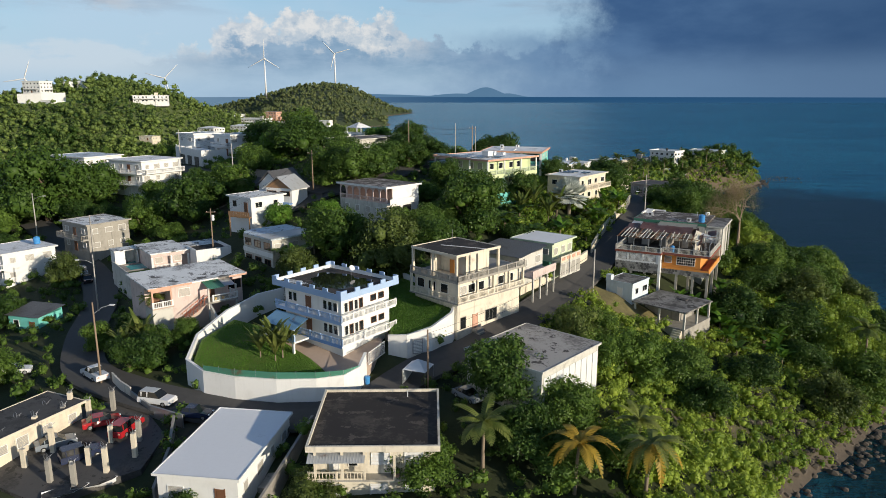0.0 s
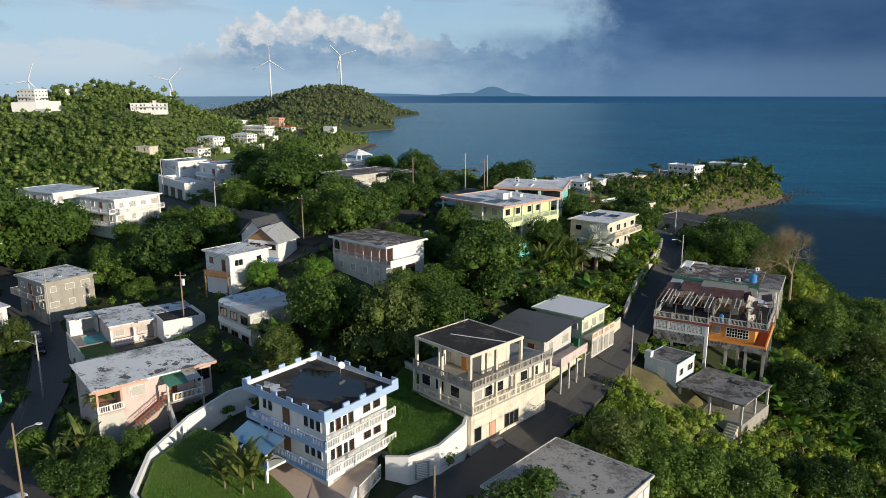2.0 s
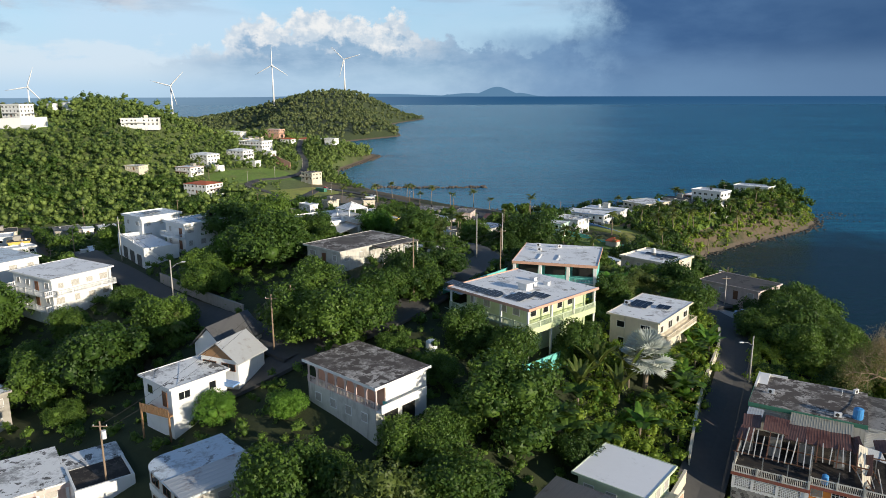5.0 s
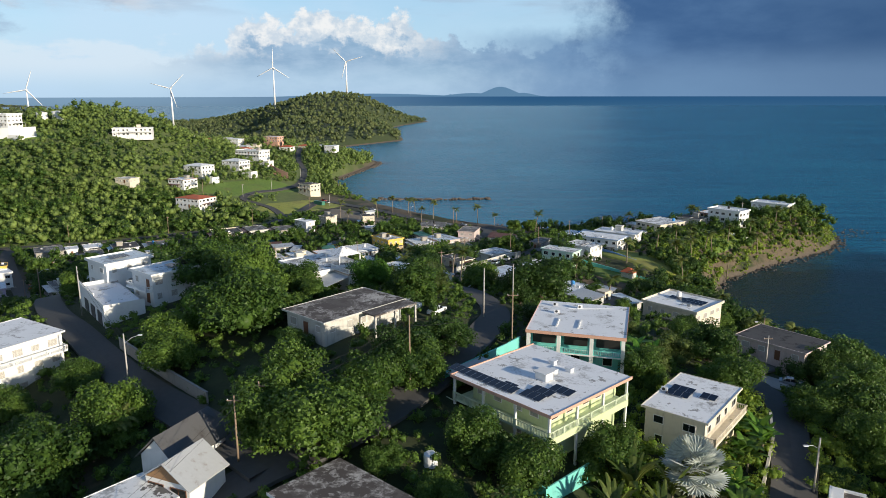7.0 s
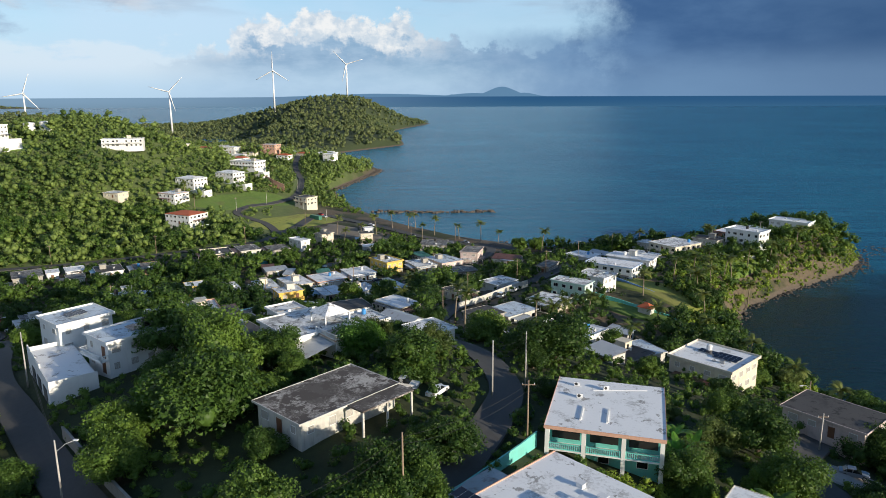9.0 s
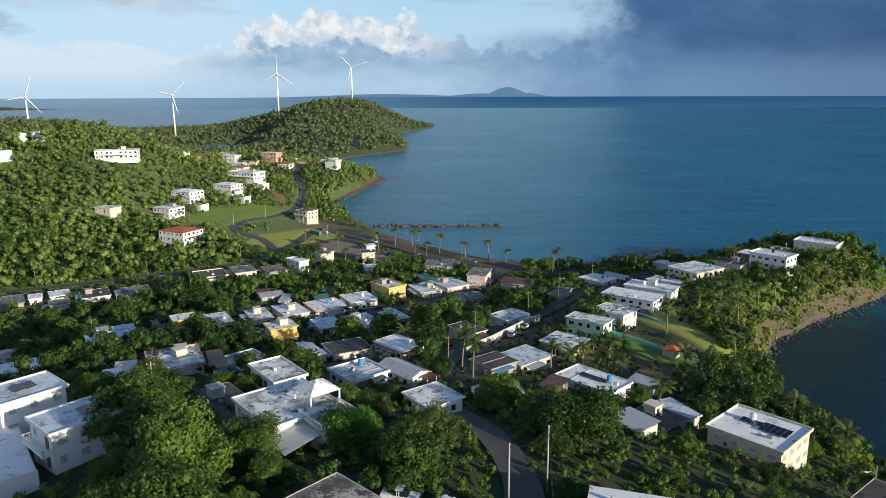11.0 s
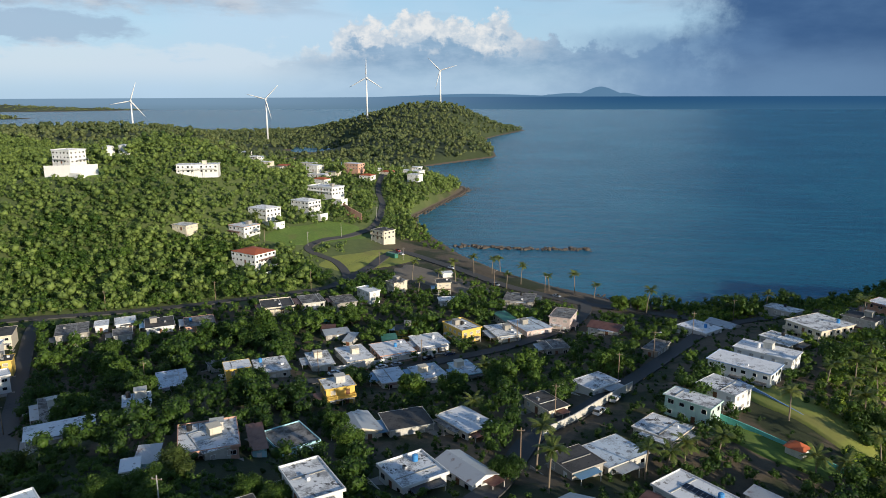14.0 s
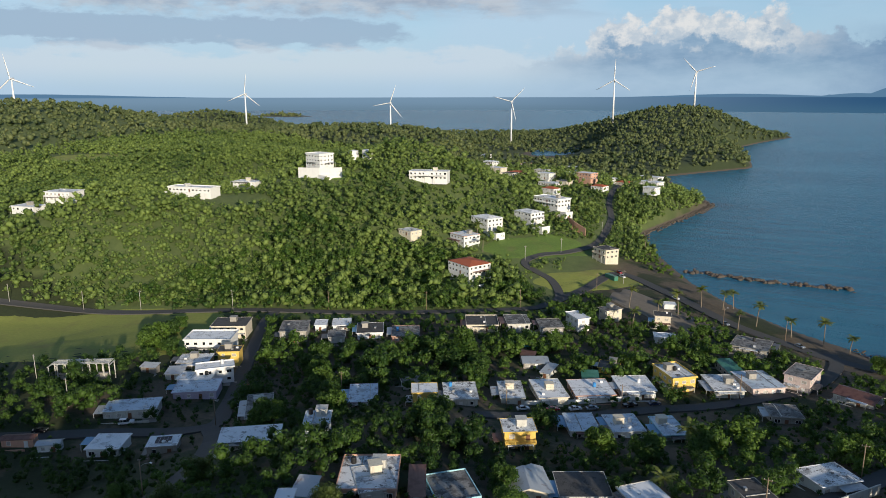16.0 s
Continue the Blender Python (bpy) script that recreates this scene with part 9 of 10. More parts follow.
# the nearer trees get darker leaves, the slope's shade put into their colour
for pick_out, mat, leaves_each, leaf_long, seed in ((keep[:, 1] < 345, LEAF_DARK, 400, 0.14, 6), (keep[:, 1] >= 345, LEAF_MID, 200, 0.19, 16)):
    thicket("trees", keep[pick_out], sizes[pick_out], mat, leaves_each, leaf_long, seed, "leafy green yard trees crowding the village", "trees", 0.95, 0.78, 8)


def west_woods(x, y):
    return (y > 384 + np.maximum(x + 285, 0) * 0.57 + np.minimum(x + 285, 0) * 0.42) & ((x < -130) | (y > 600)) & (x > -760)


spots = scatter(60000, 43, -760, -95, 180, 960, 5.2, 4.0, 3.0, west_woods)
scrub = np.array([math.sin(x * 0.021 + 1.7 * math.sin(y * 0.013)) + math.sin(y * 0.027 + 1.3) - (0.35 if x < -285 and y < 520 else 0) for x, y in spots]) < -0.55
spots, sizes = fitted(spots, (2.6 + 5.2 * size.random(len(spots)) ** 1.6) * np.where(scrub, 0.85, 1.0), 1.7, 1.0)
thicket("woods", spots, sizes, LEAF_WOODS, 100, 0.19, 4, "thick green woods covering the hillside", "woods", 0.95, 0.70, 6, 0.80)
spots = scatter(16000, 49, -640, -95, 180, 780, 5.6, 3.0, 2.5, west_woods)
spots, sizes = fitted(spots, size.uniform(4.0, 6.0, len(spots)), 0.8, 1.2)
thicket("vines", spots, sizes, LEAF_WOODS, 50, 0.26, 8, "creepers and low scrub under the hillside trees", "vines", 0.45, 0.05, 4, 0.8)
spots = scatter(5000, 50, -140, 20, 480, 660, 4.6, 2.0, 1.5, lambda x, y: (inland(x, y) < 20) & (y > 585), shore=2.5)
thicket("shrubs", spots, size.uniform(1.4, 3.2, len(spots)), LEAF_MID, 110, 0.24, 9, "green shrubs along the low shore", "shrubs", 0.85, 0.3)
spots = [q for q in scatter(52000, 44, -1900, -85, 380, 2330, 12.0, 4.0, 4.0) if q[1] > 960 or q[0] < -760]
thicket("woods", spots, size.uniform(6.5, 11.0, len(spots)), LEAF_FAR, 36, 0.30, 5, "low dry forest on the far hills and headland", "woods", 0.75, 0.4, 3, 0.95)
isle = np.random.default_rng(77)
spots = [q for cx, cy, r, n in ((-2560, 3010, 150, 60), (-4450, 4700, 900, 700), (-3700, 4900, 600, 260)) for q in zip(isle.normal(cx, r, n), isle.normal(cy, r * 0.4, n)) if ground_z(*q) > 2 and max(abs(q[0]), q[1]) < 4960]
thicket("woods", spots, isle.uniform(14, 26, len(spots)), LEAF_FAR, 14, 0.4, 15, "low woods on the far islets and spits", "woods", 0.35, 0.1, 4)

# ---- things that need the plants' tools, then small details ----
black_roof_house()


def turbine(x, y, z_hub, turn, spin):
    t = thing("wind_turbine", pose(x, y, 0, 0, 0, turn), "tall white three-bladed wind turbine on the far coast", "wind turbine", "wind turbines")
    base = ground_z(x, y) - 2
    part("tower", Geo().tube((0, 0, base), (0, 0, z_hub - 1.5), 2.3, 1.3, 20), TURBINE, t, smooth=True)
    part("nacelle", Geo().box(-1.7, -2.6, z_hub - 1.7, 1.7, 6.5, z_hub + 1.8), TURBINE, t)
    part("hub", Geo().tube((0, -2.4, z_hub), (0, -5.2, z_hub), 1.7, 0.7, 14), TURBINE, t, smooth=True)
    blade = Geo()
    spec = ((0, 0.95, 0.95), (3, 1.0, 0.8), (9, 1.75, 0.45), (20, 1.25, 0.28), (33, 0.85, 0.16), (44, 0.3, 0.06))
    for r, w, th in spec:
        blade.v += [(-w, 0, r), (0, -th, r), (w * 0.8, 0, r), (0, th, r)]
    for i in range(len(spec) - 1):
        blade.f += [(4 * i + j, 4 * i + (j + 1) % 4, 4 * i + 4 + (j + 1) % 4, 4 * i + 4 + j) for j in range(4)]
    blade.f.append((20, 21, 22, 23))
    me = blade.mesh("blade", TURBINE, True)
    for k in range(3):
        part("blade", me, None, t, at=pose(0, -4.2, z_hub) @ Matrix.Rotation(radians(spin + 120 * k), 4, "Y"))


for x, y, z, turn, spin in ((-1298, 906, 139, 30, -10), (-1157, 1336, 112, 25, 8), (-926, 1575, 91, 20, 20), (-648, 1658, 94, 10, 45), (-426, 1706, 140, 0, 2), (-279, 1841, 159, -5, 75)):
    turbine(x, y, z, turn, spin)


# palms
def frond(rng, length, droop, leaflets, width, mat_points):
    """One palm leaf: an arching rib with leaflets on both sides; returns leaflet quads."""
    P = []
    rib = []
    for i in range(leaflets + 1):
        t = i / leaflets
        rib.append(Vector((length * t * (1 - 0.18 * droop * t), 0, length * (0.42 * t - droop * 0.85 * t * t))))
    for i in range(1, leaflets + 1):
        a, b = rib[i - 1], rib[i]
        t = i / leaflets
        w = width * math.sin(math.pi * min(1, 0.12 + 0.9 * t)) ** 0.7
        for s in (-1, 1):
            tip = b + Vector((w * 0.45, s * w, -w * 0.35))
            P.append((a, b, tip, tip - (b - a) * 0.6))
    return P


def make_palm(seed, fronds, length, height, lean, leaf, name="palm_tree", label="", droop=0.75, width=0.55, dead=0):
    rng = np.random.default_rng(seed)
    t = thing(name, pose(0, 0, -500), label, "palm tree", "palm trees")
    g = Geo()
    last = Vector((0, 0, -0.5))
    for i in range(1, 9):
        f = i / 8
        q = Vector((lean * f * f, 0, height * f))
        g.tube(last, q, 0.19 - 0.07 * (i - 1) / 8, 0.19 - 0.07 * i / 8, 9, i == 8)
        last = q
    part("trunk", g, PALM_BARK, t, smooth=True)
    for kind, count, mat, dr in (("crown", fronds, leaf, droop), ("dead_fronds", dead, LEAF_YELLOW, 1.3)):
        if not count:
            continue
        c = Geo()
        for k in range(count):
            m = Matrix.Translation(last) @ Matrix.Rotation(2 * math.pi * k * 0.382, 4, "Z") @ Matrix.Rotation(rng.uniform(-0.7, 0.35) if kind == "crown" else 0.2, 4, "Y")
            for quad in frond(rng, length * rng.uniform(0.85, 1.1), dr * rng.uniform(0.7, 1.2), 16, width, None):
                c.add([m @ p for p in quad], [(0, 1, 2, 3)])
        part(kind, c, mat, t)
    return t


COCO = [make_palm(51, 20, 3.2, 8.0, 1.0, LEAF_PALM, label="coconut palm with arching green fronds"), make_palm(52, 18, 3.0, 6.2, -0.6, LEAF_PALM, label="coconut palm with arching green fronds"),
        make_palm(53, 18, 3.4, 4.6, 0.3, LEAF_PALM, label="short palm with drooping green fronds")]
YELLOW_PALM = make_palm(54, 12, 3.9, 5.0, 0.4, LEAF_YELLOW, label="palm with yellowing drooping fronds on the slope", droop=1.25, width=0.5)
FADED_PALM = make_palm(55, 13, 3.7, 5.0, -0.3, LEAF_PALM, label="green palm with yellowed hanging lower fronds", droop=1.2, width=0.5, dead=7)
for i, (x, y) in enumerate([(-76, 504), (-60, 496), (-52, 503), (-34, 522), (-17, 506), (-2, 499), (11, 496), (21, 493), (-44, 520), (-30, 530), (-66, 470), (-24, 497)]):
    plant(COCO[i % 2], x, y, pick.uniform(1.15, 1.45), i * 77)
for x, y, k, s in ((73, 156, 2, 1.2), (-43.8, 99.9, 1, 0.9), (23.3, 73.5, 2, 1.0), (-47, 158, 2, 0.9), (-3, 283, 0, 1.0), (62, 326, 1, 1.0), (82, 330, 0, 1.0), (84, 345, 1, 0.9), (88, 352, 0, 1.0), (100, 366, 1, 1),
                   (112, 376, 0, 1), (125, 392, 1, 1), (138, 400, 0, 1), (150, 412, 1, 1.0), (160, 422, 0, 1), (172, 432, 1, 1), (120, 432, 0, 1), (128, 444, 1, 1.1), (66, 300, 2, 1), (72, 290, 1, .9), (78, 310, 0, .9),
                   (88, 225, 2, 1), (80, 232, 1, .9), (60, 300, 2, 1.0), (44, 470, 0, 1.1), (100, 480, 1, 1.1), (-100, 640, 0, .9), (-190, 560, 2, 1.2), (-176, 540, 1, 1), (-150, 640, 0, 1), (-165, 720, 1, 1),
                   (-205, 780, 0, 1), (-225, 800, 1, 1), (-180, 830, 0, 1), (76, 270, 1, 1), (83, 258, 2, 1), (20.4, 286.6, 1, 1.0), (30.6, 297.3, 2, 1.0), (38.2, 299.2, 1, 1.0), (-0.3, 271.4, 0, 1.0), (-22, 358, 2, 1.1), (-21, 317, 2, 0.9), (102.9, 378.1, 1, 1.0), (108.2, 374, 0, 0.9), (95.5, 354, 1, 1.1), (80.1, 351.2, 1, 1.0), (118, 371.9, 0, 1.0), (141.4, 397.3, 1, 1.1), (26, 292, 2, 0.9), (40, 256, 1, 1)):
    plant(COCO[k], x, y, s * (1.3 if y > 220 else 1.0), (x * 31 + y * 17) % 360)
for template, x, y, s, crown_z, turn in ((YELLOW_PALM, 14.0, 65.0, 1.2, 21.6, 40), (FADED_PALM, 21.6, 65.1, 1.15, 21.8, 140), (COCO[2], 4.4, 68.0, 1.25, 22.6, 70), (COCO[2], 79.0, 121.0, 1.2, 15.0, 200)):
    plant(template, x, y, s, turn, lift=crown_z - (4.6 if template is COCO[2] else 5.0) * s - ground_z(x, y))


def make_banana(seed, label, leaf, n=9, length=2.6, width=0.42, upright=1.0, name="banana_plant"):
    rng = np.random.default_rng(seed)
    t = thing(name, pose(0, 0, -500), label, "plant", "broad-leaved garden plants")
    part("stem", Geo().tube((0, 0, -0.3), (0, 0, 1.7), 0.16, 0.1, 8), PALM_BARK, t)
    for k in range(n):
        g = Geo()
        m = Matrix.Translation((0, 0, 1.5)) @ Matrix.Rotation(k * 2.4 + rng.uniform(-0.2, 0.2), 4, "Z")
        bend, ln = rng.uniform(0.35, 0.9), length * rng.uniform(0.8, 1.15)
        rows = []
        for i in range(8):
            s = i / 7
            w = width * (math.sin(math.pi * (0.06 + 0.9 * s)) ** 0.6)
            x, z = ln * s * (0.35 + 0.45 * bend * s), ln * (s * upright - bend * 0.85 * s * s)
            rows.append([m @ Vector((x, -w, z - 0.12 * w)), m @ Vector((x, 0, z)), m @ Vector((x, w, z - 0.12 * w))])
        for a, b in zip(rows, rows[1:]):
            g.add([a[0], a[1], b[1], b[0]], [(0, 1, 2, 3)]).add([a[1], a[2], b[2], b[1]], [(0, 1, 2, 3)])
        part("leaf", g, leaf, t)
    return t


BANANA = [make_banana(61, "banana plant with long glossy green leaves", LEAF_BRIGHT), make_banana(62, "banana plant with broad torn green leaves", LEAF_MID, 8, 2.9)]
FAN = make_banana(63, "tall fan-shaped traveller's palm among garden trees", LEAF_PALM, 14, 4.6, 0.36, 1.3)
rng2 = random.Random(8)
for cx, cy, n, spread in ((33, 150, 16, 5), (40, 163, 12, 4), (-25, 119, 9, 4), (9, 110, 4, 2), (14, 136, 7, 5), (27, 141, 7, 4), (36, 171, 9, 4), (55, 132, 6, 3), (30, 186, 7, 3), (-4, 108, 3, 2), (60, 120, 6, 4), (70, 135, 6, 5), (49, 119, 6, 2.5), (56, 126, 7, 3), (52, 116, 5, 3)):
    for _ in range(n):
        x, y = cx + rng2.uniform(-spread, spread), cy + rng2.uniform(-spread, spread)
        if free_spots(np.array([x]), np.array([y]), 0.3, 0.6)[0]:
            plant(rng2.choice(BANANA), x, y, rng2.uniform(0.9, 1.5), rng2.uniform(0, 360))
for x, y, s in ((46.3, 122.3, 1.3), (48.3, 120.6, 1.4), (44.4, 124.2, 1.2), (50.2, 121.4, 1.5), (51.8, 119.0, 1.3), (53.2, 122.6, 1.5), (51.0, 124.0, 1.2), (55.0, 119.8, 1.4), (57.0, 123.0, 1.4), (37.4, 126.9, 1.0), (39.4, 126.4, 0.9)):
    plant(BANANA[int(x) % 2], x, y, s, x * 53)
for x, y, s in ((19.5, 147.5, 1.2), (22.5, 144.5, 1.0), (16.5, 143.5, 1.0), (25, 149, 1.1)):
    plant(FAN, x, y, s, x * 40)
for x, y, s in ((-23.2, 88.4, 0.85), (-21.6, 87.0, 0.8), (-24.6, 87.0, 0.75), (-20.6, 88.6, 0.7), (-22.4, 86.2, 0.7), (-23.6, 89.4, 0.65), (-44.0, 95.0, 0.9), (-46.0, 93.0, 0.8), (-42.5, 92.0, 0.8)):
    fan = plant(FAN, x, y, s, x * 40 + y, lift=1.9 if x > -30 else 0.0, label="clump of yellow-green garden palms with feathery leaves")


def silver_palm(x, y):
    t = thing("silver_palm", pose(x, y, ground_z(x, y)) @ Matrix.Scale(1.45, 4), "silvery blue fan palm with large pleated leaves", "palm tree")
    part("trunk", Geo().tube((0, 0, -0.4), (0, 0, 3.6), 0.3, 0.24, 10), PALM_BARK, t)
    rng = np.random.default_rng(71)
    for k in range(38):
        g = Geo()
        e = rng.uniform(-0.85, 1.4)
        m = Matrix.Translation((0, 0, 3.6)) @ Matrix.Rotation(k * 2.4, 4, "Z") @ Matrix.Rotation(-e, 4, "Y")
        g.tube(m @ Vector((0, 0, 0)), m @ Vector((1.5, 0, 0)), 0.04, 0.03, 4, False)
        for j in range(15):
            a0, a1 = -2.0 + j * 4.0 / 15, -2.0 + (j + 1) * 4.0 / 15
            am = (a0 + a1) / 2
            p = lambda a, r, z=0: m @ Vector((1.5 + r * math.cos(a), r * math.sin(a), z))
            g.add([p(am, 0), p(a0, 1.0, -0.05), p(am, 1.5, 0.04), p(a1, 1.0, -0.05)], [(0, 1, 2, 3)])
        part("leaf", g, LEAF_SILVER, t)


silver_palm(27.8, 150.0)


def bare_tree(x, y, s):
    t = thing("tree", pose(x, y, ground_z(x, y), 0, 0, 0), "half-bare tree with thin brownish twigs above the sea", "tree")
    rng = np.random.default_rng(81)
    g = Geo()
    tips = []

    def grow(a, d, ln, r, depth):
        b = a + d * ln
        g.tube(a, b, r, r * 0.65, 5, False)
        if depth == 0:
            tips.append(b)
            return
        for _ in range(3):
            grow(b, (d + Vector(rng.normal(size=3)) * 0.55 + Vector((0, 0, 0.12))).normalized(), ln * rng.uniform(0.72, 0.98), r * 0.66, depth - 1)

    g.tube((0, 0, -0.5), (0, 0, 7.0), 0.19 * s, 0.15 * s, 7, False)
    grow(Vector((0, 0, 6.9)), Vector((0, 0, 1)), 1.2 * s, 0.15 * s, 6)
    part("trunk", g, plain("dry_bark", (0.33, 0.25, 0.17), 0.9), t)
    tips = np.array([tuple(p) for p in tips])
    top = np.percentile(tips[:, 2], 60)
    for name, some, each, wide, mat in (("twigs", tips, 9, 0.55, LEAF_DRY), ("foliage", tips[tips[:, 2] < top], 16, 0.7, LEAF_PALM)):
        pts = np.repeat(some, each, 0) + rng.normal(size=(len(some) * each, 3)) * wide
        part(name, leaf_mesh(name, pts, rng.normal(size=pts.shape), np.full(len(pts), 0.26), mat, slim=0.22), None, t)


bare_tree(66.5, 151.8, 2.0)


# ---- vehicles ----
def car(x, y, yaw, mat, label, kind="car", z=None):
    """Body swept along its length from side profiles; wheels, lamps and glass of their own."""
    z = ground_z(x, y) + 0.14 if z is None else z
    c = thing("car", pose(x, y, z, 0, 0, yaw), label, kind, "parked vehicles")
    L, W = (4.7, 0.92) if kind != "car" else (4.4, 0.87)
    if kind == "suv":
        low = [(-2.3, 0.55), (-2.3, 0.95), (-2.2, 1.05), (0.75, 1.05), (1.0, 1.0), (2.1, 0.92), (2.3, 0.75), (2.3, 0.45)]
        cab = [(-2.2, 1.05), (-2.05, 1.72), (0.15, 1.74), (0.95, 1.05)]
    elif kind == "pickup":
        low = [(-2.5, 0.55), (-2.5, 1.05), (-0.5, 1.05), (0.9, 1.02), (1.1, 0.98), (2.3, 0.9), (2.5, 0.75), (2.5, 0.45)]
        cab = [(-0.75, 1.05), (-0.6, 1.68), (0.5, 1.70), (1.2, 1.02)]
    else:
        low = [(-2.15, 0.5), (-2.15, 0.9), (-1.7, 0.98), (0.9, 0.95), (1.9, 0.82), (2.15, 0.65), (2.15, 0.4)]
        cab = [(-1.65, 0.96), (-1.0, 1.42), (0.25, 1.45), (1.05, 0.94)]

    def sweep(profile, w, tuck, close):
        g = Geo()
        n = len(profile)
        pts = profile + [(profile[-1][0], close), (profile[0][0], close)] if close is not None else profile
        n = len(pts)
        hi = max(p[1] for p in pts)
        wid = lambda zz: w - tuck * max(0, (zz - pts[0][1])) / max(hi - pts[0][1], 0.01)
        g.add([(x, -wid(zz), zz) for x, zz in pts] + [(x, wid(zz), zz) for x, zz in pts],
              [tuple(range(n))[::-1], tuple(range(n, 2 * n))] + [(i, n + i, n + (i + 1) % n, (i + 1) % n)[::-1] for i in range(n)])
        return g

    part("body", sweep(low, W, 0.05, 0.3), mat, c)
    part("cabin", sweep(cab, W - 0.06, 0.16, None), GLASS, c)
    part("roof_panel", Geo().box(cab[1][0] + 0.04, -W + 0.22, cab[1][1] - 0.03, cab[2][0] - 0.02, W - 0.22, cab[1][1] + 0.05), mat, c)
    for xx in (cab[0][0] + 0.5, (cab[1][0] + cab[2][0]) / 2 + 0.1):
        for s in (-1, 1):
            part("pillar", Geo().box(xx - 0.05, s * (W - 0.13) - 0.06, 1.0, xx + 0.05, s * (W - 0.13) + 0.06, cab[1][1]), mat, c)
    for sx in (-1.35, 1.4):
        for s in (-1, 1):
            w = part("wheel", Geo().tube((sx, s * (W - 0.2), 0.33), (sx, s * (W + 0.02), 0.33), 0.33, 0.33, 16), RUBBER, c)
            part("rim", Geo().tube((sx, s * (W + 0.02), 0.33), (sx, s * (W + 0.03), 0.33), 0.2, 0.17, 12), STEEL, w)
    for s in (-0.6, 0.6):
        part("headlight", Geo().box(low[-1][0] - 0.12, s - 0.16, 0.62, low[-1][0] + 0.02, s + 0.16, 0.76), PLASTIC_WHITE, c)
        part("tail_light", Geo().box(low[0][0] - 0.02, s - 0.12, 0.72, low[0][0] + 0.08, s + 0.12, 0.9), SALMON, c)
    return c


def gloss(name, color):
    return plain(name, color, 0.22, 0.06, **{"Coat Weight": 0.5})


CAR_WHITE, CAR_RED, CAR_NAVY, CAR_GREY, CAR_BLACK = gloss("white_car_paint", (0.72, 0.73, 0.74)), gloss("red_car_paint", (0.42, 0.02, 0.025)), gloss("navy_car_paint", (0.02, 0.03, 0.07)), gloss("grey_car_paint", (0.22, 0.25, 0.28)), gloss("black_car_paint", (0.015, 0.015, 0.018))

for x, y, yaw, mat, label, kind in (
    (-36.4, 80.9, -14, CAR_WHITE, "white sport utility car parked on the road edge", "suv"), (-47.6, 87.6, 140, CAR_WHITE, "white pickup truck parked behind a fence", "pickup"),
    (-30.6, 78.0, -8, CAR_NAVY, "dark blue car parked beside the wall", "car"), (-41.5, 76.6, 30, CAR_RED, "dark red car parked among concrete columns", "car"),
    (-38.0, 75.4, 80, CAR_RED, "bright red small car parked among concrete columns", "suv"), (-45.0, 72.6, 35, CAR_GREY, "grey-blue car parked in the column lot", "car"),
    (-41.0, 70.6, 40, CAR_NAVY, "dark blue wagon parked in the column lot", "suv"), (3.2, 80.8, -50, CAR_GREY, "grey car parked under the trees", "car"),
    (-60.5, 90.6, 20, CAR_WHITE, "white car parked by a low house", "car"), (-63.0, 88.6, 20, CAR_GREY, "silver car parked by a low house", "car"),
    (-72.6, 133.6, 125, CAR_WHITE, "white van parked on the hill road", "suv"), (-69.0, 128.6, 125, CAR_BLACK, "black car parked on the hill road", "car"),
    (61.4, 194.9, -25, CAR_GREY, "silver car parked on a dirt lane", "car"), (-10.6, 194.4, -12, CAR_WHITE, "white pickup truck beside the unfinished house", "pickup"),
    (-5.2, 193.4, 60, CAR_WHITE, "white car in the shade of a hedge", "car"), (17.8, 332.6, 62, CAR_WHITE, "white car parked on the village road", "car"),
    (12.8, 321.5, 60, CAR_WHITE, "white van on the village road", "suv"), (-75.2, 363.6, 43, CAR_WHITE, "white car parked along the village street", "car"),
    (-67.0, 369.8, 43, CAR_RED, "dark red car parked along the village street", "car"), (-61.0, 375.2, 43, CAR_WHITE, "white car parked along the village street", "car"),
    (-56.4, 379.0, 43, CAR_GREY, "grey car parked along the village street", "car"), (-46.0, 388.6, 43, CAR_BLACK, "black pickup parked along the village street", "pickup"),
    (-39.0, 394.0, 43, CAR_NAVY, "blue car parked along the village street", "car"), (-181.5, 293.0, 44, CAR_WHITE, "white van on the lower street", "suv"),
    (-160.6, 321.0, 120, CAR_WHITE, "white car on the narrow street", "car"), (-172.0, 335.5, 122, CAR_RED, "rusty red truck on the narrow street", "pickup"),
    (-196.8, 274.5, 42, CAR_BLACK, "black car parked on the lower street", "car"), (-30.0, 500.0, -38, CAR_GREY, "silver car parked at the beach", "car"),
    (-58.0, 528.0, -38, CAR_WHITE, "white car parked at the beach", "car"), (-94.0, 558.0, -45, CAR_WHITE, "white car by the shore", "car"), (-98.0, 566.0, -45, CAR_RED, "red car by the shore", "car"),
    (2.0, 488.0, -35, CAR_GREY, "grey car parked on the beach road", "car"),
):
    car(x, y, yaw, mat, label, kind, None)

# ---- the lot of bare columns ----
# near-black floor paint carries the shade that lies over the lot
terrace_patch("yard", [(-53, 71), (-47, 65.2), (-41.5, 62.6), (-33.2, 68.0), (-33.0, 74.5), (-38, 80.6), (-42, 82.6), (-48, 80)], [17.2, 16.4, 16.2, 17.0, 17.7, 18.2, 18.5, 18.2], ROOF_DARK, "stained concrete floor of an unfinished building, shade in its colour", "floor")
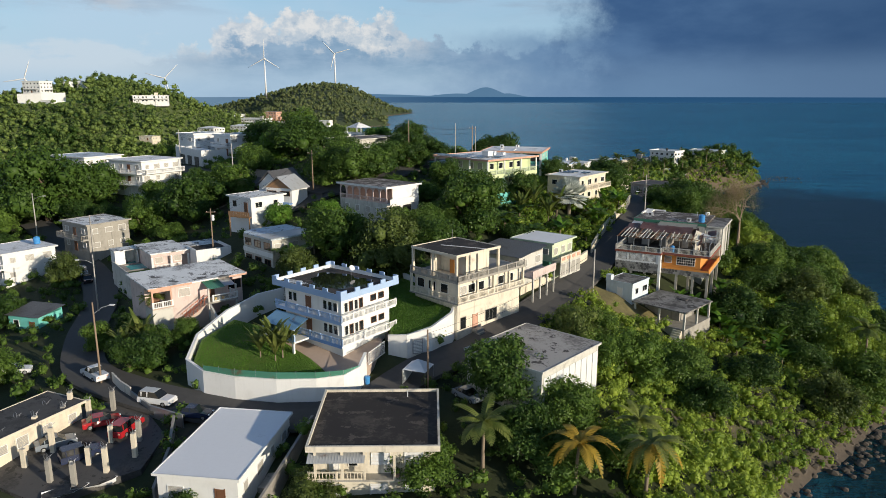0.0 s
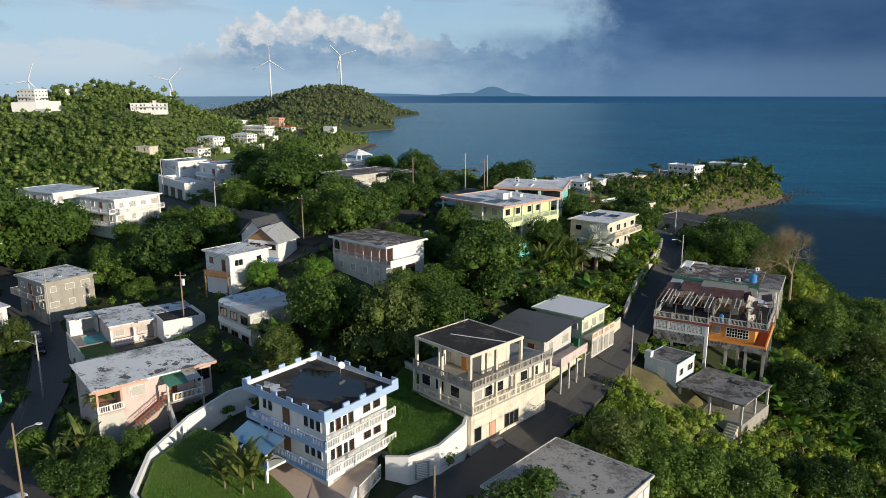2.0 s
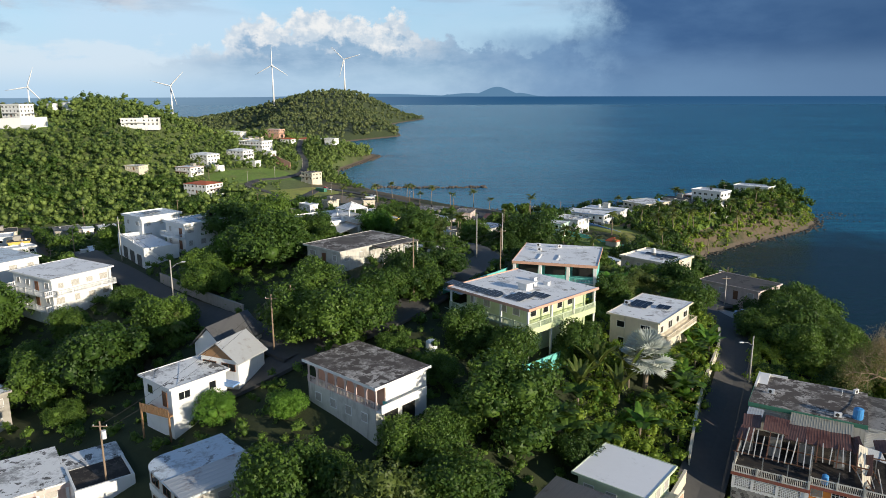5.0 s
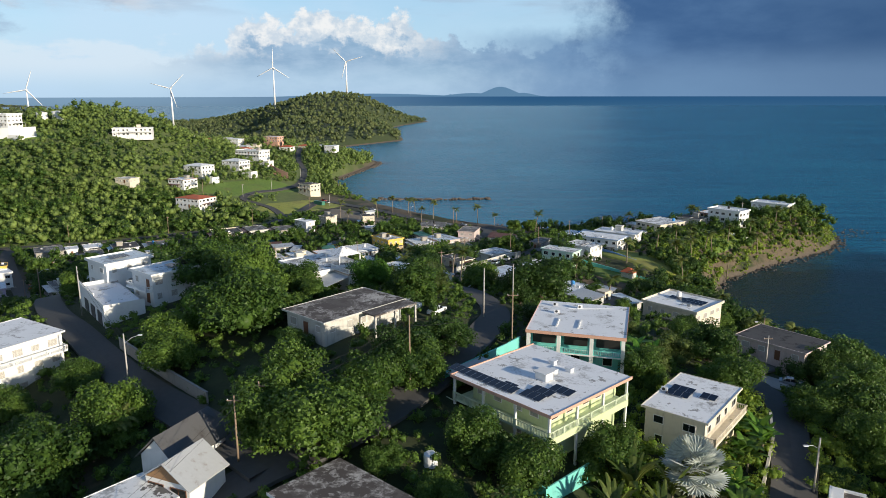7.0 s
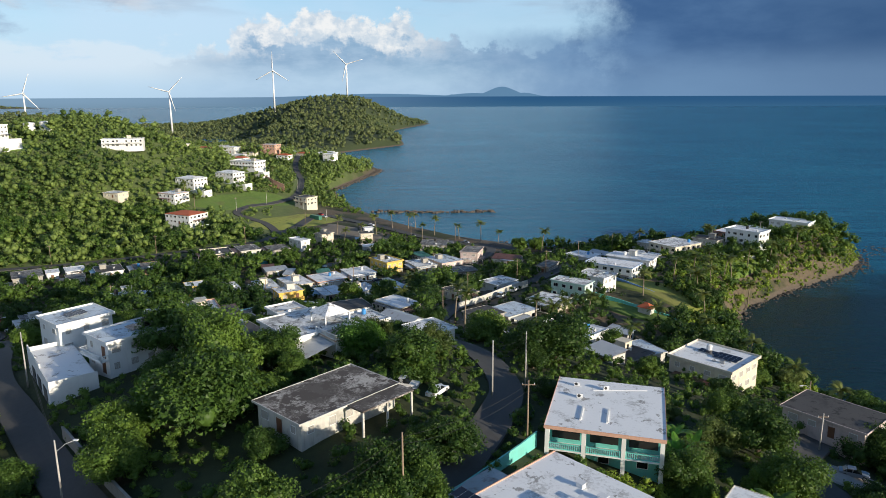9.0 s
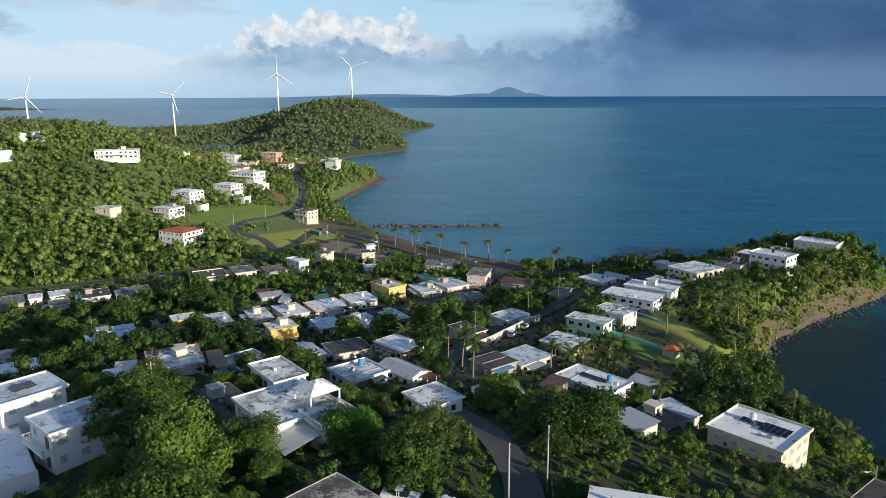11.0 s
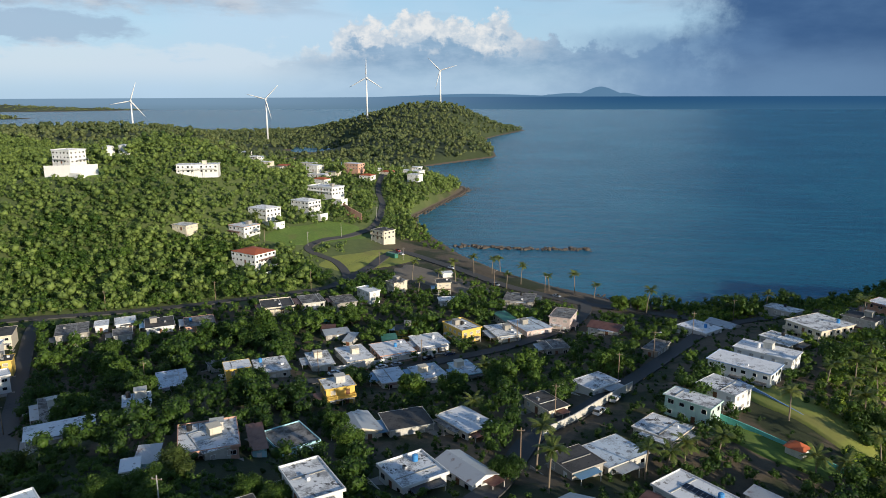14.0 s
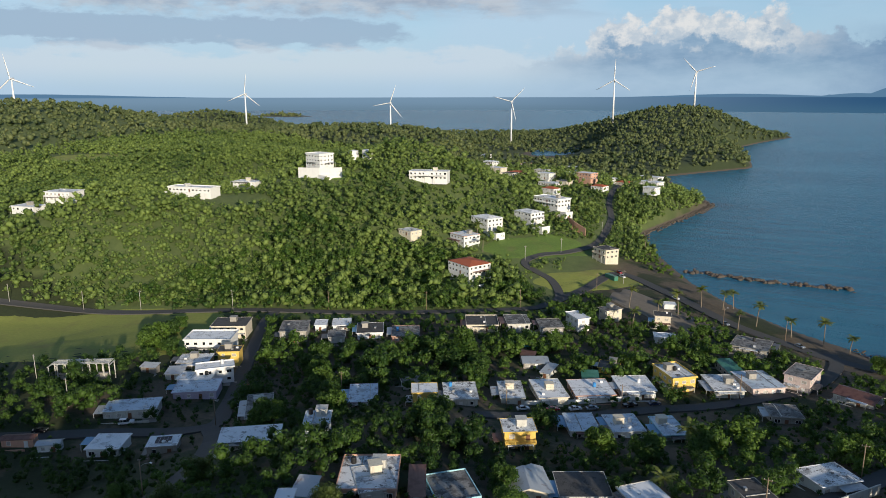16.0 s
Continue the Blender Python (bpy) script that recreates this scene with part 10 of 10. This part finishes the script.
for i, (x, y) in enumerate([(-50.1, 74.0), (-47.8, 73.7), (-48.6, 77.4), (-46.0, 76.6), (-46.4, 79.0), (-44.1, 78.7), (-41.7, 80.1), (-49.8, 70.3), (-46.4, 68.7), (-42.2, 66.1), (-44.7, 71.4), (-39.4, 69.0),
                            (-39.2, 65.4), (-36.8, 67.6), (-38.8, 73.2), (-35.6, 73.4), (-34.8, 70.3)]):
    z = 16.1 + 0.115 * (y - 62.6)
    c = thing("column", pose(x, y, z, 0, 0, (i * 17) % 9 - 4), "bare concrete column stub with bent rebar", "column", "unfinished columns")
    hgt = 2.7 + 0.5 * math.sin(i * 2.1)
    part("shaft", Geo().box(-0.24, -0.24, 0, 0.24, 0.24, hgt), CREAM if i % 3 else CONCRETE, c)
    for sx in (-0.14, 0.14):
        for sy in (-0.14, 0.14):
            part("rebar", Geo().tube((sx, sy, hgt), (sx * 1.5, sy * 2 + 0.1, hgt + 0.35), 0.02, 0.02, 4).tube((sx * 1.5, sy * 2 + 0.1, hgt + 0.35), (sx * 3, sy + 0.35, hgt + 0.45 + 0.1 * math.sin(i)), 0.02, 0.02, 4), STEEL, c)
wall_line("boundary_wall", [(-44.6, 86.4), (-42.6, 84.2), (-40.4, 82.4)], [20.6, 20.4, 20.2], 0.15, WHITE_OLD, "low weathered white boundary wall by the road", "boundary walls")
wall_line("boundary_wall", [(-40.4, 82.4), (-36.5, 79.0), (-31.6, 76.6)], [19.7, 19.3, 19.2], 0.15, STEEL, "grey sheet metal fence along the road", "boundary walls")
wall_line("boundary_wall", [(-32.6, 76.4), (-30.8, 70.0), (-30.0, 63.5)], [19.2, 18.4, 17.4], 0.2, BLOCK, "dark block wall between the lot and white house", "boundary walls")
boat = Geo()
for k, (px, w, zz) in enumerate(((-2.2, 0.75, 0.5), (-1.0, 0.9, 0.45), (0.6, 0.85, 0.5), (1.8, 0.4, 0.6), (2.3, 0.02, 0.7))):
    boat.v += [(px, -w, zz), (px, -w * 0.5, 0.0), (px, w * 0.5, 0.0), (px, w, zz)]
for k in range(4):
    boat.f += [(4 * k + j, 4 * k + j + 1, 4 * k + 5 + j, 4 * k + 4 + j) for j in range(3)]
boat.f.append((0, 1, 2, 3))
for x, y, t in ((-39.8, 64.6, 30), (-37.4, 66.0, 20)):
    solid("boat_hull", boat, PLASTIC_WHITE, "upturned pale fibreglass boat hull in the lot", "boat", "hulls in the lot", pose(x, y, ground_z(x, y) + 0.3, 0, 0, t))

# ---- walls and fences along the roads ----
wall_line("roadside_wall", [(30.0, 135.5), (34.5, 146.0), (38.8, 155.0), (44.6, 165.5), (47.2, 172.5)], [27.6, 29.6, 30.6, 32.0, 32.4], 0.25, CREAM, "pale cream roadside wall below banana plants", "roadside walls")
wall_line("roadside_wall", [(13.0, 111.5), (19.0, 119.0), (24.2, 126.0), (28.4, 132.0)], [25.4, 25.8, 26.4, 27.2], 0.25, CREAM, "weathered cream retaining wall beside the road", "roadside walls")
wall_line("roadside_wall", [(-61.5, 187.5), (-50.0, 176.0), (-37.0, 163.0)], [38.6, 38.6, 39.4], 0.25, BLOCK, "old stone retaining wall along the street", "roadside walls")
wall_line("roadside_wall", [(-3.2, 166.0), (2.0, 172.5), (6.6, 178.6), (9.0, 182.0)], [41.4, 41.4, 41.2, 41.2], 0.15, TEAL, "green sheet fence along the ridge road", "roadside walls")
wall_line("garden_wall", [(42.0, 323.5), (50, 318), (58, 312), (68, 304.5)], [21.2, 20.2, 19.0, 17.4], 0.2, TEAL, "long sea-green garden wall down the slope", "garden walls")
wall_line("garden_wall", [(54.5, 349.0), (60, 340), (66, 330), (71, 322)], [20.2, 19.8, 19.2, 18.0], 0.2, BLUE, "blue garden wall down the slope", "garden walls")
wall_line("garden_wall", [(96, 402), (116, 398), (128, 400), (142, 404)], [15.6, 15.8, 15.6, 14.6], 0.25, WHITE, "white terrace wall above the cliff", "garden walls")
wall_line("garden_wall", [(-402, 496), (-390, 497), (-372, 501)], [43, 43, 43], 0.3, WHITE, "white terrace wall below a hilltop villa", "garden walls")
wall_line("garden_wall", [(-336, 558), (-318, 560), (-302, 566)], [57.5, 58, 58.5], 0.3, WHITE, "white terrace wall below a hilltop villa", "garden walls")
wall_line("garden_wall", [(-156, 634), (-146, 624), (-136, 618)], [26, 23, 20], 0.3, SALMON, "terracotta retaining wall on the hillside", "garden walls")
wall_line("roadside_wall", [(-2, 304), (6, 315), (16, 332), (24, 346)], [22.4, 21.6, 20.4, 18.6], 0.2, WHITE_OLD, "low white wall along the village road", "roadside walls")
wall_line("roadside_wall", [(-78, 368), (-60, 383), (-44, 397)], [8.0, 6.6, 6.2], 0.15, WHITE, "white front fence along the village street", "roadside walls")

# ---- poles and cables ----
def pole(x, y, h, mat=None, arm=None, bar=True, box=False):
    z = ground_z(x, y)
    p = thing("utility_pole", pose(x, y, z, 0, 0, 0), "slim utility pole with wires beside the road", "utility pole", "utility poles")
    part("post", Geo().tube((0, 0, -0.6), (0, 0, h), 0.15, 0.10, 9), mat or POLE_WOOD, p, smooth=True)
    if bar:
        part("crossarm", Geo().box(-0.9, -0.06, h - 0.7, 0.9, 0.06, h - 0.58), POLE_WOOD, p)
        for q in (-0.8, 0.0, 0.8):
            part("insulator", Geo().tube((q, 0, h - 0.58), (q, 0, h - 0.4), 0.05, 0.03, 6), PLASTIC_WHITE, p)
    if box:
        part("transformer", Geo().tube((0.35, 0, h - 2.2), (0.35, 0, h - 1.2), 0.28, 0.28, 12), PLASTIC_WHITE, p)
    if arm is not None:
        a = Vector((math.cos(radians(arm)), math.sin(radians(arm)), 0))
        lamp = part("lamp_arm", Geo().tube((0, 0, h - 1.6), a * 1.1 + Vector((0, 0, h - 0.9)), 0.04, 0.04, 6).tube(a * 1.1 + Vector((0, 0, h - 0.9)), a * 2.1 + Vector((0, 0, h - 0.75)), 0.04, 0.04, 6), STEEL, p)
        b = a * 2.35 + Vector((0, 0, h - 0.75))
        part("lamp_head", Geo().box(b.x - 0.3, b.y - 0.16, b.z - 0.06, b.x + 0.3, b.y + 0.16, b.z + 0.08), PLASTIC_WHITE, lamp)
    return Vector((x, y, z + h - 0.5))


def cable(a, b, sag):
    along = [a.lerp(b, i / 12) - Vector((0, 0, 4 * sag * i / 12 * (1 - i / 12))) for i in range(13)]
    g = Geo().sweep(along, 0.022, 4)
    solid("cable", g, CABLE, "black overhead cable sagging between poles", "cable", "overhead cables")


def line_of(spots, sag=0.8, double=True):
    ends = [pole(*s[:3], **s[3]) for s in spots]
    for a, b in zip(ends, ends[1:]):
        cable(a, b, sag)
        if double:
            cable(a - Vector((0, 0, 0.9)), b - Vector((0, 0, 0.9)), sag * 1.3)
    return ends


line_of([(-46.0, 86.0, 11.5, dict(arm=35, bar=False)), (-58.8, 112, 10, dict(arm=200, bar=False, mat=POLE_CONCRETE)), (-71.0, 136.0, 11, dict(arm=20, bar=False, mat=POLE_CONCRETE)), (-93.0, 154.5, 11, dict(arm=20, bar=False, mat=POLE_CONCRETE))], 1.2)
line_of([(-43.2, 126.0, 9.5, dict(box=True)), (-28.2, 148.6, 9.0, dict()), (-26.0, 151.5, 8.5, dict()), (-8.0, 162.0, 11.0, dict(bar=False)), (7.6, 181.0, 10.0, dict()), (9.5, 204.0, 10, dict(bar=False, mat=POLE_CONCRETE)), (3.5, 196.5, 9.5, dict(bar=False, mat=POLE_CONCRETE))], 1.0)
line_of([(-1.9, 82.2, 8.5, dict(bar=False)), (26.8, 118.0, 8.5, dict(bar=False, mat=POLE_CONCRETE)), (46.6, 157.0, 8.5, dict(arm=200, bar=False, mat=POLE_CONCRETE))], 1.2)
line_of([(-52.0, 170.5, 10, dict(arm=40, bar=False, mat=POLE_CONCRETE)), (-78.0, 205.5, 10, dict(bar=False, mat=POLE_CONCRETE))], 0.8)
line_of([(-353, 353, 10, dict(mat=POLE_CONCRETE)), (-316, 368.5, 10, dict(mat=POLE_CONCRETE)), (-290, 382, 10, dict(mat=POLE_CONCRETE)), (-250, 405, 10, dict(mat=POLE_CONCRETE)), (-209, 430, 10, dict()), (-164, 451, 10, dict()), (-123, 474, 10, dict()), (-100, 527, 9, dict())], 0.9)
line_of([(-6.5, 283, 10, dict()), (1, 316, 10, dict()), (20.5, 353, 10, dict()), (36, 388, 10, dict(arm=20)), (56, 423, 10, dict()), (80, 458, 10, dict())], 0.9)
line_of([(-154.7, 305, 9, dict()), (-133.4, 341.9, 9, dict()), (-80, 361, 9, dict()), (-48, 385, 9, dict()), (-14, 415, 9, dict())], 0.9)
for x, y, h, arm in ((-229.3, 293.4, 11, None), (-205.8, 289.6, 10, None), (-113, 248, 9, 30), (69, 225, 8, 200), (60, 203, 7, None), (-30.7, 499, 9, 60), (-4, 494, 9, 60), (150, 440, 9, None), (120, 428, 9, None), (-138, 575, 9, None), (-150, 545, 9, None), (-131, 640, 8, None), (-90, 545, 8, None), (-62, 236, 9, None)):
    pole(x, y, h, POLE_CONCRETE if arm is None else None, arm, arm is None)

# ---- small things ----
tent = thing("canopy_tent", pose(-3.2, 84.2, ground_z(-3.2, 84.2), 0, 0, -20), "white pitched canopy tent on the roadside", "tent")
part("canopy", Geo().add([(-1.6, -1.6, 2.2), (1.6, -1.6, 2.2), (1.6, 1.6, 2.2), (-1.6, 1.6, 2.2), (0, 0, 3.3)], [(0, 1, 4), (1, 2, 4), (2, 3, 4), (3, 0, 4)]).add([(-1.6, -1.6, 0.2), (-1.6, 1.6, 0.2), (-1.6, 1.6, 2.2), (-1.6, -1.6, 2.2)], [(0, 1, 2, 3)]), PLASTIC_WHITE, tent)
for sx in (-1.55, 1.55):
    for sy in (-1.55, 1.55):
        part("leg", Geo().tube((sx, sy, 0), (sx, sy, 2.2), 0.03, 0.03, 5), STEEL, tent)
shed = house(58.8, 309.5, 20.0, -40, 4.2, 3.4, 1, WHITE_OLD, TILE_RED, "small garden shed with a red hipped roof", kind="hip", category="shed", windows=False, hs=2.3)
box = thing("container", pose(-98.5, 551, ground_z(-98.5, 551) - 0.1, 0, 0, -38), "green shipping container on the grass slope", "container")
part("body", Geo().box(-4.5, -1.25, 0, 4.5, 1.25, 2.6), TIN_GREEN, box)
for i in range(18):
    part("rib", Geo().box(-4.4 + i * 0.5, -1.3, 0.1, -4.2 + i * 0.5, -1.25, 2.5), TIN_GREEN, box)
for x, y in ((-318, 602), (-308, 606)):
    t = Geo().tube((0, 0, -2), (0, 0, 6.5), 4.0, 4.0, 28).tube((0, 0, 6.5), (0, 0, 7.2), 4.0, 0.6, 28)
    solid("storage_tank", t, WHITE, "white round concrete water reservoir on the hilltop", "water tank", "hilltop reservoirs", pose(x, y, ground_z(x, y)), smooth=False)
pool = thing("swimming_pool", pose(-58.2, 127.2, 25.6, 0, 0, -48), "small turquoise pool beside a pink house", "pool")
part("rim", Geo().box(-3.4, -2.4, -4, 3.4, 2.4, 0.0), WHITE_OLD, pool)
part("water", Geo().box(-3.0, -2.0, 0.0, 3.0, 2.0, 0.03), POOL, pool)
for x, y, z, m in ((-84.0, 139.0, 27.1, None), (-60.0, 214.0, 45.6, PLASTIC_BLACK), (55.0, 243.0, 30.1, PLASTIC_WHITE), (-28.0, 274.0, 28.4, None), (66.0, 371.0, 22.6, PLASTIC_WHITE), (-37.0, 417.0, 9.8, PLASTIC_BLACK), (-60.0, 393.0, 7.6, None)):
    water_tank(x, y, z, m)
solar_panels(57.5, 238.5, 30.05, -46, 2, 5)
solar_panels(54.5, 242.0, 30.05, -46, 1, 4)
solar_panels(30.0, 278.0, 23.85, -45, 1, 7)
solar_panels(-77.0, 221.0, 45.4, -38, 2, 3)
solar_panels(-61.0, 213.0, 45.6, -38, 2, 3)
solar_panels(-153, 284.5, 13.1, 38, 2, 4)

# ---- open grass, beach and yards laid over the ground ----
def drape(name, cx, cy, yaw, a, b, mat, label, category, lift=0.16, n=30):
    """A patch with an uneven edge that follows the ground."""
    g = Geo()
    c, s = math.cos(radians(yaw)), math.sin(radians(yaw))
    rings, seg = 10, 48
    pts = [(cx, cy)]
    for r in range(1, rings + 1):
        for k in range(seg):
            t = 2 * math.pi * k / seg
            w = (1 + 0.07 * math.sin(3 * t + cx) + 0.05 * math.sin(7 * t + cy)) * r / rings
            sq = (abs(math.cos(t)) ** 4 + abs(math.sin(t)) ** 4) ** -0.25
            u, v = a * w * math.cos(t) * sq, b * w * math.sin(t) * sq
            pts.append((cx + u * c - v * s, cy + u * s + v * c))
    arr = np.array(pts)
    z = rolling(arr[:, 0], arr[:, 1]) + lift
    z[-seg:] -= lift + 0.3
    faces = [(0, 1 + k, 1 + (k + 1) % seg) for k in range(seg)]
    for r in range(rings - 1):
        o, q = 1 + r * seg, 1 + (r + 1) * seg
        faces += [(o + k, q + k, q + (k + 1) % seg, o + (k + 1) % seg) for k in range(seg)]
    g.add([(*p, h) for p, h in zip(pts, z)], faces)
    return solid(name, g, mat, label, category, kind="structure", smooth=True)


drape("field", -296, 332, 32, 84, 42, FIELD, "mown yellow-green playing field", "field")
drape("field", -152, 572, 55, 38, 17, LAWN, "bright green lawns on the hillside", "lawn")
drape("field", -108, 540, 50, 33, 17, FIELD, "grassy slope above the shore road", "field")
drape("field", 31.5, 118.0, -15, 6.2, 4.0, lawn_material("dry_bank_grass", (0.060, 0.062, 0.018), (0.270, 0.220, 0.095)), "dry grassy mound beside the lane", "bank", 0.25)
drape("field", -276, 648, 12, 15, 7, FIELD, "mown round lawn on the hilltop", "lawn", 0.3)
drape("field", -312, 566, 18, 30, 6, LAWN, "bright green lawn below a hilltop villa", "lawn", 0.3)
drape("field", -154, 630, -30, 15, 5, plain("cut_earth", (0.42, 0.25, 0.14), 0.95, 0.35, 0.3), "bare orange earth of a cut bank", "earth", 0.4)
drape("field", -520, 1180, 100, 70, 45, FIELD, "flat green pasture before the lagoon", "field", 0.4)
drape("field", 70, 332, 128, 25, 9, FIELD, "dry grass garden above the sea", "lawn", 0.55)
drape("field", 53, 311, 145, 16, 4.5, LAWN, "green lawn behind a garden wall", "lawn", 0.5)
drape("field", 120, 392, 40, 20, 6, LAWN, "grassy slope below the cliff-top houses", "lawn", 0.5)
drape("field", -62, 506, -38, 38, 11, plain("gravel_lot", (0.26, 0.22, 0.17), 0.95, 0.4, 0.6), "pale gravel parking lot by the beach", "parking lot")
drape("field", -626, 672, 10, 30, 14, plain("ploughed_soil", (0.20, 0.125, 0.065), 0.95, 0.4, 0.2), "bare reddish brown field on the far slope", "field", 0.4)
drape("field", -650, 604, 5, 58, 20, FIELD, "bare brownish pasture between woods", "field")
drape("field", 62, 193, -20, 7, 5, PAVING, "pale dirt parking patch beside the lane", "parking lot")
drape("field", 31.5, 111.5, 60, 5.5, 3.5, FIELD, "mown grassy knoll beside the road", "lawn")

# ---- rocks ----
def rock_mesh(seed):
    rng = np.random.default_rng(seed)
    bm = bmesh.new()
    bmesh.ops.create_icosphere(bm, subdivisions=1, radius=1)
    for v in bm.verts:
        v.co *= rng.uniform(0.65, 1.15)
        v.co.z *= 0.7
    me = bpy.data.meshes.new("stone")
    bm.to_mesh(me)
    bm.free()
    me.materials.append(ROCK)
    return me


ROCKS = [rock_mesh(i) for i in range(5)]
rr = random.Random(12)
mole = thing("breakwater", pose(0, 0, 0), "low breakwater of heaped brown boulders in the bay", "breakwater")
for i in range(150):
    t = rr.random()
    x, y = -68 + t * 92 + rr.uniform(-1.5, 1.5), 612 - 4 * math.sin(t * 3) + rr.gauss(0, 2.2)
    s = rr.uniform(0.8, 2.0)
    part("stone", ROCKS[i % 5], None, mole, at=pose(x, y, rr.uniform(-0.2, 0.7), 0, 0, rr.uniform(0, 360)) @ Matrix.Scale(s, 4))
shore_line = smooth_line(COAST[1:31], 1.1)
g = Geo()
base = [(np.array([tuple(v.co) for v in me.vertices]), [tuple(p.vertices) for p in me.polygons]) for me in ROCKS]
for x, y in shore_line:
    rocky = y < 150 or 250 < y < 500 or y > 700
    for _ in range(5 if rocky else 0):
        px, py, s = x + rr.gauss(0, 2.6), y + rr.gauss(0, 2.6), rr.uniform(0.2, 0.8) * (1.0 if y < 600 else 2.2)
        v, f = base[rr.randrange(5)]
        h = max(-0.2, ground_z(px, py)) if y < 150 else 0.1
        g.add(v * s + (px, py, h + 0.1 * s), f)
for cx, cy, n, sp in ((222, 470, 40, 9), (236, 484, 30, 7), (-92, 905, 40, 12), (-84, 1318, 30, 14), (-75, 2200, 30, 20), (60, 100, 60, 6), (72, 106, 60, 6)):
    for _ in range(n):
        v, f = base[rr.randrange(5)]
        s = rr.uniform(0.25, 0.9)
        px, py = cx + rr.gauss(0, sp), cy + rr.gauss(0, sp)
        g.add(v * s + (px, py, max(0.0, ground_z(px, py))), f)
solid("shore_rocks", g, ROCK, "dark brown boulders scattered along the waterline", "rocks", kind="stuff")
